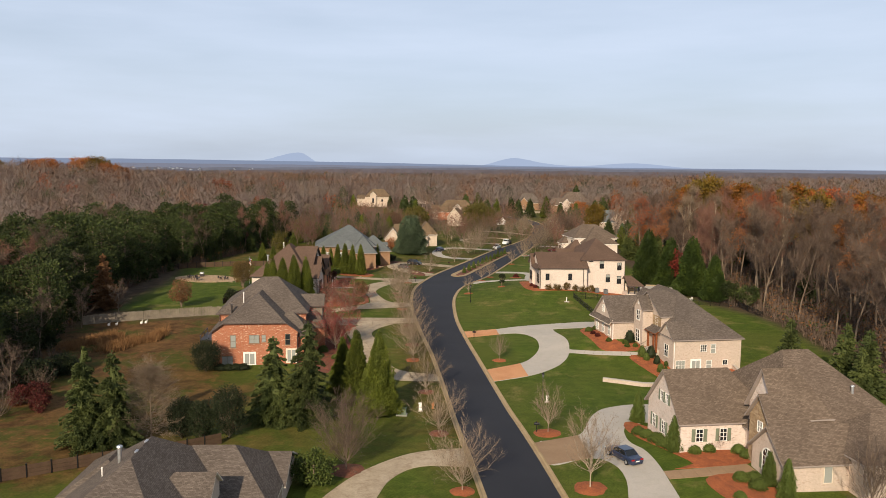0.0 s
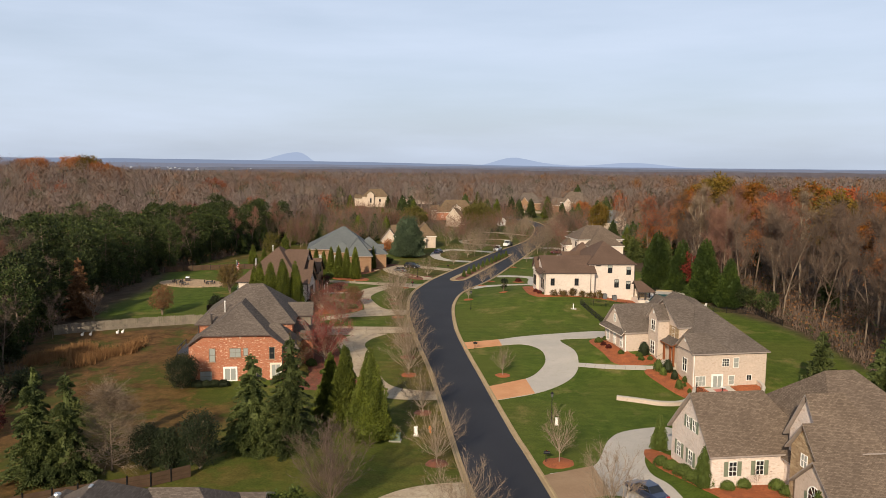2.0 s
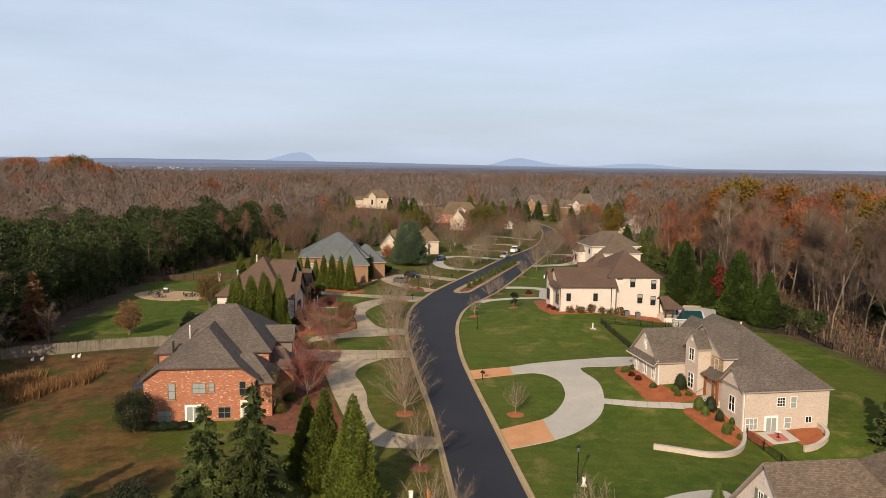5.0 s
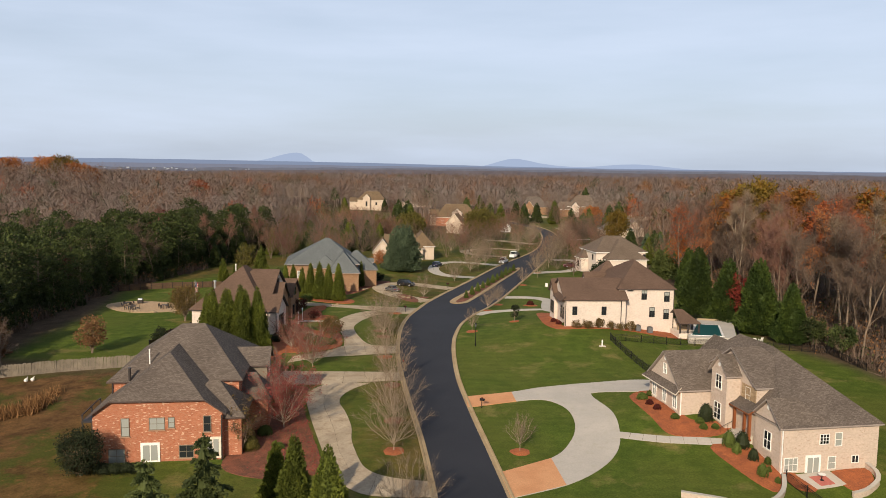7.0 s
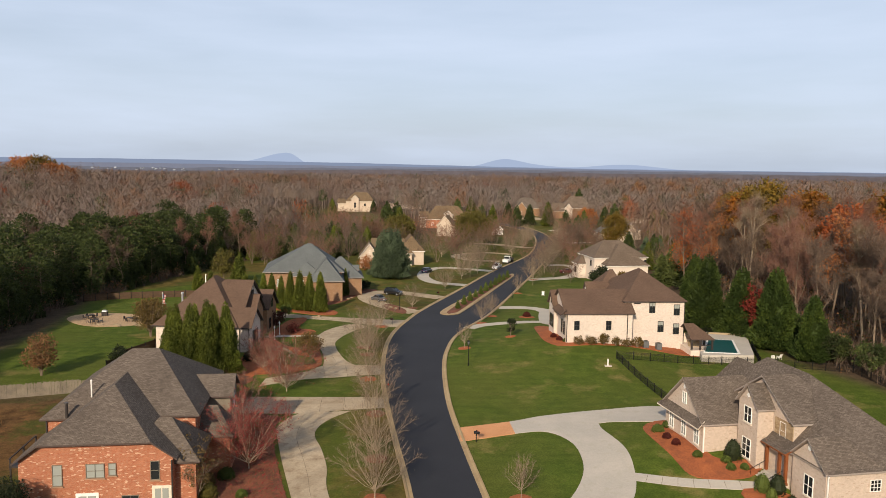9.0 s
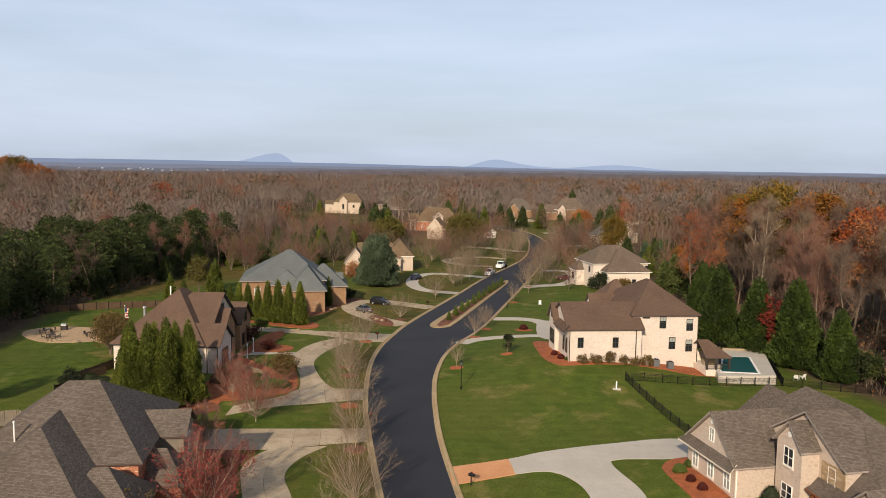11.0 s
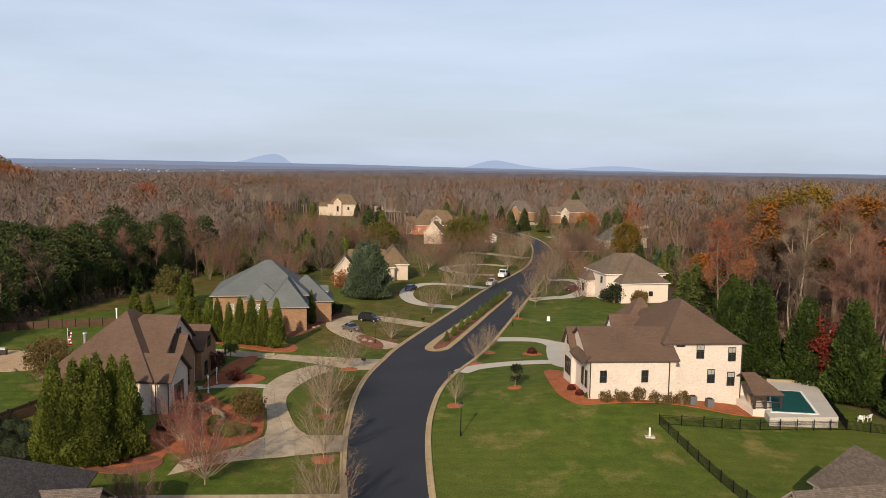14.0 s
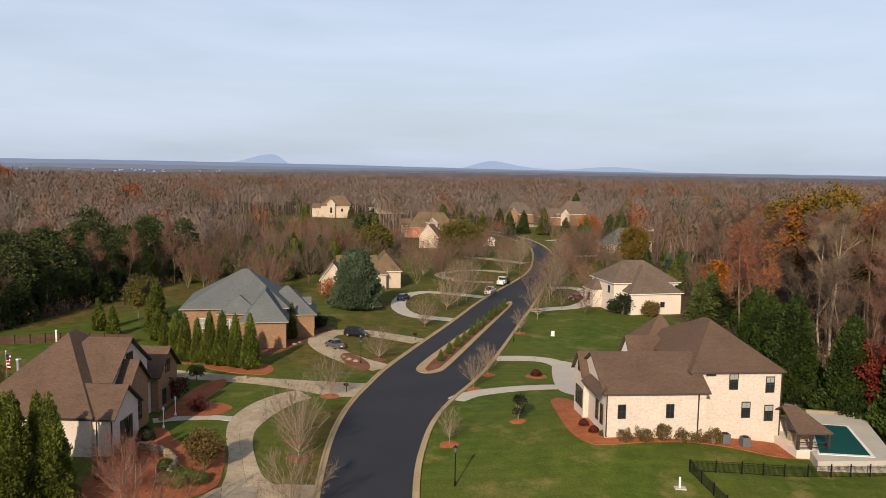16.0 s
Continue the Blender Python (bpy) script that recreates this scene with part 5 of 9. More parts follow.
wing(h0, -17.2, -9, -7.5, 2.8, 1.5, 5.6, 8.3, "y", 3.5, 3.5, "brick_tan", "roof_taupe", "cream_trim", 0.4)
vent_pipe(h0, -9.9, -9.4, 9.4, 11.6, 0.2)
vent_pipe(h0, -10.9, -11.0, 8.6, 10.2, 0.07, "white")
for dy in (-7.6, -10.2):
    child("ridge_vent", Shape().box(-8.2, -7.95, dy - 0.3, dy + 0.3, 8.62, 8.74).mesh("ridge_vent", M["metal"]), h0)
downspout(h0, 3.85, -3.5, 2.6, 5.3, "white")


# ---------- trees and shrubs ----------
def unit(v):
    return v / np.maximum(np.linalg.norm(v, axis=-1, keepdims=True), 1e-9)


class Leafage:
    """Gathers many small leaf-like pieces, each an island of its own."""

    def __init__(self, seed):
        self.r = np.random.RandomState(seed)
        self.V, self.F, self.I, self.N, self.n = [], [], [], [], 0

    def sprays(self, P, D, L, W, i=0, tri=False, nrm=None, lay=0.0):
        """Pieces of length L and width W from P towards D; nrm: the way each one's shading faces; lay: how loosely it lies along the surface that nrm gives."""
        n = len(P)
        if not n:
            return self
        D = unit(np.asarray(D, float))
        S = unit(np.cross(D, self.r.normal(size=(n, 3))))
        if lay:
            S = unit(np.cross(D, nrm + self.r.normal(scale=lay, size=(n, 3))))
        L, W = np.broadcast_to(L, n)[:, None], np.broadcast_to(W, n)[:, None]
        P = np.asarray(P, float)
        if tri:
            V = np.stack([P - S * W / 2, P + S * W / 2, P + D * L], 1)
            k = 3
        else:
            V = np.stack([P, P + D * L * 0.45 + S * W / 2, P + D * L, P + D * L * 0.45 - S * W / 2], 1)
            k = 4
        if nrm is not None:
            away = np.einsum("ij,ij->i", np.cross(V[:, 1] - V[:, 0], V[:, 2] - V[:, 0]), nrm) < 0
            V[away] = V[away][:, ::-1]
            self.N.append(np.repeat(nrm, k, axis=0))
        self.V.append(V.reshape(-1, 3))
        self.F += (np.arange(n * k).reshape(n, k) + self.n).tolist()
        self.I += [i] * n
        self.n += n * k
        return self

    def solid(self, V, F, i=0):
        self.V.append(np.asarray(V, float))
        self.F += [[a + self.n for a in f] for f in F]
        self.I += [i] * len(F)
        self.n += len(V)
        return self

    def mesh(self, name, mats):
        me = bpy.data.meshes.new(name)
        me.from_pydata(np.concatenate(self.V).tolist(), [], self.F)
        for m in (mats if isinstance(mats, (list, tuple)) else [mats]):
            me.materials.append(m)
        me.polygons.foreach_set("material_index", self.I)
        if self.N:
            me.polygons.foreach_set("use_smooth", [True] * len(me.polygons))
            me.update()
            me.normals_split_custom_set_from_vertices(np.concatenate(self.N).tolist())
        me.update()
        return me


def lathe(rng, prof, sides=12, lump=0.12):
    """A lumpy body of turning: prof is (z, radius) from below."""
    V, F = [], []
    for z, r in prof:
        for j in range(sides):
            a = 2 * math.pi * j / sides
            q = r * (1 + lump * rng.normal())
            V.append((q * math.cos(a), q * math.sin(a), z + lump * 0.3 * rng.normal()))
    for i in range(len(prof) - 1):
        for j in range(sides):
            a, b = i * sides + j, i * sides + (j + 1) % sides
            F.append((a, b, b + sides, a + sides))
    return V, F


def cypress(seed, h, r, mat, count=2600, size=0.55, blunt=0.75):
    """A dense column of upright sprays that narrows to a point."""
    lf = Leafage(seed)
    R = lf.r
    lobes = R.uniform(0, 2 * math.pi, 9)
    prof = lambda u: r * np.clip(1.06 - u, 0, 1) ** blunt * np.clip(u * 6 + 0.55, 0, 1)
    zz = np.linspace(0.02, 0.94, 10)
    lf.solid(*lathe(R, [(h * u, float(prof(np.array(u))) * 0.72) for u in zz], 12, 0.10))
    u = 1 - np.sqrt(R.uniform(0, 1, count)) * 0.99
    a = R.uniform(0, 2 * math.pi, count)
    bulge = 1 + 0.13 * np.sin(a * 3 + lobes[0] + u * 9) + 0.11 * np.sin(a * 5 + lobes[1] - u * 17) + 0.08 * np.sin(a * 8 + u * 31 + lobes[2])
    q = prof(u) * bulge * R.uniform(0.70, 1.03, count)
    P = np.stack([q * np.cos(a), q * np.sin(a), u * h], 1)
    D = np.stack([np.cos(a) * 0.75, np.sin(a) * 0.75, 0.9 + 0 * a], 1) + R.normal(scale=0.35, size=(count, 3))
    lf.sprays(P, D, R.uniform(0.7, 1.3, count) * size, R.uniform(0.5, 0.8, count) * size)
    tips = 40
    lf.sprays(np.stack([R.normal(scale=0.07, size=tips), R.normal(scale=0.07, size=tips), h * R.uniform(0.92, 1.0, tips)], 1), np.tile((0, 0, 1.0), (tips, 1)) + R.normal(scale=0.25, size=(tips, 3)), size * 1.2, size * 0.4)
    crown = lf.mesh("crown", M[mat])
    trunk = Shape().tube([(0, 0, -0.3), (0, 0, h * 0.5)], [0.16 + h * 0.008, 0.08], 7).mesh("trunk", M["bark"])
    return trunk, crown


def spruce(seed, h, r, mat, dens=1.0, droop=0.35, size=0.5):
    """Tiers of drooping boughs with gaps between them."""
    lf = Leafage(seed)
    R = lf.r
    lf.solid(*lathe(R, [(h * u, r * (1 - u) ** 0.95 * 0.42 * min(1, u * 8 + 0.3)) for u in np.linspace(0.03, 0.95, 9)], 9, 0.15))
    z = h * 0.05
    limbs = Shape()
    while z < h * 0.97:
        u = z / h
        n = int(9 - 4 * u)
        for k in range(n):
            a = R.uniform(0, 2 * math.pi)
            ln = r * (1 - u) ** 0.85 * R.uniform(0.72, 1.12) + 0.12
            m = max(8, int(26 * dens * ln / 2.2))
            t = R.uniform(0.18, 1.0, m)
            side = R.normal(scale=0.16, size=m) * ln * (1.15 - t)
            P = np.stack([np.cos(a) * ln * t - np.sin(a) * side, np.sin(a) * ln * t + np.cos(a) * side, z - droop * ln * t ** 1.6 + 0.12 * ln * t + R.normal(scale=0.06, size=m)], 1)
            D = np.stack([np.cos(a) - np.sin(a) * side * 1.5, np.sin(a) + np.cos(a) * side * 1.5, -0.25 + 0 * side], 1) + R.normal(scale=0.35, size=(m, 3))
            lf.sprays(P, D, R.uniform(0.6, 1.25, m) * size, R.uniform(0.4, 0.75, m) * size)
        z += h * R.uniform(0.028, 0.042)
    lf.sprays(np.tile((0, 0, h * 0.95), (14, 1)), np.tile((0, 0, 1.0), (14, 1)) + R.normal(scale=0.22, size=(14, 3)), size * 1.3, size * 0.4)
    trunk = limbs.tube([(0, 0, -0.3), (0, 0, h * 0.97)], [0.14 + h * 0.012, 0.03], 7).mesh("trunk", M["bark"])
    return trunk, lf.mesh("crown", M[mat])


def pine(seed, h, r, mat, clumps=34, low=0.3, size=0.75):
    """A tall trunk with open limbs that carry rounded clumps of needles."""
    lf = Leafage(seed)
    R = lf.r
    s = Shape()
    lean = R.normal(scale=0.02, size=2) * h
    s.tube([(0, 0, -0.4), (lean[0] * 0.3, lean[1] * 0.3, h * 0.5), (lean[0], lean[1], h * 0.96)], [0.14 + h * 0.011, 0.1 + h * 0.006, 0.05], 7)
    for k in range(clumps):
        u = low + (1 - low) * (k + R.uniform(0, 1)) / clumps
        a = k * 2.4 + R.normal(scale=0.4)
        ln = r * (1.05 - abs(u - 0.62) * 1.25) * R.uniform(0.55, 1.1) * (0.45 if u > 0.93 else 1)
        c = np.array([math.cos(a) * ln + lean[0] * u, math.sin(a) * ln + lean[1] * u, u * h + ln * 0.18])
        s.tube([(lean[0] * u, lean[1] * u, u * h - ln * 0.15), tuple(c)], [0.07, 0.02], 4, cap=False)
        m = 72
        d = unit(R.normal(size=(m, 3)))
        rad = R.uniform(0.75, 1.25) * r * 0.46
        P = c + d * np.array([1, 1, 0.36]) * rad * R.uniform(0.35, 1.0, (m, 1))
        lf.sprays(P, d + np.array([0, 0, 0.45]), R.uniform(0.6, 1.2, m) * size, R.uniform(0.45, 0.8, m) * size)
    return s.mesh("trunk", M["bark"]), lf.mesh("crown", M[mat])


def bare(seed, h, r, bark="bark", twig="twig", leaf=None, leaves_n=0, trunks=1, low=0.28, twigs=1500, leaf_size=0.3, up=0.8, thick=1.0):
    """A leafless tree: trunk, forking limbs and a haze of fine twigs; leaf: what leaves still cling to it."""
    lf = Leafage(seed)
    R = lf.r
    s = Shape()
    ends = []

    def limb(p, d, ln, rad, level):
        d = d / np.linalg.norm(d)
        n = 4 if level < 2 else 3
        pts, rr, q = [p], [rad], p
        for k in range(n):
            d = d + R.normal(scale=0.08 + 0.045 * level, size=3) + np.array([0, 0, 0.07])
            d = d / np.linalg.norm(d)
            q = q + d * ln / n
            pts.append(q)
            rr.append(rad * (1 - 0.72 * (k + 1) / n))
        s.tube([tuple(x) for x in pts], rr, 6 if level == 0 else (5 if level == 1 else 3), cap=False)
        ends.append((pts, level))
        if level < 2:
            kids = (7 if level == 0 else 4) if trunks == 1 else (5 if level == 0 else 4)
            for k in range(kids):
                t = (low + (0.97 - low) * (k + R.uniform(0, 1)) / kids) if level == 0 else R.uniform(0.3, 1.0)
                j = min(int(t * n), n - 1)
                b = pts[j] + (pts[j + 1] - pts[j]) * (t * n - j)
                a = R.uniform(0, 2 * math.pi) if level else k * 2.4 + R.normal(scale=0.5)
                out = np.array([math.cos(a), math.sin(a), up + R.normal(scale=0.25)])
                dd = out + d * 0.5
                reach = (r * R.uniform(0.75, 1.2) * (1.15 - 0.55 * t) if level == 0 else ln * R.uniform(0.45, 0.75))
                limb(b, dd, max(reach, 0.4), rad * (0.40 if level == 0 else 0.42) * (1.1 - 0.4 * t), level + 1)

    for k in range(trunks):
        if trunks == 1:
            limb(np.array([0, 0, -0.3]), np.array([R.normal(scale=0.03), R.normal(scale=0.03), 1.0]), h * 0.93, (0.03 + h * 0.0095) * thick, 0)
        else:
            a = 2 * math.pi * k / trunks + R.normal(scale=0.3)
            limb(np.array([0.12 * math.cos(a), 0.12 * math.sin(a), -0.2]), np.array([math.cos(a) * r / h * 0.8, math.sin(a) * r / h * 0.8, 1.0]), h * R.uniform(0.75, 0.95), (0.035 + h * 0.006) * thick, 0)
    segs = [(p[i], p[i + 1], lv) for p, lv in ends for i in range(len(p) - 1) if lv > 0 or i > 1]
    w = np.array([1.0 if lv == 2 else 0.55 if lv == 1 else 0.3 for *_, lv in segs])
    na = int(twigs * 0.3)
    pick = R.choice(len(segs), na, p=w / w.sum())
    A = np.array([segs[k][0] for k in pick])
    B = np.array([segs[k][1] for k in pick])
    PA = A + (B - A) * R.uniform(0, 1, (na, 1))
    DA = unit(unit(B - A) * 0.55 + R.normal(scale=0.45, size=(na, 3)) + np.array([0, 0, 0.3 * up]))
    tl = 0.05 * h + 0.35
    LA = R.uniform(0.6, 1.4, na) * tl
    lf.sprays(PA, DA, LA, 0.018 + h * 0.0014, 0, True)
    nb = twigs - na
    k = R.choice(na, nb)
    P = PA[k] + DA[k] * (LA[k] * R.uniform(0.1, 1.0, nb))[:, None]
    D = DA[k] * 0.8 + R.normal(scale=0.5, size=(nb, 3)) + np.array([0, 0, 0.25 * up])
    tl *= 0.62
    lf.sprays(P, D, R.uniform(0.5, 1.4, nb) * tl, 0.013 + h * 0.0009, 0, True)
    twigs = nb
    if leaf and leaves_n:
        k = R.choice(twigs, leaves_n)
        Q = P[k] + unit(D[k]) * tl * R.uniform(0.2, 1.0, (leaves_n, 1)) + R.normal(scale=0.12, size=(leaves_n, 3))
        lf.sprays(Q, R.normal(size=(leaves_n, 3)) + np.array([0, 0, -0.2]), R.uniform(0.6, 1.3, leaves_n) * leaf_size, R.uniform(0.5, 0.9, leaves_n) * leaf_size, 1)
    return s.mesh("trunk", M[bark]), lf.mesh("crown", [M[twig], M[leaf or "brown_leaf"]])


def vase(seed, h, r, bark="pale_bark", twig="pale_twig", mains=11, fork=0.15, subs=150, fine=1500, leaf=None, leaves_n=0, leaf_size=0.2, stems=1, thick=1.0, leader=False):
    """A bare tree whose long limbs fan out from a short trunk, with fine twigs along them; leader: from one tall stem, as a cone."""
    lf = Leafage(seed)
    R = lf.r
    s = Shape()
    rt = (0.02 + h * 0.010) * thick
    if stems == 1:
        s.tube([(0, 0, -0.3), (0, 0, h * fork * 0.5), (R.normal(scale=0.04), R.normal(scale=0.04), h * (fork + 0.04))], [rt * 1.2, rt, rt * 0.85], 7)
    if leader:
        s.tube([(0, 0, h * fork), (0, 0, h * 0.98)], [rt * 0.85, 0.02], 6)
    lines, limbs = [], Shape()
    for k in range(mains):
        q = (k + 0.4) / mains
        a = k * 2.4 + R.normal(scale=0.35)
        rho, zt = r * math.sqrt(q) * R.uniform(0.8, 1.08), h * (1 - 0.42 * q ** 1.5) * R.uniform(0.9, 1.02)
        z0 = h * fork * R.uniform(0.85, 1.35) if stems == 1 else -0.1
        o = 0.0 if stems == 1 else 0.22
        if leader:
            z0 = h * (0.06 + 0.9 * q)
            rho = r * (1.02 - q) ** 0.85 * R.uniform(0.7, 1.1)
            zt = z0 + rho * R.uniform(0.1, 0.45)
        t = np.linspace(0, 1, 6)
        bend = R.normal(scale=0.05 * r, size=(6, 2)) * np.minimum(t * 2, 1)[:, None]
        hor = o + (rho - o) * t ** (0.95 if q > 0.3 else 1.1)
        pts = np.stack([hor * math.cos(a) + bend[:, 0], hor * math.sin(a) + bend[:, 1], z0 + (zt - z0) * t ** (1.0 + 0.25 * q)], 1)
        limbs.tube([tuple(p) for p in pts], [rt * (0.16 if leader else 0.42) * (1 - 0.86 * x) + 0.004 for x in t], 5, cap=False)
        lines.append(pts)
    L = np.array(lines)
    lf.solid(limbs.V, limbs.F, 2)

    def along(n, lo, hi):
        k, t = R.randint(0, mains, n), R.uniform(lo, hi, n) * 4.999
        j = t.astype(int)
        A, B = L[k, j], L[k, j + 1]
        return A + (B - A) * (t - j)[:, None], unit(B - A), t / 5
    P, D, t = along(subs, 0.15, 1.0)
    D = unit(D + R.normal(scale=0.42, size=(subs, 3)) + np.array([0, 0, 0.12]))
    ln = h * (0.10 + 0.20 * (1 - t)) * R.uniform(0.6, 1.25, subs)
    lf.sprays(P, D, ln, (0.012 + h * 0.0036) * thick, 0, True)
    k = R.randint(0, subs, fine)
    u = R.uniform(0.12, 1.0, fine)
    PF = P[k] + D[k] * (ln[k] * u)[:, None]
    DF = unit(D[k] + R.normal(scale=0.40, size=(fine, 3)) + np.array([0, 0, 0.10]))
    lfn = h * R.uniform(0.05, 0.115, fine)
    lf.sprays(PF, DF, lfn, 0.010 + h * 0.0013, 0, True)
    n3 = fine
    k = R.randint(0, fine, n3)
    P3 = PF[k] + DF[k] * (lfn[k] * R.uniform(0.2, 1.0, n3))[:, None]
    lf.sprays(P3, DF[k] + R.normal(scale=0.45, size=(n3, 3)), h * R.uniform(0.03, 0.07, n3), 0.008 + h * 0.0009, 0, True)
    if leaf and leaves_n:
        k = R.randint(0, n3, leaves_n)
        lf.sprays(P3[k] + R.normal(scale=0.15, size=(leaves_n, 3)), R.normal(size=(leaves_n, 3)), R.uniform(0.6, 1.3, leaves_n) * leaf_size, R.uniform(0.5, 0.9, leaves_n) * leaf_size, 1)
    return s.mesh("trunk", M[bark]), lf.mesh("crown", [M[twig], M[leaf or "brown_leaf"], M[bark]])


def leafy(seed, h, r, mat, count=2200, size=0.32, base=0.2, bark="bark", trunks=1):
    """A rounded leafy crown of clumps on short limbs."""
    lf = Leafage(seed)
    R = lf.r
    s = Shape()
    for k in range(trunks):
        a = 2 * math.pi * k / max(trunks, 1)
        o = 0.0 if trunks == 1 else 0.25
        s.tube([(0, 0, -0.2), (o * math.cos(a) * r, o * math.sin(a) * r, h * 0.6)], [0.05 + h * 0.014, 0.04], 6)
    per = 60
    for k in range(count // per):
        d = unit(R.normal(size=(1, 3)))[0]
        c = np.array([0, 0, h * (base + (1 - base) * 0.5)]) + d * np.array([r, r, h * (1 - base) * 0.48]) * R.uniform(0.55, 0.92)
        s.tube([(0, 0, h * base), tuple(c)], [0.04, 0.012], 3, cap=False)
        v = unit(R.normal(size=(per, 3)))
        P = c + v * R.uniform(0.3, 1, (per, 1)) * r * 0.34
        lf.sprays(P, v + R.normal(scale=0.5, size=(per, 3)), R.uniform(0.6, 1.3, per) * size, R.uniform(0.5, 0.9, per) * size)
    return s.mesh("trunk", M[bark]), lf.mesh("crown", M[mat])


def bush(seed, h, r, mat, count=520, size=0.16):
    """A low rounded shrub."""
    lf = Leafage(seed)
    R = lf.r
    lf.solid(*lathe(R, [(0, r * 0.55), (h * 0.3, r * 0.8), (h * 0.65, r * 0.7), (h * 0.92, r * 0.25)], 9, 0.08))
    v = unit(R.normal(size=(count, 3)))
    v[:, 2] = np.abs(v[:, 2])
    P = v * np.array([r, r, h]) * R.uniform(0.78, 1.0, (count, 1))
    lf.sprays(P, v + R.normal(scale=0.5, size=(count, 3)) + np.array([0, 0, 0.3]), R.uniform(0.6, 1.3, count) * size, R.uniform(0.5, 0.9, count) * size)
    return lf.mesh("foliage", M[mat])


KINDS = {}


def plant(key, make, x, y, label, category, scale=1.0, turn=None, group="", name=None, sink=0.0):
    """Sets a tree of a kind: its meshes are made once and then shared."""
    if key not in KINDS:
        KINDS[key] = make()
    got = KINDS[key]
    rng = random.Random(round(x * 31 + y * 17, 1))
    e = tagged(new(name or category.replace(" ", "_")), label, category, group)
    e.matrix_world = pose(x, y, gzf(x, y) - sink, 0, 0, turn if turn is not None else rng.uniform(0, 360)) @ Matrix.Diagonal((scale, scale, scale * rng.uniform(0.95, 1.05), 1))
    if isinstance(got, tuple):
        child("trunk", got[0], e)
        child("crown", got[1], e)
    else:
        child("foliage", got, e)
    return e


def shrub(x, y, h, r, mat="box", label="rounded clipped green shrub", seed=0, name="shrub"):
    key = ("bush", round(h, 1), round(r, 1), mat, seed % 3)
    return plant(key, lambda: bush(len(KINDS) + 5, h, r, mat, int(900 + 700 * r), 0.08 + 0.045 * r), x, y, label, "shrub", 1.0, group="shrubs")


# spruces and cypresses on the near lawn across the road
for k, (x, y, h, r) in enumerate(((-25.8, 100.6, 12.4, 4.2), (-21.2, 101.0, 13.6, 4.6), (-45.9, 89.3, 12.2, 3.6), (-42.4, 89.6, 12.0, 3.3))):
    plant(("deodar", k), lambda: spruce(11 + k, h, r, "spruce", 8.0, 0.42, 0.27), x, y, "dark green conifer with layered drooping boughs", "conifer tree", 1, 20 * k, name="conifer_tree")
for k, (x, y, h, r) in enumerate(((-18.6, 112.0, 8.6, 2.2), (-16.0, 108.6, 10.4, 2.4), (-12.2, 104.6, 11.6, 2.9))):
    plant(("nearcyp", k), lambda: cypress(31 + k, h * 1.04, r * 1.08, "cypress", 13000, 0.27, 0.98), x, y, "tall bright green columnar cypress on the lawn", "cypress tree", 1, 0, name="cypress_tree")
# group of cypresses beside the cream house across the road
for k, (x, y, h) in enumerate(((-47.6, 173.6, 8.6), (-45.4, 170.3, 9.8), (-43.0, 169.8, 10.4), (-40.5, 169.9, 10.8), (-38.3, 172.0, 9.8), (-44.2, 174.8, 9.4), (-41.6, 175.8, 9.2))):
    plant(("sidecyp", k % 3), lambda: cypress(41 + k, 11.8, 2.5, "cypress", 12000, 0.28, 0.9), x, y, "tall green cypress in a dense clump by the house", "cypress tree", h / 10.4, group="cypress clump", name="cypress_tree")
# row of arborvitae before the grey-roofed house
for k, (x, y, h) in enumerate(((-51.0, 231.5, 7.0), (-48.6, 229.8, 7.6), (-46.3, 228.2, 8.0), (-43.9, 227.2, 7.2), (-41.7, 226.6, 8.4), (-39.4, 226.0, 9.4), (-37.0, 225.2, 8.6), (-34.4, 224.2, 9.2))):
    plant(("arbor", k % 3), lambda: cypress(51 + k, 8.6, 1.45, "cypress", 4600, 0.30), x, y, "conical green arborvitae in a row", "arborvitae", h / 8.6, group="arborvitae row", name="arborvitae")
for x, y, h in ((-35.0, 241.4, 6.2), (-32.6, 246.4, 6.6)):
    plant(("slim", 0), lambda: cypress(57, 6.4, 0.75, "cypress", 1400, 0.32), x, y, "slim columnar green cypress beside a brick entrance", "cypress tree", h / 6.4, name="cypress_tree")
plant(("blue", 0), lambda: cypress(61, 13.6, 5.6, "blue_spruce", 14000, 0.5, 0.42), -25.2, 279.8, "broad dense blue-green spruce beside a tan house", "spruce tree", name="spruce_tree")
# dark hollies
for k, (x, y, h, r) in enumerate(((-35.5, 93.0, 5.6, 1.6), (-32.9, 92.9, 5.4, 1.6), (-29.7, 93.9, 6.8, 2.2), (-43.6, 123.6, 5.4, 2.3))):
    plant(("holly", k), lambda: leafy(71 + k, h, r, "holly", 8400, 0.20, 0.02), x, y, "dense dark green holly, rounded, on the lawn", "holly", name="holly_tree")
for k in range(4):
    shrub(-41.6 + k * 1.25, 124.6 + k * 0.25, 1.0, 1.0, "holly", "low dark green clipped hedge shrub under the windows", k)
plant(("roundgreen", 0), lambda: leafy(75, 3.6, 2.3, "box", 3600, 0.28, 0.0), -15.9, 80.6, "large rounded bright green shrub beside the drive", "shrub")
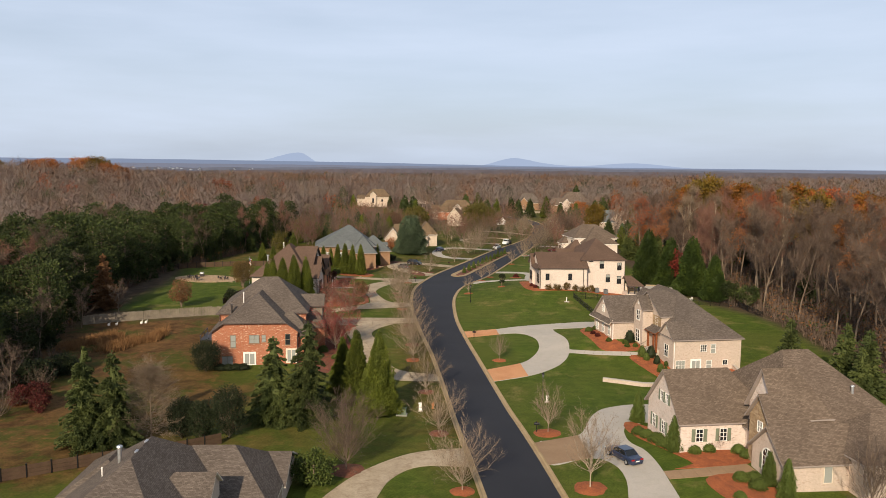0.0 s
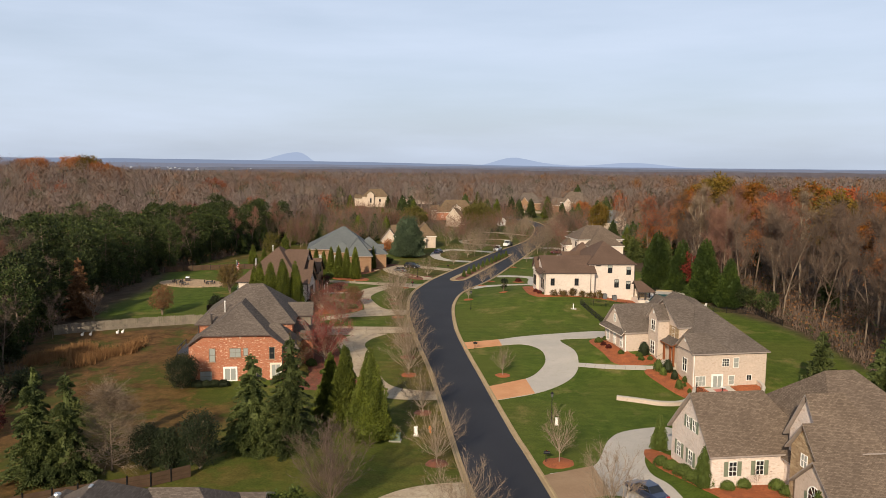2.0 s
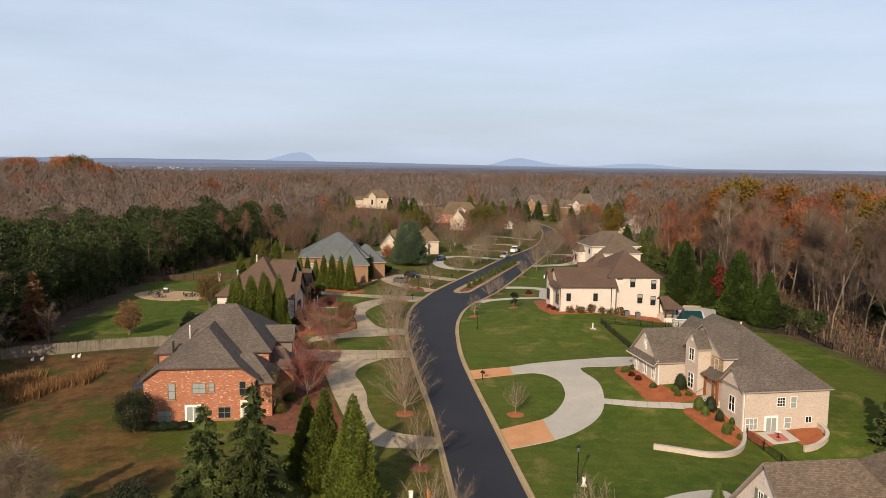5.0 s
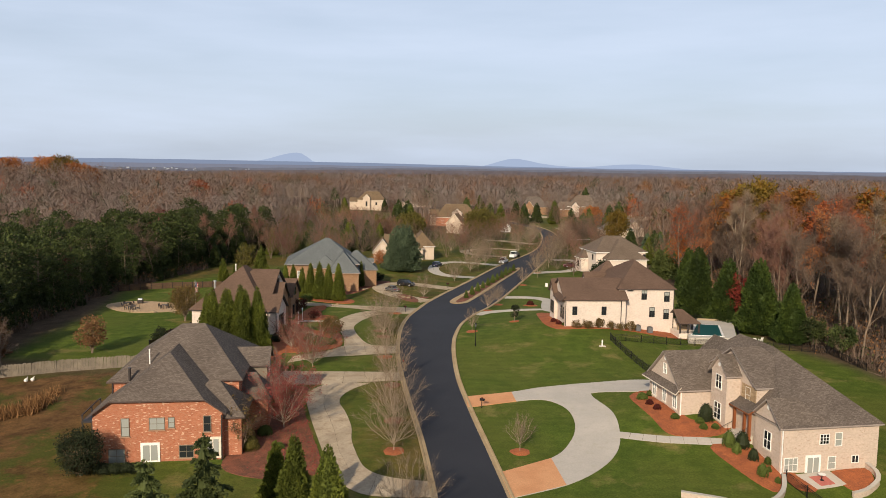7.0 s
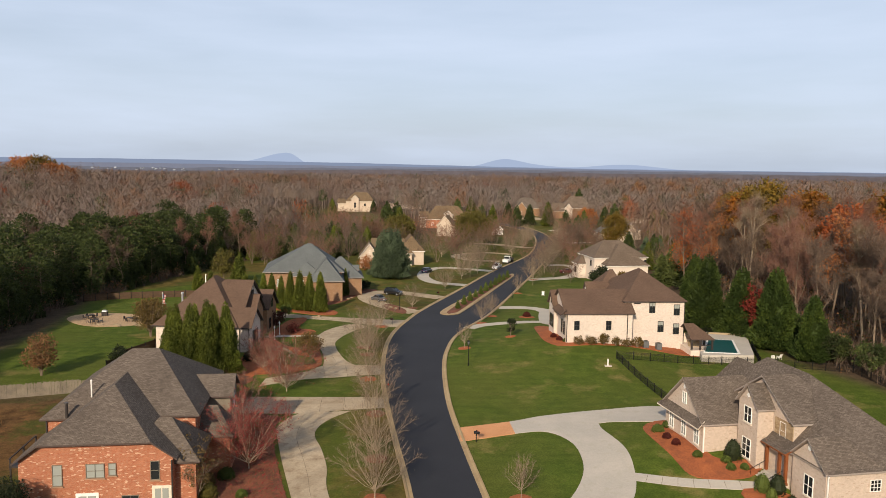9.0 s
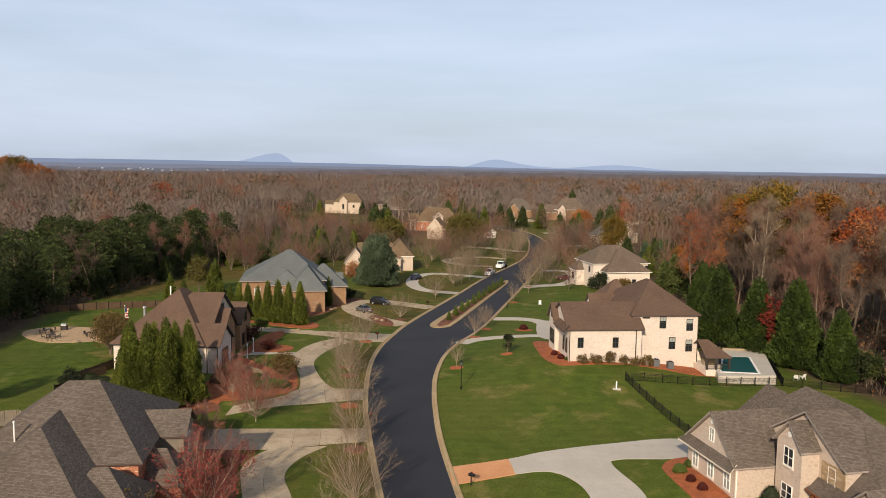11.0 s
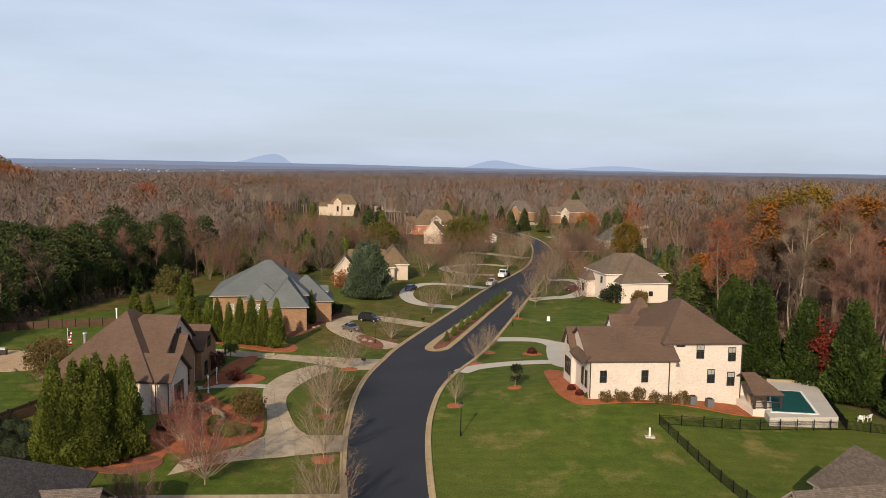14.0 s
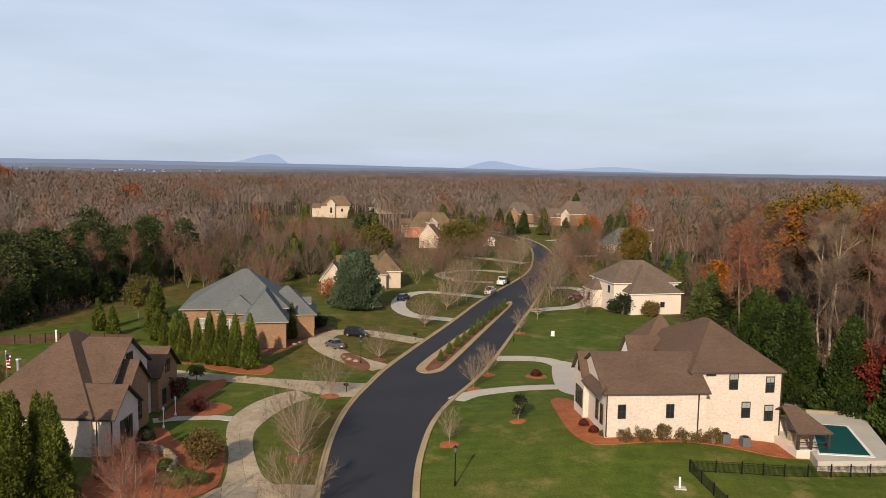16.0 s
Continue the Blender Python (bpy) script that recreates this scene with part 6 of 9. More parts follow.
# bare street trees on the left verge, then on the lawns
VERGE = ((0.2, 80.0, 7.4), (-3.4, 97.6, 7.0), (-6.5, 115.8, 6.8), (-10.2, 133.4, 7.6), (-11.4, 143.4, 7.8), (-13.4, 157.8, 7.4), (-16.4, 172.6, 7.2), (-18.6, 186.6, 6.8), (-19.9, 191.6, 7.6), (-19.2, 210.4, 6.2), (-14.7, 231.8, 5.6), (-8.4, 260.0, 6.4), (-4.4, 280.4, 8.0), (-13.0, 338.0, 8.0), (-2.0, 316.0, 7.5))
for k, (x, y, h) in enumerate(VERGE):
    plant(("verge", k % 4), lambda: vase(81 + k, 7.2, 4.3, mains=26, fork=0.10, subs=480, fine=2300, thick=0.56), x, y, "bare young street tree with fine pale upright twigs", "bare tree", h / 7.2, group="bare street trees", name="bare_tree")
    if y < 240:
        mulch_ring(x, y, 1.4, "dark_mulch" if k % 3 else "mulch")
for k, (x, y, h) in enumerate(((10.7, 98.6, 6.0), (13.9, 81.6, 8.2), (4.9, 134.4, 4.6), (-2.0, 190.6, 4.4), (1.0, 214.6, 5.0), (3.4, 223.4, 5.2), (10.7, 256.1, 5.0), (16.5, 282.3, 6.5))):
    plant(("young", k % 3), lambda: vase(95 + k, 5.4, 2.5, mains=18, fork=0.2, subs=260, fine=1300, thick=0.62), x, y, "small bare pale-twigged tree in a pine straw ring", "bare tree", h / 5.4, group="bare lawn trees", name="bare_tree")
    mulch_ring(x, y, 1.9 if k < 2 else 1.25)
plant(("crape", 0), lambda: vase(101, 8.6, 4.3, "bark", "twig", 28, 0.10, 700, 5200, thick=0.58), -13.1, 84.6, "wide vase-shaped bare tree with reddish-brown twigs", "bare tree", name="bare_tree")
mulch_ring(-13.1, 84.6, 2.2, "dark_mulch")
plant(("bigbare", 0), lambda: vase(102, 9.6, 5.4, "bark", "pale_twig", 110, 0.1, 1700, 8000, leader=True), -39.2, 92.6, "broad bare tree with drooping brown twigs", "bare tree", name="bare_tree")
plant(("crape2", 0), lambda: vase(103, 8.6, 3.2, "bark", "twig", 14, 0.1, 320, 2400), 41.0, 77.0, "bare multi-stemmed tree beside a brick wall", "bare tree", name="bare_tree")
# dull red crape myrtles and maples in the mulch across the road
for k, (x, y, h, n) in enumerate(((-25.2, 139.6, 8.8, 2), (-27.4, 165.6, 8.2, 1), (-31.6, 157.6, 5.0, 0), (-33.4, 175.4, 6.0, 1))):
    plant(("rosy", n), lambda: vase(111 + n, 7.4, 4.9, "pale_bark", "rosy_twig", 30, 0.08, 700, 4200, "pink_leaf", (200, 1500, 4200)[n], 0.14, thick=0.6), x, y, ("bare multi-stemmed tree with brown twigs", "spreading tree with rosy twigs and few dull red leaves", "spreading tree with dark red leaves and pale limbs")[n], "crape myrtle", h / 7.4, group="reddish garden trees", name="crape_myrtle")
plant(("gold", 0), lambda: bare(119, 5.2, 2.4, "bark", "twig", "tawny", 1500, 4, 0.2, 1600, 0.2, 0.9), -28.4, 131.4, "slender multi-stemmed tree with thin tawny leaves", "small tree", name="small_tree")
plant(("rustshrub", 0), lambda: leafy(121, 4.4, 2.1, "tawny", 3400, 0.26, 0.2, trunks=3), -27.6, 182.4, "rounded olive-brown tree in a mulch bed", "small tree", name="small_tree")
plant(("redshrub", 0), lambda: leafy(122, 2.0, 1.5, "dark_red_leaf", 1500, 0.2, 0.05), -35.0, 202.2, "rounded dark red shrub in a mulch bed", "shrub")
plant(("topiary", 0), lambda: leafy(123, 2.8, 1.4, "box", 1600, 0.2, 0.4), -40.0, 215.4, "clipped rounded green tree beside the drive", "small tree", name="small_tree")
plant(("redjap", 0), lambda: leafy(124, 3.6, 1.8, "dark_red_leaf", 1300, 0.24, 0.2), -39.2, 205.5, "dark red small maple beside a porch", "small tree", name="small_tree")
for k, (x, y) in enumerate(((-27.2, 179.6), (-28.6, 180.2), (-30.0, 180.8), (-29.0, 178.6), (-30.6, 179.2), (-37.2, 190.4), (-37.4, 186.0), (-36.4, 184.0), (-37.2, 180.2), (-31.8, 182.4))):
    shrub(x, y, 1.1 + 0.6 * (4 < k < 9), 1.1, "holly" if 4 < k < 9 else "box", "low green shrub in a mulch bed", k)
# lawn behind: tawny trees, small evergreens
for x, y, h, mat, lab in ((-66.4, 170.0, 6.6, "brown_leaf", "rounded tawny-brown leafy tree on the lawn"), (-60.5, 196.0, 7.6, "tawny", "tall tawny-olive leafy tree by the patio"), (-62.0, 199.5, 6.6, "tawny", "tawny-olive leafy tree by the patio")):
    plant(("tawny", mat, h), lambda: leafy(int(131 + h * 7), h, h * 0.4, mat, 2600, 0.3, 0.12, trunks=3), x, y, lab, "leafy tree", name="leafy_tree")
plant(("dk", 0), lambda: leafy(135, 3.4, 1.6, "holly", 1800, 0.26, 0.0), -57.0, 176.0, "small dark green evergreen on the lawn", "evergreen", name="evergreen_shrub")
for k, (x, y, h) in enumerate(((-63.4, 258.9, 9.0), (-60.0, 248.7, 6.6), (-71.3, 250.2, 6.2), (-66.5, 246, 5.4), (-57, 243, 5.8))):
    plant(("lawnarb", k % 2), lambda: cypress(141 + k, 7.0, 1.6, "cypress", 1800, 0.45), x, y, "conical green evergreen on the back lawn", "evergreen", h / 7, name="evergreen_tree")
plant(("yelgreen", 0), lambda: leafy(145, 9.0, 3.4, "willow", 2600, 0.4, 0.25), -68.5, 262.0, "rounded yellow-green tree on the back lawn", "leafy tree", name="leafy_tree")
# reddish, brown and green shrubs by the houses on the right
for k, (x, y) in enumerate(((17.6, 188.4), (19.8, 188.9), (22.0, 189.3), (24.2, 189.6), (26.1, 189.9), (28.0, 190.4))):
    plant(("loose", k % 3), lambda: leafy(129 + k, 1.7, 1.0, "tawny", 900, 0.17, 0.0, trunks=3), x, y, "loose olive-brown shrub below a cream wall", "shrub", 0.9 + 0.1 * (k % 3), group="shrubs below the wall")
for x, y, mat, s in ((13.8, 193.5, "dark_red_leaf", 0.6), (14.6, 191.2, "dark_red_leaf", 0.6), (15.6, 190.2, "box", 0.55), (10.9, 222.7, "dark_red_leaf", 0.9)):
    shrub(x, y, s * 1.2, s, mat, "small reddish shrub in mulch" if mat == "dark_red_leaf" else "small rounded shrub in mulch")
plant(("darkyoung", 0), lambda: leafy(127, 3.4, 1.1, "holly", 900, 0.24, 0.2), 6.3, 196.6, "slim dark green young tree in a mulch ring", "small tree", name="small_tree")
mulch_ring(6.3, 196.6, 1.1)
mulch_ring(10.9, 222.7, 1.8)
for k, (x, y, s, mat) in enumerate(((22.5, 150.5, 0.8, "box"), (23.0, 148.1, 0.55, "dark_red_leaf"), (23.6, 146.1, 0.55, "dark_red_leaf"), (25.2, 142.9, 0.6, "box"), (28.0, 141.6, 0.6, "box"), (28.1, 140.2, 0.55, "box"), (29.6, 140.3, 0.5, "box"), (24.0, 152.0, 0.7, "box"))):
    shrub(x, y, s * 1.2, s * 0.95, mat, "dark red shrub in a mulch bed" if mat == "dark_red_leaf" else "rounded green shrub in a mulch bed", k)
for k, (x, y, h, mat) in enumerate(((30.0, 136.1, 1.9, "box"), (31.5, 135.9, 2.1, "holly"), (30.5, 134.7, 1.3, "box"), (32.0, 133.3, 1.4, "holly"), (31.9, 129.9, 1.5, "box"), (28.9, 142.2, 2.3, "holly"), (33.4, 132.6, 0.9, "box"), (33.0, 131.0, 0.6, "box"), (33.2, 128.8, 0.7, "box"))):
    shrub(x, y, h, h * 0.42, mat, "upright loose green shrub in a mulch bed", k)
for k, (x, y, s) in enumerate(((22.0, 97.4, 0.9), (23.6, 94.2, 1.1), (24.2, 92.6, 1.0), (22.8, 96.0, 0.9), (27.2, 90.5, 0.8), (29.0, 91.0, 0.8), (32.4, 90.8, 0.9), (33.0, 89.5, 0.9), (30.4, 83.6, 0.9), (31.6, 81.8, 1.0), (31.9, 83.9, 0.8), (29.0, 79.4, 0.7))):
    shrub(x, y, s * 1.15, s, "box", "rounded clipped green shrub in a mulch bed", k)
for x, y, h in ((22.9, 102.6, 4.2), (24.9, 91.0, 4.2), (33.0, 82.6, 3.6), (33.8, 79.6, 4.0)):
    plant(("cone", 0), lambda: cypress(151, 4.4, 1.0, "box", 4500, 0.15), x, y, "clipped conical green evergreen against the house", "evergreen", h / 4.2, name="evergreen_shrub")
plant(("redweep", 0), lambda: vase(153, 2.0, 1.8, "bark", "rosy_twig", 9, 0.1, 80, 500), 30.6, 91.6, "low bare reddish weeping maple in mulch", "small tree", name="small_tree")
# evergreens along the wood's edge on the right
for k, (x, y, h, r, kind) in enumerate(((46.6, 214.0, 15.0, 4.2, "c"), (50.6, 205.6, 14.2, 3.8, "c"), (54.4, 198.6, 15.4, 4.6, "c"), (57.6, 190.0, 11.2, 3.6, "c"), (49.2, 224.0, 12.0, 4.0, "c"), (52.8, 203.0, 12.0, 3.2, "r"), (50.4, 232.0, 12.5, 4.2, "c"), (52.0, 243.0, 12.0, 4.0, "c"), (60.6, 187.2, 6.4, 2.0, "t"), (62.6, 180.6, 5.0, 2.4, "t"))):
    if kind == "c":
        plant(("edge", k % 4), lambda: cypress(161 + k, 14.0, 3.9, "edge_green", 13000, 0.44), x, y, "broad green conical evergreen at the wood's edge", "evergreen tree", h / 14, group="evergreens at the wood's edge", name="evergreen_tree")
    elif kind == "r":
        plant(("edgered", 0), lambda: leafy(165, 12, 3.0, "red_leaf", 4200, 0.4, 0.2), x, y, "crimson-leaved tree between evergreens", "red tree", name="red_tree")
    else:
        plant(("edgetawny", 0), lambda: leafy(166, 6, 2.2, "pine", 2600, 0.34, 0.1), x, y, "dull green small tree at the wood's edge", "small tree", name="small_tree")
for k, (x, y, h) in enumerate(((52.0, 127.5, 10.0), (58.0, 121.5, 11.0), (60.0, 118.3, 10.5), (56.0, 112.0, 9.5), (64.0, 110.0, 11.0))):
    plant(("edgespr", k % 2), lambda: spruce(171 + k, 10.5, 3.1, "spruce", 1.8, 0.25, 0.55), x, y, "green conifer with layered boughs at the lawn's edge", "conifer tree", h / 10.5, name="conifer_tree")

for x, y, h in ((35.8, 279.4, 1.5), (33.8, 281.6, 0.9), (-32.6, 250.8, 0.8), (-31.4, 253.2, 0.8), (-30.2, 255.6, 0.8), (-29.2, 257.6, 0.75)):
    plant(("dk", 0), None, x, y, "dense dark green evergreen shrub beside a house", "evergreen", h, name="evergreen_shrub")
for k, (x, y, h) in enumerate(((72.0, 379, 15), (77.6, 384, 17), (83.0, 389, 15))):
    plant(("tallarb", k % 2), lambda: cypress(471 + k, 15, 2.8, "cypress", 5000, 0.6), x, y, "tall green columnar evergreen behind a house", "evergreen tree", h / 15, group="tall columnar evergreens", name="evergreen_tree")
for k, (x, y, h, mat) in enumerate(((60.0, 334, 9, "blue_spruce"), (63.5, 329, 9, "blue_spruce"), (52.0, 276.0, 9.5, "spruce"), (55.6, 279.5, 11, "spruce"), (57.6, 268.0, 9, "spruce"), (58.0, 256.0, 10.5, "spruce"))):
    plant(("sidespruce", mat), lambda: spruce(481 + k, 10, 4.0, mat, 1.8, 0.3, 0.6), x, y, "broad layered conifer beside the stucco house" if mat == "spruce" else "blue-green spruce behind the stucco house", "conifer tree", h / 10, name="conifer_tree")

# trees among the farther houses
rng = random.Random(5)
FAR_BARE = ((-20.2, 318, 11), (-13.7, 322, 12), (-5.9, 333, 11), (1.1, 345, 10), (-10, 345, 12), (-1, 318, 9), (7.0, 372, 9), (12, 390, 10), (-30, 330, 11), (-48, 290, 11), (-44, 318, 12), (16.6, 298.7, 9), (21.2, 312.7, 10), (26, 330, 10), (29.8, 345, 10), (32.8, 358.9, 10), (37, 372, 11), (42.9, 385.7, 11), (45, 340, 10), (26.7, 276.2, 8), (22.6, 285.3, 8), (30, 300, 8), (48, 400, 12), (56, 395, 12), (40, 420, 11), (18, 410, 10), (8, 415, 10), (-30, 445, 12), (0, 470, 12), (20, 540, 12), (-55, 420, 12), (-60, 380, 12), (-75, 335, 11), (-70, 310, 9), (33, 318, 9), (-26, 300, 7))
for k, (x, y, h) in enumerate(FAR_BARE):
    plant(("mid", k % 5), lambda: bare(181 + k, 10.5, 5.4, "bark", ("twig", "rosy_twig", "pale_twig")[k % 3], "brown_leaf", 260, 4, 0.2, 3200, 0.3, 0.7, 0.8) if k % 5 in (1, 3) else vase(181 + k, 10.5, 5.9, "bark", ("twig", "rosy_twig", "twig")[k % 3], 18, 0.12, 340, 2100, thick=0.62), x, y, "bare garden tree with a haze of brown twigs", "bare tree", h / 10.5, group="bare garden trees", name="bare_tree")
more = random.Random(17)
for k in range(210):
    x, y = more.uniform(-66, 84), more.uniform(292, 625)
    rx = float(np.interp(y, (319, 391, 433, 472, 510), (17, 29, 31, 27, 16)))
    if abs(x - rx) < 9 or (y > 500 and -30 < x < 20) or (x < -30 and y > 395) or any(abs(x - hx - 8) < 15 and -9 < y - hy < 18 for hx, hy in ((30, 292), (-38, 305), (-22, 310), (-20, 476), (38, 595), (64, 580), (95, 545), (66, 420), (12, 438), (-16, 428))):
        continue
    plant(("mid", k % 5), None, x, y, "bare garden tree with a haze of brown twigs", "bare tree", more.uniform(0.5, 1.15), group="bare garden trees", name="bare_tree")
for k in range(26):
    y = 268 + 11.5 * (k // 2) + 3 * (k % 3)
    edge = RR[int(np.argmin(np.abs(RR[:, 1] - y)))] if k % 2 else RL[int(np.argmin(np.abs(RL[:, 1] - y)))]
    x = float(edge[0]) + (3.6 if k % 2 else -3.8)
    if any(abs(y - q) < 3.5 for q in ((268, 281, 302, 330, 352, 378, 320) if k % 2 == 0 else (281, 318, 408))):
        continue
    plant(("roadside", k % 3), lambda: vase(241 + k, 9.0, 4.9, "pale_bark", "pale_twig", 22, 0.16, 340, 2000, thick=0.6), x, y, "bare roadside tree with pale fine branches", "bare tree", more.uniform(0.8, 1.15), group="bare roadside trees", name="bare_tree")
for k in range(130):
    x, y = more.uniform(-92, -40), more.uniform(296, 470)
    if any(abs(x - hx - 8) < 14 and -9 < y - hy < 18 for hx, hy in ((-38, 305), (-22, 310))) or (y > 400 and x > -62 and k % 2):
        continue
    if k % 3 == 0:
        plant(("hedgegreen", k % 2), lambda: cypress(251 + k, 10.0, 2.3, "cypress", 2600, 0.5), x, y, "conical green evergreen in a farther garden", "evergreen tree", more.uniform(0.55, 1.05), group="garden evergreens", name="evergreen_tree")
    else:
        plant(("mid", k % 5), None, x, y, "bare garden tree with a haze of brown twigs", "bare tree", more.uniform(0.6, 1.25), group="bare garden trees", name="bare_tree")
FAR_GREEN = ((-62, 345, 9), (-57.5, 352, 10), (-66, 334, 8), (-52, 345, 9), (-48, 356, 10), (-70, 352, 10), (-76, 346, 9), (-82, 360, 10), (-66, 372, 11), (-58, 375, 9), (-40, 395, 17), (-36, 402, 16), (-34, 393, 14), (64, 450, 14), (68, 446, 15), (72, 452, 14), (60, 322, 11), (64, 330, 10), (56, 312, 9), (56, 345, 10), (-12, 520, 14), (-4, 530, 15), (70, 600, 18), (-50, 330, 8), (-74, 366, 9), (18, 520, 12), (-60, 306, 7), (-57, 312, 8), (-64, 318, 8), (-52, 322, 9), (-56, 330, 9), (-46, 338, 8), (-70, 326, 8), (-42, 350, 9), (-58, 362, 10), (-50, 372, 9), (-45, 384, 10), (-78, 330, 8), (48, 430, 11), (52, 438, 12), (44, 446, 12), (2, 470, 13), (8, 478, 12), (22, 492, 12), (-2, 452, 11), (40, 500, 13), (30, 505, 12), (95, 560, 16), (-95, 560, 10), (-72, 590, 9))
for k, (x, y, h) in enumerate(FAR_GREEN):
    plant(("fargreen", k % 3), lambda: cypress(201 + k, 10.0, 2.7, ("cypress", "pine", "spruce")[k % 3], 1500, 0.7), x, y, "dark green evergreen among the farther gardens", "evergreen tree", h / 10, group="garden evergreens", name="evergreen_tree")
for k, (x, y, h, r, mat) in enumerate(((-1.5, 388, 15, 8.2, "willow"), (-33, 380, 13, 6.2, "willow"), (-44, 372, 10, 4.0, "tawny"), (41.6, 277.6, 3.4, 2.0, "tawny"), (58, 470, 12, 5, "rust_leaf"), (64, 302, 10, 3.6, "orange_leaf"), (-30, 312, 5, 3, "rust_leaf"), (-34, 296, 4.6, 3.6, "rust_leaf"))):
    plant(("farleaf", k), lambda: leafy(221 + k, h, r, mat, 11000 if h > 9 else 2600, 0.72 if h > 9 else 0.34, 0.1), x, y, {"willow": "broad olive-green leafy tree", "tawny": "tawny leafy tree beside a house", "rust_leaf": "rust-brown leafy garden tree", "orange_leaf": "orange-leaved tree at the wood's edge"}[mat], "leafy tree", name="leafy_tree")

# ---------- the near woods ----------
WOOD = {}


def wood_tree(kind, x, y, h):
    v = rng.randrange(3)
    key = ("wood", kind, v)
    makers = {
        "bare": lambda: bare(301 + v, 24, 7.4, "bark", ("twig", "rosy_twig", "twig")[v], "brown_leaf", 260, 1, 0.24, 6800, 0.30, 0.85, 0.8),
        "pale": lambda: bare(311 + v, 26, 5.0, "pale_bark", "pale_twig", "brown_leaf", 60, 1, 0.35, 5200, 0.4, 1.2, 0.9),
        "rust": lambda: bare(321 + v, 22, 5.6, "bark", "twig", "rust_leaf", 2200, 1, 0.3, 3000, 0.38, 0.7),
        "orange": lambda: leafy(331 + v, 27, 6.4, ("orange_leaf", "olive_leaf", "scarlet_leaf")[v], 6400, 0.70, 0.45),
        "red": lambda: bare(341 + v, 16, 4.6, "bark", "rosy_twig", "dark_red_leaf", 2600, 1, 0.3, 2200, 0.36, 0.7),
        "pine": lambda: pine(351 + v, 21, 5.0, "pine", 54, 0.08, 0.70),
        "young": lambda: spruce(361 + v, 12, 3.2, "pine", 1.8, 0.1, 0.65),
    }
    base = {"bare": 24, "pale": 26, "rust": 22, "orange": 27, "red": 16, "pine": 21, "young": 12}[kind]
    labels = {"bare": "tall bare woodland tree with grey-brown twigs", "pale": "tall bare woodland tree with a pale trunk", "rust": "woodland tree with clinging rust-brown leaves",
              "orange": "tall woodland tree with orange-brown autumn leaves in its top", "red": "woodland tree with dark red leaves", "pine": "tall dark green pine at the wood's edge", "young": "young dark green pine under the wood's edge"}
    plant(key, makers[kind], x, y, labels[kind], "tree", h / base, group="woodland trees", name="pine_tree" if kind in ("pine", "young") else "woodland_tree", sink=0.1)


def edge_right(y):
    return float(np.interp(y, (100, 139, 158, 173, 182, 200, 240, 262, 300, 340), (66, 67, 67, 65, 62, 60, 58, 60, 64, 72)))


def edge_left(y):
    return float(np.interp(y, (95, 108, 120, 134, 150, 173, 200, 228, 245, 262, 280, 300, 340), (-68, -70, -73, -79, -83, -88, -92, -95, -92, -89, -86, -82, -78)))


y = 112.0
while y < 335:
    for row in range(6):
        x = edge_right(y) + 3 + row * 8.5 + rng.uniform(-2.5, 2.5)
        yy = y + rng.uniform(-3, 3)
        q = rng.random()
        kind = "bare" if q < 0.86 else "pale" if q < 0.885 else "rust" if q < 0.965 else "young"
        if row > 2 and yy < 265 and q > 0.66:
            kind = "orange"
        if row == 2 and yy > 215 and q > 0.8:
            kind = "orange"
        wood_tree(kind, x, yy, {"bare": 24, "pale": 27, "rust": 22, "orange": 27, "young": 10}[kind] * rng.uniform(0.82, 1.12) * (0.86 if row == 0 else 1))
    y += 9.2
y = 100.0
while y < 330:
    for row in range(6):
        x = edge_left(y) - 2 - row * 8.5 + rng.uniform(-2.5, 2.5)
        yy = y + rng.uniform(-3, 3)
        q = rng.random()
        if 165 < y < 300:
            kind = "pine" if q < 0.70 else "bare" if q < 0.94 else "red"
        else:
            kind = "bare" if q < 0.22 else "pine" if q < 0.97 else "rust"
        wood_tree(kind, x, yy, {"bare": 17, "pine": 16.8, "rust": 17, "red": 13}[kind] * rng.uniform(0.62, 1.18) * (0.85 if row == 0 else 1))
    y += 6.6

# young evergreens and dark thickets low along the edge of the left wood
y = 104.0
while y < 322:
    for row in range(2):
        x = edge_left(y) - 0.5 - row * 4.5 + rng.uniform(-1.5, 1.5)
        if row or rng.random() < 0.6:
            plant(("lowpine", int(y) % 3), lambda: spruce(371 + int(y) % 3, 8, 3.2, "pine", 0.8, 0.2, 0.75), x, y + rng.uniform(-1.5, 1.5), "young dark green pine low under the wood's edge", "tree", rng.uniform(0.45, 1.0), group="woodland trees", name="pine_tree", sink=0.1)
    y += 4.6

# single trees that stand out of the woods
for k, (x, y, h, v) in enumerate(((77, 268, 29, 1), (84, 262, 28, 0), (71, 272, 27, 0), (90, 272, 27, 1), (94, 238, 29, 0), (101, 232, 27, 2), (112, 236, 28, 0), (104, 214, 28, 0), (98, 203, 25, 2), (122, 232, 28, 1), (84, 236, 25, 2), (92, 192, 24, 0), (46, 318, 18, 1))):
    plant(("wood", "orange", v), lambda: leafy(331 + v, 27, 6.4, ("orange_leaf", "olive_leaf", "scarlet_leaf")[v], 6400, 0.70, 0.45), x, y, "tall woodland tree with orange-brown autumn leaves in its top", "tree", h / 27, group="woodland trees", name="woodland_tree")
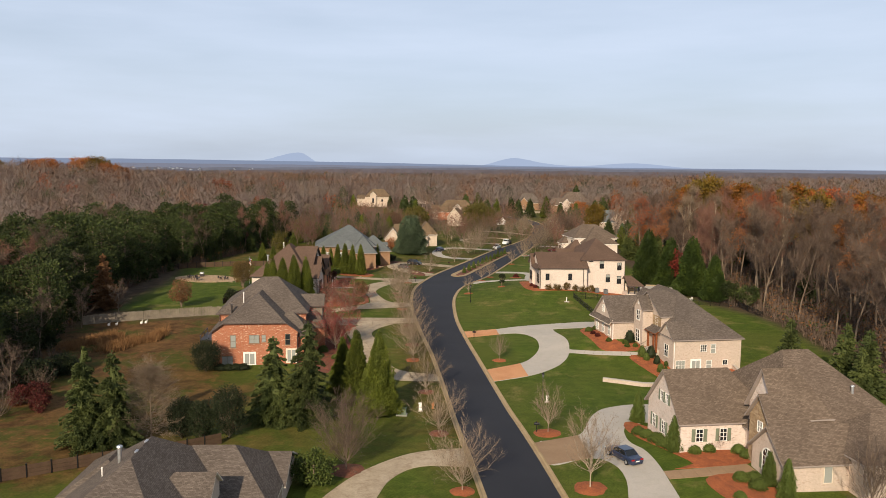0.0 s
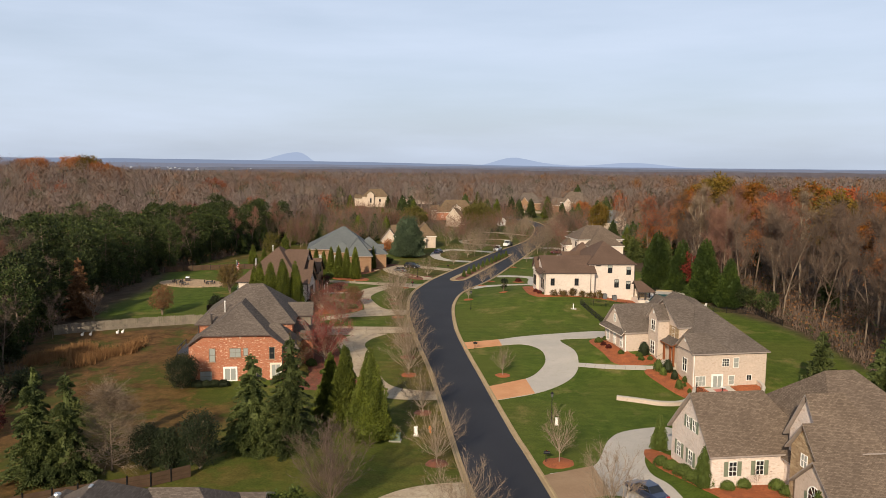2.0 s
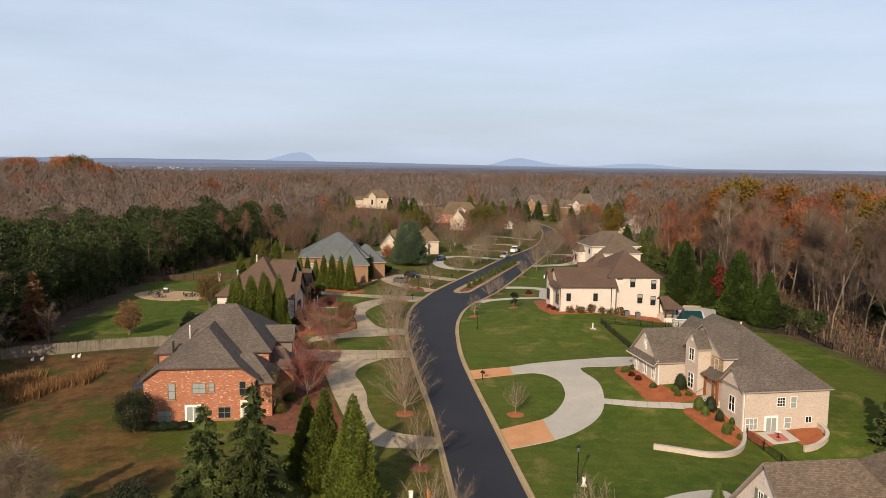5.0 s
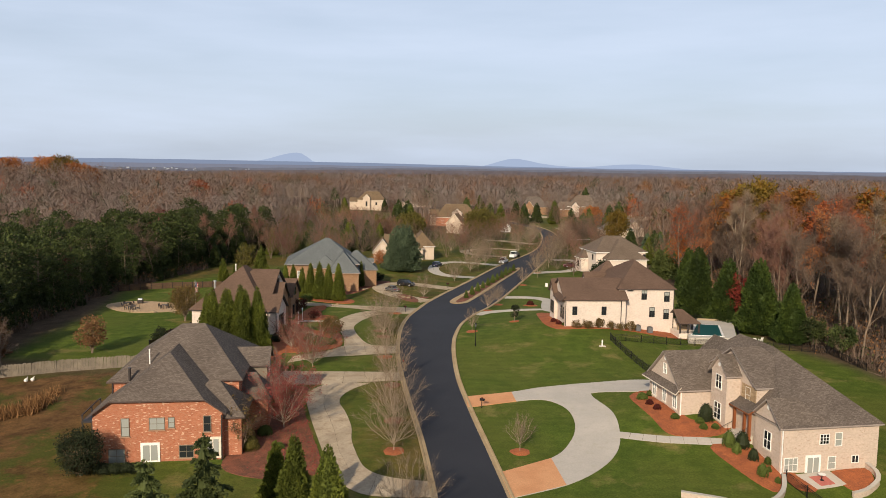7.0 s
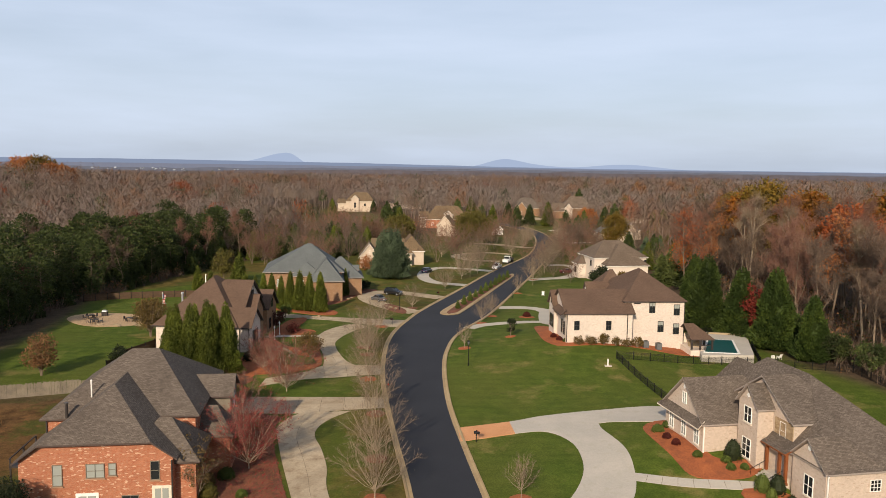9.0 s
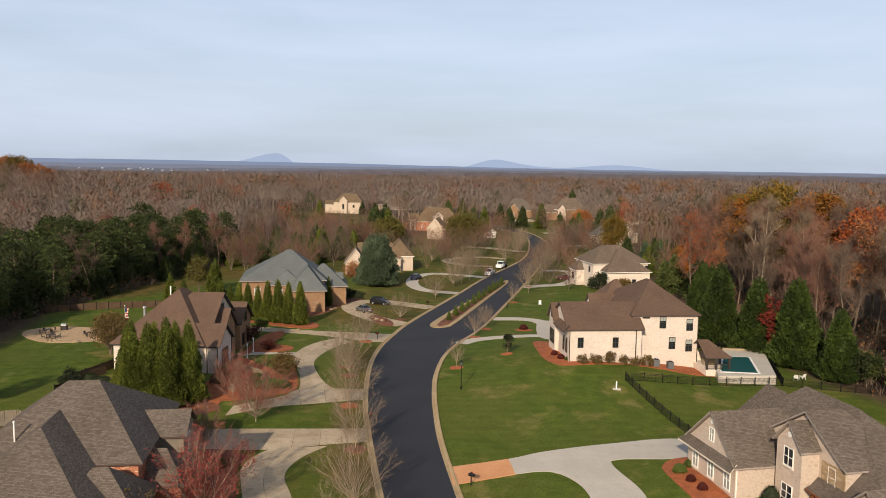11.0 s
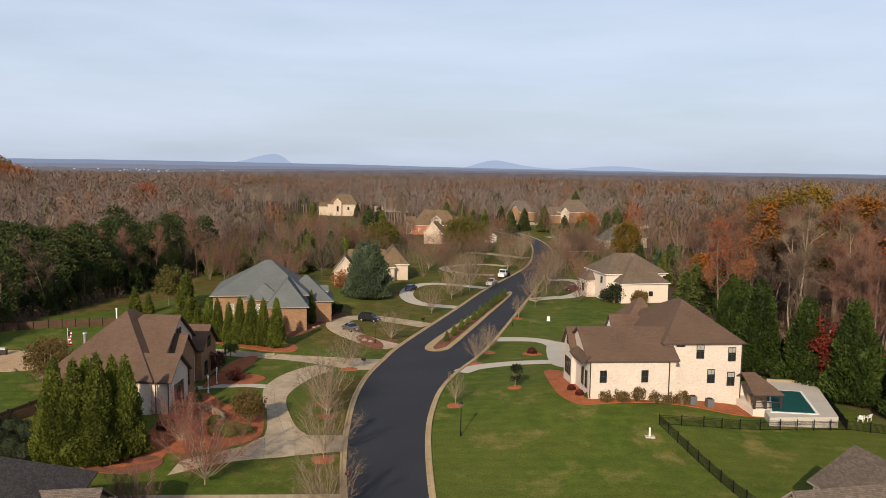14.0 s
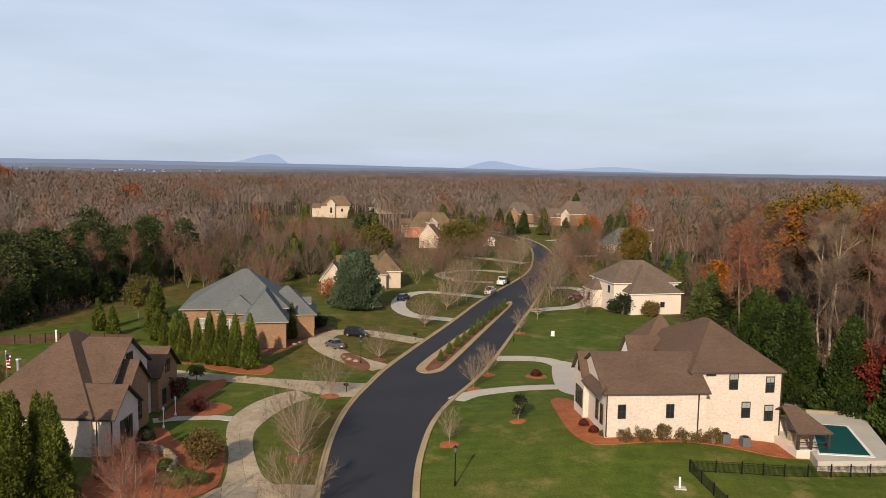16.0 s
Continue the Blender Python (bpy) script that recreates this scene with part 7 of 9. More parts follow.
for x, y, h in ((52, 250, 22), (57.5, 256, 23)):
    plant(("sparsered", 0), lambda: bare(335, 24, 5.6, "bark", "twig", "scarlet_leaf", 1500, 1, 0.3, 4200, 0.36, 0.8), x, y, "tall woodland tree with sparse orange-red leaves", "tree", h / 24, group="woodland trees", name="woodland_tree")
for x, y, h in ((64, 240, 27), (73, 204, 25), (66.5, 226, 20)):
    plant(("wood", "pale", 0), lambda: bare(311, 26, 5.0, "pale_bark", "pale_twig", "brown_leaf", 0, 1, 0.35, 3600, 0.4, 0.9, 1.2), x, y, "tall bare woodland tree with a pale trunk", "tree", h / 26, group="woodland trees", name="woodland_tree")
for k, (x, y, h, mat) in enumerate(((-300, 505, 22, "rust_leaf"), (-290, 500, 22, "rust_leaf"), (-265, 500, 24, "rust_leaf"), (-254, 498, 23, "olive_leaf"), (-244, 494, 22, "rust_leaf"), (-236, 490, 20, "rust_leaf"), (-312, 480, 20, "olive_leaf"), (-276, 505, 10, "dark_red_leaf"), (-258, 470, 12, "dark_red_leaf"), (-319, 512, 12, "dark_red_leaf"), (-175, 505, 18, "scarlet_leaf"), (-110.6, 382, 17, "scarlet_leaf"), (-105.7, 352, 12, "dark_red_leaf"), (-99, 348, 11, "dark_red_leaf"), (-94, 356, 10, "dark_red_leaf"), (-160, 470, 17, "scarlet_leaf"))):
    plant(("hill", mat), lambda: leafy(391 + k, 17, 6.6, mat, 5200, 0.8, 0.3), x, y, {"rust_leaf": "rounded rust-brown tree on the wooded hill", "olive_leaf": "rounded olive-brown tree on the wooded hill", "dark_red_leaf": "dark red leafy tree within the woods", "scarlet_leaf": "bright red leafy tree within the woods"}[mat], "tree", h / 17, group="coloured trees in the woods", name="woodland_tree")
for k, (x, y) in enumerate(((-53.7, 173.5), (-51.0, 171.4), (-48.9, 170.4), (-54.6, 177.1), (-52.1, 176.0), (-50.0, 174.0))):
    shrub(x, y, 2.2, 1.7, "holly", "dense dark green hedge shrub beside the cypress clump", k)
for k, (x, y, h, mat) in enumerate(((-27.6, 132.6, 1.6, "willow"), (-28.6, 135.4, 1.3, "tawny"), (-27.0, 137.2, 1.2, "box"), (-29.2, 141.0, 1.1, "holly"), (-28.8, 147.0, 1.0, "box"), (-27.8, 152.0, 1.2, "tawny"), (-24.0, 133.0, 0.8, "box"))):
    shrub(x, y, h, h * 0.8, mat, "loose shrub in the leaf litter beside the brick house", k)
plant(("smallvase", 0), lambda: vase(421, 4.4, 1.9, "bark", "twig", 12, 0.1, 160, 900), -31.3, 156.8, "small bare vase-shaped tree in leaf litter", "bare tree", name="bare_tree")
plant(("baldcyp", 0), lambda: spruce(399, 12.5, 3.4, "brown_leaf", 2.6, 0.15, 0.5), -82.5, 166.5, "conical tree with russet needles before the dark wood", "conifer tree", name="conifer_tree")
for k, (x, y, h) in enumerate(((-79, 150, 8), (-83, 142, 9), (-77, 132, 9), (-74, 121, 8), (-71, 113, 8), (-76, 160, 7), (-66, 106, 7))):
    plant(("edgebare", k % 2), lambda: bare(401 + k, 10, 4.6, "bark", "twig", None, 0, 1, 0.12, 4200, 0.2, 0.45), x, y, "broad bare tree with brown drooping twigs at the wood's edge", "bare tree", h / 10, name="bare_tree")
for k, (x, y) in enumerate(((-60.9, 104.6), (-63.2, 104.0), (-59.0, 101.5))):
    plant(("marshrub", 0), lambda: leafy(411, 3.0, 1.9, "dark_red_leaf", 1500, 0.26, 0.05), x, y, "dark maroon shrub at the edge of the rough grass", "shrub", 1.1 - 0.15 * k)

for k, (x, y) in enumerate(((-66, 96), (-68, 101), (-64, 110), (-67, 114), (-70, 106), (-72, 99), (-66, 120), (-70, 124), (-62.5, 98), (-73, 90), (-69, 85))):
    plant(("thicket", k % 3), lambda: vase(431 + k, 4.2, 2.6, "bark", "twig", 16, 0.06, 300, 1700) if k % 3 else leafy(432, 3.6, 2.6, "holly", 3000, 0.34, 0.0), x, y, "dark tangled shrub at the edge of the rough grass", "shrub", 0.8 + 0.09 * (k % 5))

# undergrowth of both woods
lf = Leafage(66)
R = lf.r
for side in (0, 1):
    n = 2600
    yy = R.uniform(95, 335, n)
    off = np.abs(R.normal(scale=16, size=n)) - 1.0
    xx = np.array([(edge_right(v) + o) if side else (edge_left(v) - o) for v, o in zip(yy, off)])
    for k in range(n):
        m = 9
        hh = R.uniform(1.2, 4.2)
        P = np.array([xx[k], yy[k], gzf(xx[k], yy[k])]) + R.normal(scale=0.7, size=(m, 3)) * np.array([1, 1, 0.1])
        lf.sprays(P, R.normal(scale=0.35, size=(m, 3)) + np.array([0, 0, 1.0]), R.uniform(0.5, 1.2, m) * hh, 0.12, 0, True)
        if R.uniform() < 0.35:
            Q = P + np.array([0, 0, hh * 0.6]) + R.normal(scale=0.6, size=(m, 3))
            lf.sprays(Q, R.normal(size=(m, 3)), 0.5, 0.4, 1 if R.uniform() < 0.7 else 2)
thing("undergrowth", lf.mesh("undergrowth", [M["twig"], M["brown_leaf"], M["pine"]]), "tangled brown undergrowth below the woods' edges", "undergrowth", kind="stuff")

# ---------- the far woods, past counting ----------
lf = Leafage(77)
R = lf.r


def far_tree(x, y, z0, h, r, i, d):
    """One tree of the far woods: a soft domed crown of fine upright twigs on a thin stem."""
    n = 360 if d < 480 else 240 if d < 700 else 115 if d < 1000 else 52 if d < 1350 else 30
    k = 1.0 if d < 480 else 1.2 if d < 700 else 1.65 if d < 1000 else 2.5
    v = unit(R.normal(size=(n, 3)))
    v[:, 2] = np.abs(v[:, 2]) * 1.2 - 0.3
    v = unit(v)
    a = np.arctan2(v[:, 1], v[:, 0])
    lump = 1 + 0.16 * np.sin(3 * a + x) * np.cos(4 * v[:, 2] + y) + R.normal(scale=0.05, size=n)
    P = np.array([x, y, z0 + h * 0.52]) + v * np.array([r, r, h * 0.46]) * (R.uniform(0.72, 1.0, n) * lump)[:, None]
    N = unit(v + np.array([-0.05, -0.15, 0.35]) + R.normal(scale=0.07, size=(n, 3)))
    D = R.normal(scale=0.38, size=(n, 3)) + np.array([0, 0, 1.0])
    D = D - N * (np.einsum("ij,ij->i", D, N) * R.uniform(0.45, 1.0, n))[:, None]
    lf.sprays(P, D, R.uniform(0.9, 2.2, n) * k, R.uniform(0.11, 0.24, n) * k * (1.0 if i in (0, 4, 6, 7) else 1.5), i, True, N, 0.3)
    if d < 850:
        m = 1 + (d < 600) * 4
        a = R.uniform(0, 2 * math.pi, m)
        out = np.stack([np.cos(a), np.sin(a), R.uniform(1.4, 2.6, m)], 1)
        out[0] = (R.normal(scale=0.04), 0, 1)
        base = np.array([[x, y, z0 + h * 0.30]] * m)
        base[0, 2] = z0
        ln = np.where(np.arange(m) == 0, h * 0.9, h * 0.5)
        face = np.tile(unit(np.array([[-0.2, -1.0, 0.2]])), (m, 1))
        lf.sprays(base, out, ln, np.where(np.arange(m) == 0, 0.42, 0.18), 4 if R.uniform() < 0.25 else 7, True, face)


HOUSES = [(-38, 302), (-20, 312), (-20, 476), (-88, 606), (38, 595), (64, 580), (95, 545), (66, 420), (12, 438), (-16, 428), (-24, 705), (-58, 665), (46, 292)]
OPEN = [[(-60, 300), (-84, 305), (-80, 365), (-60, 415), (-45, 500), (-10, 520), (60, 520), (70, 420), (56, 300), (20, 250)], [(-150, 520), (-100, 400), (-35, 400), (-55, 600), (-110, 602), (-160, 590)], [(18, 520), (95, 505), (120, 535), (60, 600), (20, 600)]]
d = 300.0
while d < 1790:
    gap = max(8.0, d * 0.018)
    across = max(7.5, d * 0.0115)
    a = -0.66
    while a < 0.66:
        a += across / d * R.uniform(0.75, 1.25)
        dd = d + R.uniform(-0.5, 0.5) * gap
        x, y = dd * math.sin(a), 40 + dd * math.cos(a)
        pt = (np.array([x]), np.array([y]))
        if any(inside(o, *pt)[0] for o in OPEN) or any(abs(x - hx - 8) < 17 and -12 < y - hy < 22 for hx, hy in HOUSES) or (-128 < x < 108 and y < 340) or (abs(x + 95) < 26 and 560 < y < 622):
            continue
        patch = noise.noise(Vector((x * 0.006, y * 0.006, 3.0)))
        q = R.uniform()
        i = 1 if q < 0.06 + 0.20 * max(0, patch) else 2 if q > 0.975 - 0.03 * max(0, -patch) else 3 if 0.955 < q and x > 80 else 0
        if i == 0 and q > 0.962 and d < 900:
            i = 5
        elif i == 0:
            i = (0, 6, 7)[int(R.uniform() * 3)] if abs(patch) < 0.25 else 6 if patch > 0 else 7
        h = R.uniform(15, 21) + 3.5 * noise.noise(Vector((x * 0.012, y * 0.012, 8.0))) + (3 if i == 3 else 0)
        r = max(across * 0.72, 4.2) * R.uniform(0.8, 1.2)
        far_tree(x, y, gzf(x, y), h, r, i, d)
    d += gap
woods = lf.mesh("far_woods", [M["grey_wood"], M["rust_wood"], M["pine"], M["orange_leaf"], M["pale_twig"], M["scarlet_leaf"], M["brown_wood"], M["ash_wood"]])
thing("far_woods", woods, "wide leafless woods in grey-brown with rust and green patches", "woods", kind="stuff")
print("far woods", len(woods.polygons))


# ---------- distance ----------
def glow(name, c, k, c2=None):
    """Far hills, pale with distance: haze and daylight are put into the colour they emit; c2: patches of wood upon
    them.
    """
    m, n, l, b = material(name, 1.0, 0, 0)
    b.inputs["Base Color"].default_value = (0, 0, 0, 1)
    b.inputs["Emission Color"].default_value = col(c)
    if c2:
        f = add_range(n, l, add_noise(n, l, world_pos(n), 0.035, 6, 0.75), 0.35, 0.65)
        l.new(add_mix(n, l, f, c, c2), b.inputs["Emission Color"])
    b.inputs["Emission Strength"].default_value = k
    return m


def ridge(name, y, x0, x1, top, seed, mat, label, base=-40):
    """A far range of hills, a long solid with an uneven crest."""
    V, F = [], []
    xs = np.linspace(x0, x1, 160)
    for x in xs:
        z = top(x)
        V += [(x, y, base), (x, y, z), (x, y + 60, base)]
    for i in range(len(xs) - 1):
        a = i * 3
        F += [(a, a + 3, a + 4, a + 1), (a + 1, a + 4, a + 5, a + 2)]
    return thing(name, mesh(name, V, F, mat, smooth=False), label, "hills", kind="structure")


def bump_at(x, c, w, h):
    return h * math.exp(-((x - c) / w) ** 2)


def wander(x, s, k):
    return noise.noise(Vector((x * s, k, 2.0)))


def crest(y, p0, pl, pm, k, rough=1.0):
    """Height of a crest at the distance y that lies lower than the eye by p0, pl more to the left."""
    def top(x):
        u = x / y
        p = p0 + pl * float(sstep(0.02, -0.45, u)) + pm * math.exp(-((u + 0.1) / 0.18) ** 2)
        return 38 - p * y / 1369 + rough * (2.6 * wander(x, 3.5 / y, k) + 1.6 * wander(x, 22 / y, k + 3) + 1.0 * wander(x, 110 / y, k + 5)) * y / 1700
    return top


# each farther range emits a paler, bluer colour that stands in for haze
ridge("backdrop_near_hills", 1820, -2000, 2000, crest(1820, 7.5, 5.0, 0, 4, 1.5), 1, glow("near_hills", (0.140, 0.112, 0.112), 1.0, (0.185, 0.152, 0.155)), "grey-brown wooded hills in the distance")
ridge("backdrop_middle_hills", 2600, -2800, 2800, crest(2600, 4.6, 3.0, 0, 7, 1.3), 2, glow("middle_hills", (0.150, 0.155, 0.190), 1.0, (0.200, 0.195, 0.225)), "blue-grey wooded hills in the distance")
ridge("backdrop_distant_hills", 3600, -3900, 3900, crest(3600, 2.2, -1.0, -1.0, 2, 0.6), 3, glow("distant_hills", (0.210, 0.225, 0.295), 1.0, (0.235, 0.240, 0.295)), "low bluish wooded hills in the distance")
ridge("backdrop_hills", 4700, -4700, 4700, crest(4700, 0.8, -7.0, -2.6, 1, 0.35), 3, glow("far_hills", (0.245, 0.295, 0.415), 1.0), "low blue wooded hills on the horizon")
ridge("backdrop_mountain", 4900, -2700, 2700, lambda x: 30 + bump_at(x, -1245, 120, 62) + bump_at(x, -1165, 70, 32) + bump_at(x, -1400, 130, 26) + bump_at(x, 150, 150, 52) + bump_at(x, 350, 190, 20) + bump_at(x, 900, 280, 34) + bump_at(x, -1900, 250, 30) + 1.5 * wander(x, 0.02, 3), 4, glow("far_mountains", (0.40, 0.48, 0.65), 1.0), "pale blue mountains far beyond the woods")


# ---------- a small town far beyond the woods ----------
town = random.Random(12)
M["town_white"] = plain("pale_town_wall", (0.42, 0.44, 0.48), 0.7)
for k in range(26):
    u = town.uniform(-0.44, -0.37) if k < 10 else town.uniform(-0.56, -0.20)
    y = 2594.0
    w, hb = town.uniform(2, 7), town.uniform(0.5, 1.5)
    e = tagged(new("far_building"), "small pale building in a far town beyond the woods", "building", "far town buildings")
    e.matrix_world = pose(u * y, y, 38 - town.uniform(9.0, 12.4) * y / 1369, 0, 0, town.uniform(-8, 8))
    child("wall", Shape().box(-w / 2, w / 2, -2, 8, -1.5, hb).mesh("wall", M["town_white"]), e)
    child("roof", mesh("roof", [(-w / 2 - 0.5, -2.5, hb), (w / 2 + 0.5, -2.5, hb), (w / 2 + 0.5, 8.5, hb), (-w / 2 - 0.5, 8.5, hb), (-w / 2, 3, hb + 1.2), (w / 2, 3, hb + 1.2)], [(0, 1, 5, 4), (2, 3, 4, 5), (3, 0, 4), (1, 2, 5), (3, 2, 1, 0)], M["roof_grey" if k % 2 else "town_white"], uv=True), e)


# ---------- fences ----------
def picket_fence(line, label, h=1.25, bay=2.4):
    """Black metal fence: posts, two rails and thin pickets."""
    e = tagged(new("metal_fence"), label, "fence")
    P = [Vector((x, y, gzf(x, y))) for x, y in line]
    e.location = P[0]
    post = Shape().box(-0.05, 0.05, -0.05, 0.05, -0.2, h + 0.12).box(-0.07, 0.07, -0.07, 0.07, h + 0.12, h + 0.16).mesh("post", M["iron"])
    s = Shape()
    for a, b in zip(P, P[1:]):
        n = max(1, round((b - a).length / bay))
        for k in range(n):
            p, q = a.lerp(b, k / n), a.lerp(b, (k + 1) / n)
            p.z, q.z = gzf(p.x, p.y), gzf(q.x, q.y)
            child("post", post, e, Matrix.Translation(p - P[0]))
            for z in (0.12, h - 0.25, h - 0.05):
                child("rail", Shape().tube([tuple(p - P[0] + Vector((0, 0, z))), tuple(q - P[0] + Vector((0, 0, z)))], [0.025, 0.025], 4).mesh("rail", M["iron"]), e)
            m = int((q - p).length / 0.13)
            for j in range(1, m):
                r = p.lerp(q, j / m) - P[0]
                s.box(r.x - 0.011, r.x + 0.011, r.y - 0.011, r.y + 0.011, r.z + 0.05, r.z + h)
    tagged(child("fence_panel", s.mesh("fence_panel", M["iron"]), e), kind="stuff")
    child("post", post, e, Matrix.Translation(P[-1] - P[0]))


picket_fence([(27.6, 161.5), (23.0, 182.2)], "black metal picket fence across the lawn")
picket_fence([(23.0, 182.2), (28.6, 182.9), (33.2, 183.4), (38.6, 184.6)], "black metal picket fence beside the lawn")
picket_fence([(38.6, 184.6), (47.6, 186.2)], "black metal picket fence along the pool terrace")
picket_fence([(47.6, 186.2), (49.7, 195.5), (52.6, 208.0)], "black metal picket fence along the pool terrace")
picket_fence([(52.6, 208.0), (45.5, 210.4), (42.0, 211.0)], "black metal picket fence behind the pool")
picket_fence([(34.3, 129.3), (36.9, 124.3), (37.6, 122.6)], "short black metal picket fence beside the terrace")
picket_fence([(47.6, 186.2), (55.3, 184.2), (61.3, 183.0), (63.0, 172.0)], "black metal picket fence along the wood's edge")


def board_fence(line, mat, label, h=1.8, w=0.18):
    """Upright boards of uneven height on rails."""
    e = tagged(new("board_fence"), label, "fence")
    rr = random.Random(int(line[0][0] * 10))
    P = [Vector((x, y, gzf(x, y))) for x, y in line]
    e.location = P[0]
    meshes = [Shape().box(-w * 0.47, w * 0.47, -0.015, 0.015, 0, h + dz).box(-w * 0.3, w * 0.3, -0.015, 0.015, h + dz, h + dz + 0.06).mesh("board", M[mat]) for dz in (-0.08, 0.0, 0.05, 0.1)]
    for a, b in zip(P, P[1:]):
        n = int((b - a).length / w)
        ang = math.degrees(math.atan2(b.y - a.y, b.x - a.x))
        for k in range(n):
            p = a.lerp(b, (k + 0.5) / n)
            child("board", rr.choice(meshes), e, pose(p.x - P[0].x, p.y - P[0].y, gzf(p.x, p.y) - P[0].z - 0.05, rr.uniform(-2, 2), rr.uniform(-1, 1), ang))
        for z in (0.4, 1.4):
            s = Shape()
            m = max(2, int((b - a).length / 3))
            pts = [a.lerp(b, j / m) for j in range(m + 1)]
            s.tube([(p.x - P[0].x, p.y - P[0].y + 0.05, gzf(p.x, p.y) - P[0].z + z) for p in pts], [0.05] * (m + 1), 4)
            child("rail", s.mesh("rail", M[mat]), e)


board_fence([(-80.0, 152.4), (-72.5, 156.2), (-66.0, 159.4), (-57.5, 162.6), (-48, 163.4)], "old_wood", "long weathered grey wooden board fence", 1.9, 0.2)


def mesh_fence(line, label, mat="dark_trim", h=1.4):
    e = tagged(new("panel_fence"), label, "fence")
    P = [Vector((x, y, gzf(x, y))) for x, y in line]
    e.location = P[0]
    post = Shape().box(-0.07, 0.07, -0.07, 0.07, -0.2, h + 0.18).mesh("post", M["iron"])
    for a, b in zip(P, P[1:]):
        n = max(1, round((b - a).length / 2.6))
        for k in range(n):
            p, q = a.lerp(b, k / n) - P[0], a.lerp(b, (k + 1) / n) - P[0]
            child("post", post, e, Matrix.Translation(p))
            d = (q - p).normalized()
            s = Shape()
            sx = Vector((-d.y, d.x, 0)) * 0.03
            for z0, z1 in ((0.05, 0.45), (0.48, 0.9), (0.93, h)):
                V = [p - sx, q - sx, q + sx, p + sx]
                base = len(s.V)
                s.V += [(v.x, v.y, v.z + z0) for v in V] + [(v.x, v.y, v.z + z1) for v in V]
                s.F += [tuple(base + i for i in f) for f in ((3, 2, 1, 0), (4, 5, 6, 7), (0, 1, 5, 4), (1, 2, 6, 5), (2, 3, 7, 6), (3, 0, 4, 7))]
                s.I += [0] * 6
            child("panel", s.mesh("panel", M[mat]), e)


M["brown_board"] = mottled("brown_stained_board", (0.085, 0.052, 0.038), (0.11, 0.07, 0.05), 0.8, 8, 0.9, 0.4, 0.2)
mesh_fence([(-56, 74.5), (-49.5, 78.3), (-45.5, 81.2), (-41.2, 84.2), (-33.1, 88.8), (-29.9, 91.6)], "brown stained board fence with dark posts", "brown_board")
mesh_fence([(-58.2, 174.0), (-57.2, 177.4), (-57.0, 181.0), (-55.6, 184.1)], "low curved red-brown board fence beside the house", "brown_board", 1.3)
mesh_fence([(-93, 234.0), (-82.7, 236.8), (-70.7, 240.0), (-60, 240)], "dark brown panel fence behind the patio", "brown_board", 1.6)
mesh_fence([(-58.5, 178.5), (-56.5, 184.5), (-55.5, 190)], "dark brown panel fence beside the house", "brown_board", 1.5)

# ---------- pool ----------
def prism(name, pts, z0, z1, mat):
    """An upright solid on a level outline."""
    n = len(pts)
    V = [(x, y, z0) for x, y in pts] + [(x, y, z1) for x, y in pts]
    F = [tuple(range(n))[::-1], tuple(range(n, 2 * n))] + [(k, (k + 1) % n, (k + 1) % n + n, k + n) for k in range(n)]
    return mesh(name, V, F, M[mat])


deck = thing("pool_terrace", prism("pool_terrace", [(37.8, 186.0), (46.8, 186.9), (50.8, 202.6), (44.2, 203.6), (40.0, 198)], 3.5, 6.9, "concrete"), "pale raised concrete terrace round a covered pool", "terrace", kind="structure")
pl = tagged(new("swimming_pool"), "rectangular swimming pool under a dark green cover", "pool")
pl.location = (42, 192, 6.9)
child("coping", prism("coping", [(-3.3, -3.9), (2.75, -4.45), (4.95, 6.2), (0.3, 6.9)], -0.02, 0.05, "white"), pl)
child("cover", prism("cover", [(-2.9, -3.5), (2.4, -4.0), (4.5, 5.8), (0.6, 6.4)], -0.02, 0.09, "pool"), pl)
thing("terrace_wall", prism("terrace_wall", [(44.0, 203.4), (50.9, 202.4), (51.0, 202.8), (44.1, 203.8)], 4.5, 7.2, "stone"), "low brown stone wall behind the pool", "wall", kind="structure")
drive([(47.4, 219.5), (46.6, 214.5), (45.0, 210.5), (44.0, 207.6)], 1.6, "concrete", "pale curved concrete garden path", 0.05, "garden_path")
area([(44.4, 209.0), (53.4, 208.6), (52.0, 205.2), (44.6, 205.6)], "brown_paver", "brown gravel strip behind the pool", 0.05, "gravel_strip", "path", False)
# brown flagstone patio behind
M["flagstone"] = mottled("tan_flagstone", (0.52, 0.36, 0.25), (0.62, 0.46, 0.34), 0.9, 3, 0.9, 0.8, 0.3, stain=(0.36, 0.23, 0.15))
area([(-83.8, 210.0), (-77.1, 204.6), (-69.9, 205.0), (-66.5, 209.0), (-70.5, 215.7), (-76.0, 217.7), (-82.6, 217.9), (-85.7, 214.8)], "flagstone", "tan flagstone patio beyond the lawn", 0.06, "patio", "patio")
rr = random.Random(9)
stone_mesh = []
for k in range(5):
    bm = bmesh.new()
    bmesh.ops.create_icosphere(bm, subdivisions=1, radius=0.5)
    for v in bm.verts:
        v.co *= rr.uniform(0.75, 1.2)
        v.co.z *= 0.55
    stone_mesh.append(bm_mesh("boulder", bm, M["stone"]))


def boulder(x, y, s, label="rough tan-brown garden boulder"):
    e = thing("boulder", rr.choice(stone_mesh), label, "boulder", "garden boulders")
    e.matrix_world = pose(x, y, gzf(x, y) + 0.12 * s, 0, 0, rr.uniform(0, 360)) @ Matrix.Diagonal((s, s, s, 1))


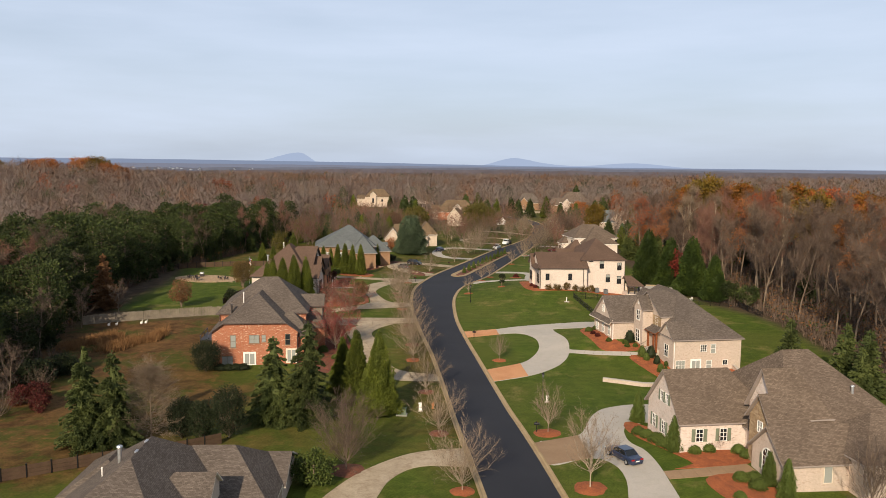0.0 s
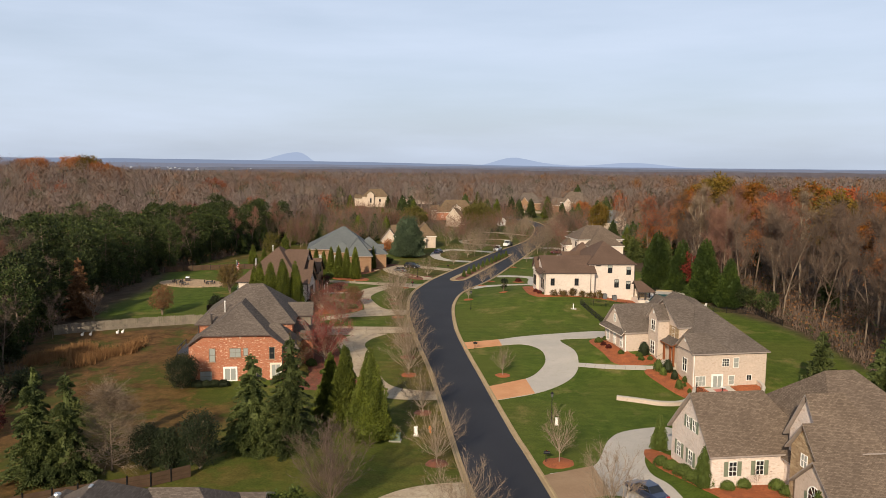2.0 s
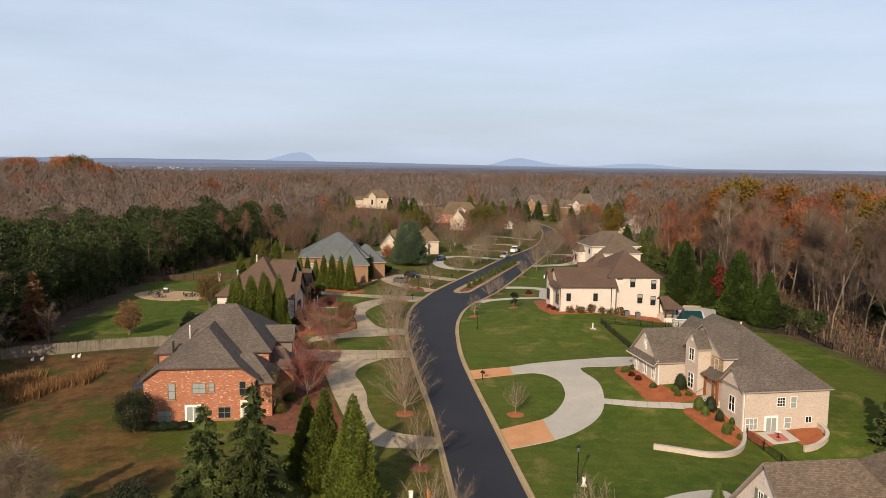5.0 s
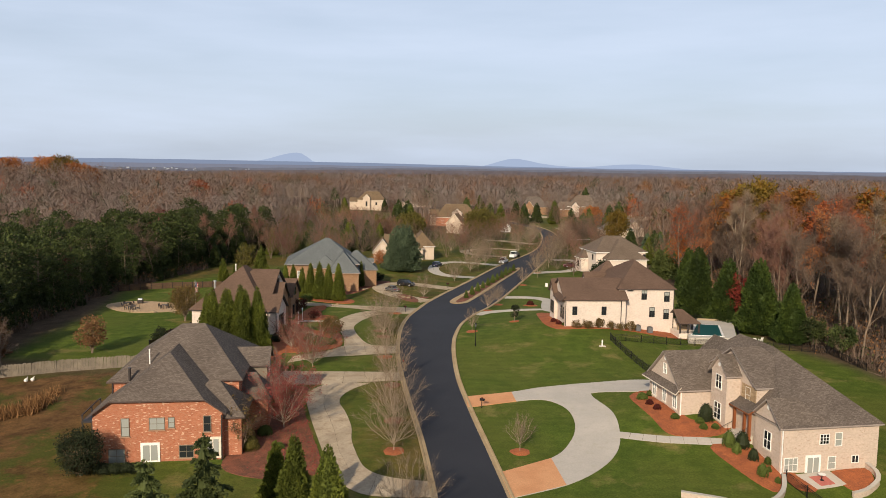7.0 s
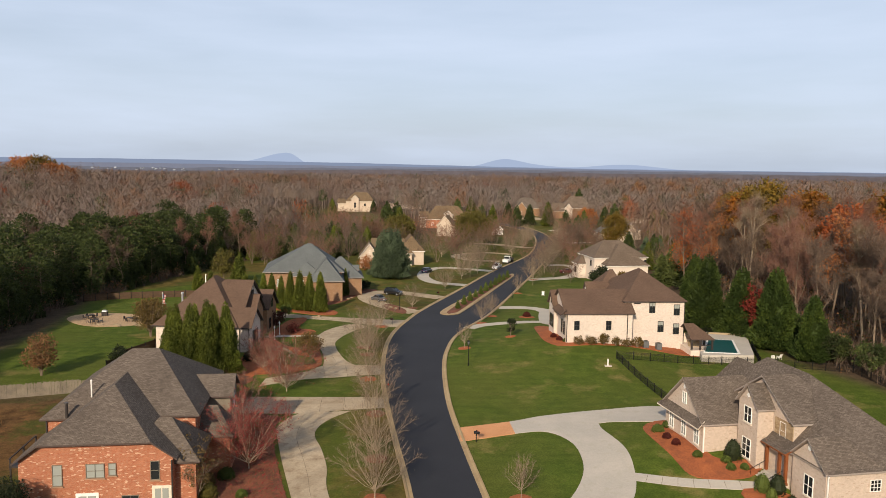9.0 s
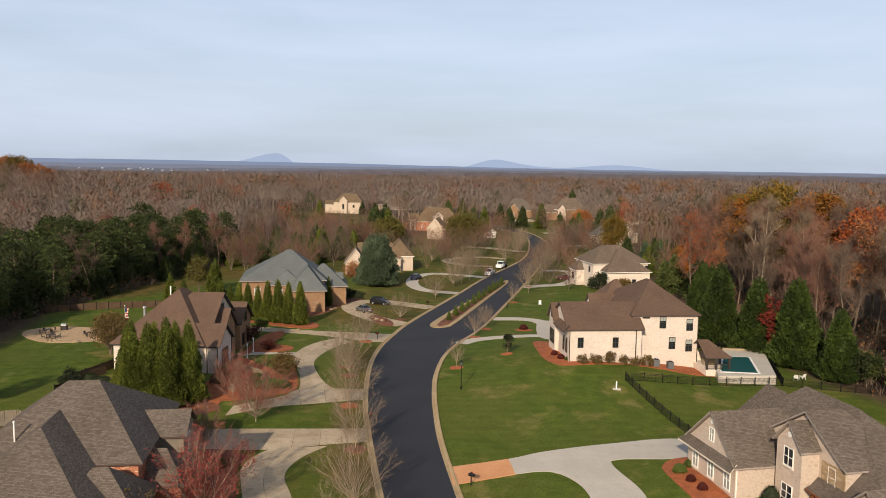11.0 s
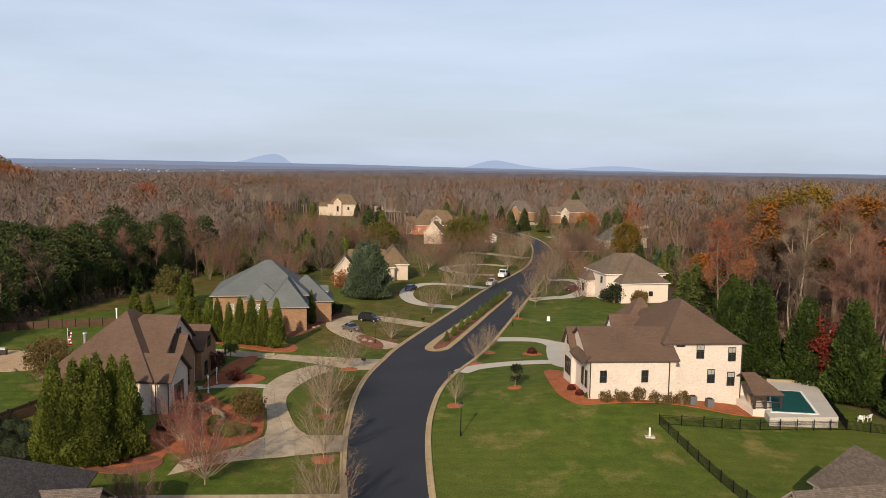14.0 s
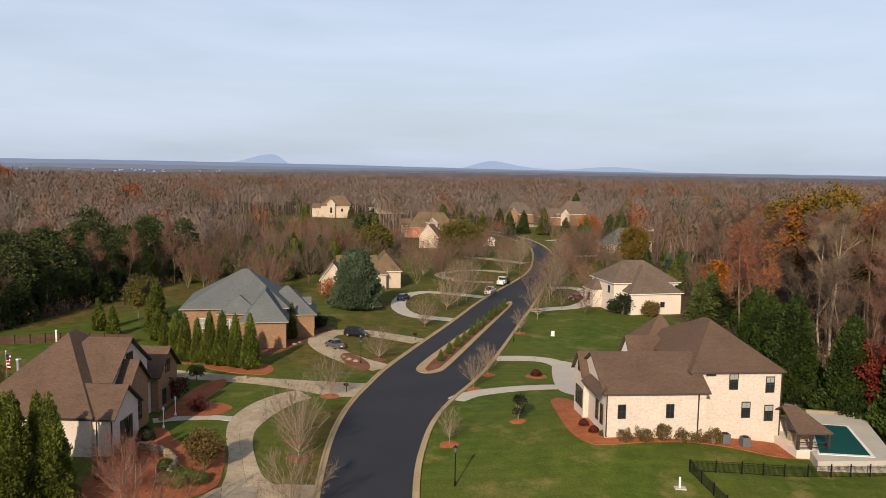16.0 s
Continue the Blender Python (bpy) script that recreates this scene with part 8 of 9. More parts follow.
for k in range(16):
    boulder(-78 + rr.uniform(0, 13), 204.4 + rr.uniform(0, 1.5) + k * 0.05, rr.uniform(0.6, 1.1))
for x, y, s in ((-19.6, 231.4, 1.2), (-18.4, 230.2, 1.0), (-20.8, 233.0, 0.9), (-22.6, 238, 0.8), (-33.6, 218.6, 1.1), (-34.6, 217.4, 0.8), (-31.2, 241.5, 1.2), (-30.6, 243.2, 0.9)):
    boulder(x, y, s)
# dry stone wall in the mulch bed across the road
w = tagged(new("stone_wall"), "curved dry wall of tan fieldstones in a mulch bed", "stone wall")
w.location = (-32, 184, gzf(-32, 184))
line = spline([(-36.5, 187.5), (-33.5, 186.2), (-31.2, 183.4), (-30.6, 180.0)], 0.5)
for i, p in enumerate(line):
    for c in range(3):
        child("stone", rr.choice(stone_mesh), w, pose(p.x + 32 + rr.uniform(-0.1, 0.1), p.y - 184 + rr.uniform(-0.1, 0.1), gzf(p.x, p.y) - w.location.z + 0.15 + c * 0.28, 0, 0, rr.uniform(0, 360)) @ Matrix.Diagonal((0.75, 0.75, 0.8, 1)))


def garden_wall(line, h, label):
    """A low masonry wall with a capping."""
    e = tagged(new("retaining_wall"), label, "wall")
    P = spline(line, 0.8)
    o = Vector((P[0].x, P[0].y, gzf(P[0].x, P[0].y)))
    e.location = o
    for name, half, z0, z1, mat in (("wall", 0.18, -0.4, h, "brick_tan"), ("capping", 0.24, h, h + 0.1, "concrete")):
        V, F = [], []
        for i, p in enumerate(P):
            d = (P[min(i + 1, len(P) - 1)] - P[max(i - 1, 0)]).normalized()
            s = Vector((-d.y, d.x)) * half
            for q, z in ((p + s, z0), (p + s, z1), (p - s, z1), (p - s, z0)):
                V.append((q.x - o.x, q.y - o.y, gzf(p.x, p.y) - o.z + z))
        for i in range(len(P) - 1):
            for j in range(4):
                a, b = i * 4 + j, i * 4 + (j + 1) % 4
                F.append((a, b, b + 4, a + 4))
        n = len(V)
        F += [(0, 1, 2, 3), (n - 1, n - 2, n - 3, n - 4)]
        child(name, mesh(name, V, F, M[mat], uv=True), e)


garden_wall([(21.4, 123.8), (24.6, 122.9), (27.5, 122.3), (30.6, 123.6), (33.0, 126.6), (34.2, 129.8)], 0.55, "low curved tan brick retaining wall on the lawn")
garden_wall([(40.9, 127.7), (42.6, 128.3), (44.6, 130.0), (45.2, 131.8), (44.9, 133.6)], 0.6, "low curved tan brick wall beside the terrace")
area([(35.9, 130.9), (40.2, 132.3), (41.2, 129.9), (37.4, 128.6)], "concrete", "small pale concrete terrace behind the tan brick house", 0.085, "terrace", "terrace", False)
rug = thing("outdoor_rug", slab("outdoor_rug", [(37.3, 130.7), (39.3, 131.3), (39.9, 129.8), (38.1, 129.2)], plain("faded_red_cloth", (0.42, 0.13, 0.10), 0.95), 0.105, skirt=0.02, closed_spline=False), "faded red patterned outdoor rug on the terrace", "rug")


# ---------- street furniture and small things ----------
def street_lamp(x, y, h=3.5):
    e = tagged(new("street_lamp"), "slender black street lamp with a lantern top", "street lamp", "street lamps")
    e.location = (x, y, gzf(x, y))
    child("pole", Shape().tube([(0, 0, -0.2), (0, 0, 0.5), (0, 0, 0.55), (0, 0, h)], [0.11, 0.10, 0.06, 0.05], 8).mesh("pole", M["iron"]), e)
    child("lantern", Shape().tube([(0, 0, h), (0, 0, h + 0.12), (0, 0, h + 0.5)], [0.07, 0.14, 0.2], 6).mesh("lantern", M["lamp_glass"]), e)
    child("cap", Shape().tube([(0, 0, h + 0.5), (0, 0, h + 0.58), (0, 0, h + 0.78)], [0.25, 0.22, 0.02], 6).mesh("cap", M["iron"]), e)


for x, y in ((-1.2, 179.6), (9.0, 248.2), (11.0, 113.0), (-17.4, 229.2)):
    street_lamp(x, y)


def mailbox(x, y, turn):
    e = tagged(new("mailbox"), "black metal mailbox on a post beside the curb", "mailbox", "mailboxes")
    e.matrix_world = pose(x, y, gzf(x, y), 0, 0, turn)
    child("post", Shape().box(-0.05, 0.05, -0.05, 0.05, -0.2, 1.5).box(-0.04, 0.04, -0.35, 0.3, 1.0, 1.08).mesh("post", M["iron"]), e)
    s = Shape()
    pts = [(math.cos(math.pi * k / 6) * 0.16, math.sin(math.pi * k / 6) * 0.14 + 0.12) for k in range(7)] + [(-0.16, 0), (0.16, 0)]
    n = len(pts)
    s.V += [(a, -0.42, 1.1 + b) for a, b in pts] + [(a, 0.28, 1.1 + b) for a, b in pts]
    s.F += [tuple(range(n))[::-1], tuple(range(n, 2 * n))] + [(j, (j + 1) % n, (j + 1) % n + n, j + n) for j in range(n)]
    s.I += [0] * (n + 2)
    child("box", s.mesh("box", M["iron"]), e)
    child("flag", Shape().box(0.165, 0.185, -0.1, 0.02, 1.15, 1.42).mesh("flag", M["red_lamp"]), e)


for x, y, t in ((0.2, 149.1, 70), (-17.2, 212.4, -90), (-9.6, 247.6, -70), (9.2, 98.8, 80), (-4.4, 324.5, -70), (-12.6, 163.8 + 2.6, -90)):
    mailbox(x, y, t)


def utility_box(x, y, w, h, mat, label, name="utility_box"):
    e = tagged(new(name), label, "utility box")
    e.location = (x, y, gzf(x, y))
    child("cabinet", Shape().box(-w / 2, w / 2, -w * 0.35, w * 0.35, 0.08, h).mesh("cabinet", M[mat]), e)
    child("lid", Shape().box(-w / 2 - 0.04, w / 2 + 0.04, -w * 0.35 - 0.04, w * 0.35 + 0.04, h, h + 0.08).mesh("lid", M[mat]), e)
    child("pad", Shape().box(-w / 2 - 0.15, w / 2 + 0.15, -w * 0.35 - 0.15, w * 0.35 + 0.15, -0.1, 0.08).mesh("pad", M["concrete"]), e)


M["box_green"] = plain("utility_green", (0.16, 0.20, 0.14), 0.6)
utility_box(-9.0, 104.6, 1.2, 0.9, "box_green", "pale green electrical transformer box on the lawn")
utility_box(-6.6, 106.6, 0.4, 1.1, "white", "narrow white cable pedestal on the lawn", "cable_pedestal")
utility_box(11.6, 112.2, 0.32, 0.9, "white", "narrow white cable pedestal beside a lamp", "cable_pedestal")
utility_box(17.0, 254.0, 0.6, 0.9, "white", "small white box on the lawn", "lawn_box")
e = tagged(new("white_cross_post"), "white post on a flat stone slab in the lawn", "post")
e.location = (21.0, 178.6, gzf(21.0, 178.6))
child("post", Shape().box(-0.09, 0.09, -0.09, 0.09, 0.05, 1.15).mesh("post", M["white"]), e)
child("slab", Shape().box(-0.5, 0.6, -0.35, 0.35, -0.1, 0.1).mesh("slab", M["concrete"]), e)
e = tagged(new("fire_hydrant"), "orange fire hydrant on the verge", "hydrant")
e.location = (-4.9, 108.0, gzf(-4.9, 108.0))
M["orange_paint"] = plain("orange_paint", (0.55, 0.17, 0.02), 0.45)
child("barrel", Shape().tube([(0, 0, -0.1), (0, 0, 0.06), (0, 0, 0.08), (0, 0, 0.62), (0, 0, 0.64), (0, 0, 0.8), (0, 0, 0.86)], [0.2, 0.2, 0.13, 0.13, 0.17, 0.13, 0.04], 10).mesh("barrel", M["orange_paint"]), e)
child("outlet", Shape().tube([(-0.24, 0, 0.5), (0.24, 0, 0.5)], [0.08, 0.08], 8).mesh("outlet", M["orange_paint"]), e)
# air conditioners by the cream house
for k, (x, y) in enumerate(((29.6, 191.2), (31.8, 191.0))):
    e = tagged(new("air_conditioner"), "grey metal air conditioner unit beside a cream wall", "air conditioner", "air conditioners")
    e.matrix_world = pose(x, y, gzf(x, y) + 0.1, 0, 0, 6.7)
    child("casing", Shape().box(-0.45, 0.45, -0.45, 0.45, 0, 1.1).mesh("casing", M["ac_metal"]), e)
    for j in range(9):
        child("slat", Shape().box(-0.47, 0.47, -0.47, 0.47, 0.08 + j * 0.11, 0.12 + j * 0.11).mesh("slat", M["ac_metal"]), e)
    child("grille", Shape().tube([(0, 0, 1.1), (0, 0, 1.16)], [0.4, 0.36], 14).mesh("grille", M["rubber"]), e)
# lamp posts by the front walk across the road
for x, y in ((-36.9, 194.9), (-37.2, 199.6)):
    e = tagged(new("garden_lamp"), "white garden lamp post beside the walk", "lamp post", "garden lamps")
    e.location = (x, y, gzf(x, y))
    child("pole", Shape().tube([(0, 0, 0), (0, 0, 0.3), (0, 0, 0.35), (0, 0, 2.0)], [0.16, 0.14, 0.06, 0.06], 8).mesh("pole", M["white"]), e)
    child("lantern", Shape().tube([(0, 0, 2.0), (0, 0, 2.4), (0, 0, 2.6)], [0.09, 0.16, 0.02], 6).mesh("lantern", M["clear_lamp"]), e)
# flagpole by the patio
e = tagged(new("flagpole"), "white flagpole with a hanging striped flag", "flagpole")
e.location = (-61.0, 203.0, gzf(-61, 203))
child("pole", Shape().tube([(0, 0, 0), (0, 0, 7.2)], [0.06, 0.035], 8).tube([(0, 0, 7.2), (0, 0, 7.35)], [0.09, 0.03], 8).mesh("pole", M["white"]), e)
for k in range(9):
    child("stripe", Shape().box(0.05 + 0.02 * (k % 2), 0.55 + 0.1 * math.sin(k), -0.04 + 0.03 * math.sin(k * 1.3), 0.0 + 0.03 * math.sin(k * 1.3), 6.9 - (k + 1) * 0.24, 6.9 - k * 0.24).mesh("stripe", M["white" if k % 2 else "red_lamp"]), e)
child("canton", Shape().box(0.04, 0.4, -0.07, 0.05, 6.0, 6.92).mesh("canton", M["navy"]), e)
# patio furniture
for x, y, t in ((-77.0, 207.5, 20), (-70.6, 209.8, -15), (-80.0, 211.8, 60)):
    e = tagged(new("patio_table"), "dark patio table on the flagstones", "table", "patio tables")
    e.matrix_world = pose(x, y, gzf(x, y) + 0.06, 0, 0, t)
    child("tabletop", Shape().box(-0.8, 0.8, -0.5, 0.5, 0.7, 0.76).mesh("tabletop", M["dark_trim"]), e)
    leg = Shape().box(-0.04, 0.04, -0.04, 0.04, 0, 0.7).mesh("leg", M["dark_trim"])
    for a in (-0.7, 0.7):
        for b in (-0.4, 0.4):
            child("leg", leg, e, pose(a, b, 0))
    for a, b, r in ((-1.3, 0, 90), (1.3, 0, -90), (0, 0.95, 0), (0, -0.95, 180)):
        c = tagged(new("patio_chair"), "dark metal patio chair at a table", "chair", "patio chairs")
        c.matrix_world = e.matrix_world @ pose(a, b, 0, 0, 0, r)
        child("seat", Shape().box(-0.25, 0.25, -0.25, 0.25, 0.4, 0.45).mesh("seat", M["dark_trim"]), c)
        child("backrest", Shape().box(-0.25, 0.25, 0.22, 0.27, 0.45, 0.95).mesh("backrest", M["dark_trim"]), c)
        for la in (-0.22, 0.22):
            for lb in (-0.22, 0.22):
                child("leg", Shape().box(la - 0.02, la + 0.02, lb - 0.02, lb + 0.02, 0, 0.4).mesh("leg", M["dark_trim"]), c)
e = tagged(new("barbecue_grill"), "dark barbecue grill with a pale cover on the patio", "grill")
e.location = (-78.5, 215.0, gzf(-78.5, 215))
child("cart", Shape().box(-0.6, 0.6, -0.3, 0.3, 0.1, 0.9).mesh("cart", M["dark_trim"]), e)
child("hood", Shape().tube([(-0.5, 0, 1.0), (0.5, 0, 1.0)], [0.32, 0.32], 10).mesh("hood", M["metal"]), e)
# white stones on the dry ground beyond the fence
for x, y in ((-74.4, 152.2), (-73.0, 152.6), (-68.6, 154.4), (-67.8, 154.8)):
    e = thing("white_ornament", Shape().tube([(0, 0, 0), (0, 0, 0.25), (0, 0, 0.5)], [0.22, 0.3, 0.1], 7).tube([(0.15, 0, 0.4), (0.3, 0, 0.75)], [0.08, 0.06], 6).mesh("white_ornament", M["white"]), "small white garden ornament on dry grass", "ornament", "white ornaments")
    e.location = (x, y, gzf(x, y))

# fallen leaves under the reddish trees
lf = Leafage(95)
R = lf.r
n = 3600
Y = R.uniform(125.5, 155.5, n)
east = np.interp(Y, (124, 127, 131, 137, 142.5, 147.3, 151.5, 156), (-17.0, -16.8, -18.7, -20.8, -22.8, -24.4, -25.7, -25.4))
X = east - np.abs(R.normal(scale=3.6, size=n))
keep = X > -30.5
X, Y = X[keep], Y[keep]
P = np.stack([X, Y, np.array([gzf(a, b) for a, b in zip(X, Y)]) + 0.085], 1)
half = len(P) // 2
for q, i in ((P[:half], 0), (P[half:], 1)):
    lf.sprays(q, np.stack([R.normal(size=len(q)), R.normal(size=len(q)), R.uniform(0.0, 0.25, len(q))], 1), R.uniform(0.10, 0.24, len(q)), R.uniform(0.08, 0.18, len(q)), i)
thing("fallen_leaves", lf.mesh("fallen_leaves", [M["pink_leaf"], M["brown_leaf"]]), "fallen red and brown leaves on the mulch", "leaves", kind="stuff")


def garden_chair(x, y, turn, mat, label):
    """A low slatted garden chair with a sloping back."""
    e = tagged(new("garden_chair"), label, "chair", "garden chairs")
    e.matrix_world = pose(x, y, gzf(x, y) + 0.05, 0, 0, turn)
    for k in range(4):
        child("seat_slat", Shape().box(-0.3, 0.3, -0.28 + k * 0.14, -0.17 + k * 0.14, 0.36, 0.39).mesh("seat_slat", M[mat]), e)
    for k in range(4):
        u = -0.27 + k * 0.14
        child("back_slat", Shape().poly([(u, 0.28, 0.4), (u + 0.12, 0.28, 0.4), (u + 0.12, 0.5, 1.0), (u, 0.5, 1.0)]).poly([(u, 0.53, 1.0), (u + 0.12, 0.53, 1.0), (u + 0.12, 0.31, 0.4), (u, 0.31, 0.4)]).mesh("back_slat", M[mat]), e)
    for a in (-0.31, 0.27):
        child("armrest", Shape().box(a - 0.04, a + 0.08, -0.3, 0.36, 0.56, 0.59).mesh("armrest", M[mat]), e)
        for b in (-0.28, 0.26):
            child("leg", Shape().box(a, a + 0.04, b, b + 0.06, -0.05, 0.56).mesh("leg", M[mat]), e)


garden_chair(51.0, 189.7, 160, "white", "white slatted garden chair beyond the pool fence")
garden_chair(52.3, 190.4, 200, "white", "white slatted garden chair beyond the pool fence")
# small table on the terrace rug
e = tagged(new("patio_table"), "small round table with a pale top on a red rug", "table")
e.location = (38.6, 130.3, gzf(38.6, 130.3) + 0.1)
child("tabletop", Shape().tube([(0, 0, 0.66), (0, 0, 0.70)], [0.42, 0.42], 18).mesh("tabletop", M["white"]), e)
child("pedestal", Shape().tube([(0, 0, 0), (0, 0, 0.04), (0, 0, 0.08), (0, 0, 0.66)], [0.26, 0.24, 0.05, 0.05], 10).mesh("pedestal", M["iron"]), e)

# island shrubs
for k in range(11):
    t = (k + 0.5) / 11
    x, y = -4.9 + 14.6 * t, 228.5 + 58 * t
    plant(("isl", k % 2), lambda: cypress(401 + k, 1.9, 0.55, "box", 700, 0.2), x, y, "small conical green shrub on the road island", "shrub", 1.0 + 0.1 * (k % 3), group="island shrubs", name="island_shrub", sink=-0.2)

# clump of tall dry grass behind
lf = Leafage(91)
for k in range(120):
    x = -66.5 + lf.r.uniform(-8, 7)
    y = 140.0 + 3.4 * math.sin(x * 0.7) + lf.r.normal(scale=2.2) + 0.3 * (x + 66)
    n = 60
    P = np.stack([x + lf.r.normal(scale=0.5, size=n), y + lf.r.normal(scale=0.5, size=n), np.full(n, gzf(x, y))], 1)
    lf.sprays(P, np.stack([lf.r.normal(scale=0.3, size=n), lf.r.normal(scale=0.3, size=n), np.ones(n)], 1), lf.r.uniform(0.8, 1.9, n), 0.10, 0, True)
M["reed"] = leaves("dry_reeds", (0.22, 0.115, 0.055), (0.36, 0.20, 0.10))
thing("dry_grass", lf.mesh("dry_grass", M["reed"]), "clumps of tall dry tan grass on the slope", "grass", kind="stuff")


# ---------- vehicles ----------
def car(x, y, turn, mat, label, kind="sedan", name="car", L=4.9, W=1.85, H=1.45):
    """Body lofted from sections, glass house, wheels and lamps; its nose points along +x."""
    e = tagged(new(name), label, "car" if kind != "pickup" else "pickup truck")
    e.matrix_world = pose(x, y, gzf(x, y) + 0.1, 0, 0, turn)
    h = L / 2
    belt = {"sedan": 0.92, "suv": 1.05, "pickup": 1.1}[kind]
    secs = {"sedan": ((-h, 0.62, 0.80), (-h + 0.15, 0.86, 0.94), (-h + 1.0, 0.94, 1.0), (0.9, 0.93, 1.0), (h - 0.9, 0.86, 0.97), (h - 0.15, 0.70, 0.88), (h, 0.5, 0.75)),
            "suv": ((-h, 0.8, 0.86), (-h + 0.12, 1.02, 0.97), (-h + 1.0, 1.06, 1.0), (0.9, 1.05, 1.0), (h - 0.8, 1.0, 0.97), (h - 0.12, 0.82, 0.9), (h, 0.55, 0.8)),
            "pickup": ((-h, 0.9, 0.92), (-h + 0.1, 1.06, 0.98), (-h + 1.0, 1.08, 1.0), (1.0, 1.1, 1.0), (h - 0.8, 1.06, 0.98), (h - 0.12, 0.95, 0.94), (h, 0.6, 0.86))}[kind]
    V, F = [], []
    for sx, top, wk in secs:
        w2 = W / 2 * wk
        V += [(sx, -w2 * 0.94, 0.22), (sx, -w2, 0.5), (sx, -w2 * 0.98, top - 0.12), (sx, -w2 * 0.84, top), (sx, w2 * 0.84, top), (sx, w2 * 0.98, top - 0.12), (sx, w2, 0.5), (sx, w2 * 0.94, 0.22)]
    for i in range(len(secs) - 1):
        for j in range(8):
            a, b = i * 8 + j, i * 8 + (j + 1) % 8
            F.append((b, a, a + 8, b + 8))
    n = len(V)
    F += [tuple(range(8)), tuple(range(n - 1, n - 9, -1))]
    child("body", mesh("body", V, F, M[mat]), e)
    x0, x1, r0, r1 = {"sedan": (-h + 0.95, 1.15, -h + 1.6, 0.35), "suv": (-h + 0.2, 1.2, -h + 0.6, 0.5), "pickup": (-0.75, 1.5, -0.5, 0.85)}[kind]
    w2 = W / 2
    G = [(x0, -w2 * 0.88, belt), (x1, -w2 * 0.88, belt - 0.04), (x1, w2 * 0.88, belt - 0.04), (x0, w2 * 0.88, belt), (r0, -w2 * 0.70, H - 0.06), (r1, -w2 * 0.70, H - 0.06), (r1, w2 * 0.70, H - 0.06), (r0, w2 * 0.70, H - 0.06)]
    child("glasshouse", mesh("glasshouse", G, [(0, 1, 5, 4), (1, 2, 6, 5), (2, 3, 7, 6), (3, 0, 4, 7), (4, 5, 6, 7)], M["glass"]), e)
    child("roof", Shape().box(r0 - 0.05, r1 + 0.05, -w2 * 0.73, w2 * 0.73, H - 0.07, H - 0.005).mesh("roof", M[mat]), e)
    for sg in (-1, 1):
        for xa, xb in ((x0, r0), (x1, r1), ((x0 + x1) / 2, (r0 + r1) / 2)):
            child("pillar", Shape().tube([(xa, sg * w2 * 0.89, belt), (xb, sg * w2 * 0.72, H - 0.05)], [0.05, 0.045], 4).mesh("pillar", M[mat]), e)
    if kind == "pickup":
        child("bed", Shape().box(-h + 0.12, -0.8, -w2 * 0.86, w2 * 0.86, 0.9, 1.095).mesh("bed", M["rubber"]), e)
    tyre = Shape().tube([(0, -0.11, 0), (0, 0.11, 0)], [0.34, 0.34], 16).mesh("wheel", M["rubber"])
    rim = Shape().tube([(0, -0.12, 0), (0, 0.12, 0)], [0.2, 0.2], 12).mesh("rim", M["metal"])
    for sx in (-h + 0.95, h - 0.95):
        for sy in (-1, 1):
            wl = child("wheel", tyre, e, pose(sx, sy * (w2 - 0.1), 0.28))
            child("rim", rim, wl)
    for sy in (-1, 1):
        child("headlight", Shape().box(h - 0.12, h - 0.02, sy * w2 * 0.62 - 0.2, sy * w2 * 0.62 + 0.2, 0.58, 0.70).mesh("headlight", M["clear_lamp"]), e)
        child("tail_light", Shape().box(-h + 0.0, -h + 0.1, sy * w2 * 0.66 - 0.2, sy * w2 * 0.66 + 0.2, 0.66, 0.80).mesh("tail_light", M["red_lamp"]), e)
    child("number_plate", Shape().box(-h - 0.02, -h + 0.03, -0.24, 0.24, 0.5, 0.62).mesh("number_plate", M["white"]), e)
    return e


car(18.7, 89.2, 118, "navy", "dark navy blue sedan parked on the concrete drive", "sedan", L=5.2)
car(-21.0, 249.6, -22, "black_car", "black sport utility car parked on the drive", "suv", L=4.8, H=1.7)
car(-23.6, 240.2, 130, "grey_car", "dark grey car parked on the drive under a tree", "sedan", L=4.7)
car(-15.4, 293.2, 70, "navy", "dark blue car parked beside a tan house", "suv", L=4.6, H=1.6)
car(28.2, 299.0, 10, "maroon_car", "dark maroon car parked on a drive", "sedan", L=4.6)
car(6.4, 307.0, 253, "white_car", "white pickup truck parked along the curb", "pickup", L=5.6, W=1.95, H=1.85, name="pickup_truck")
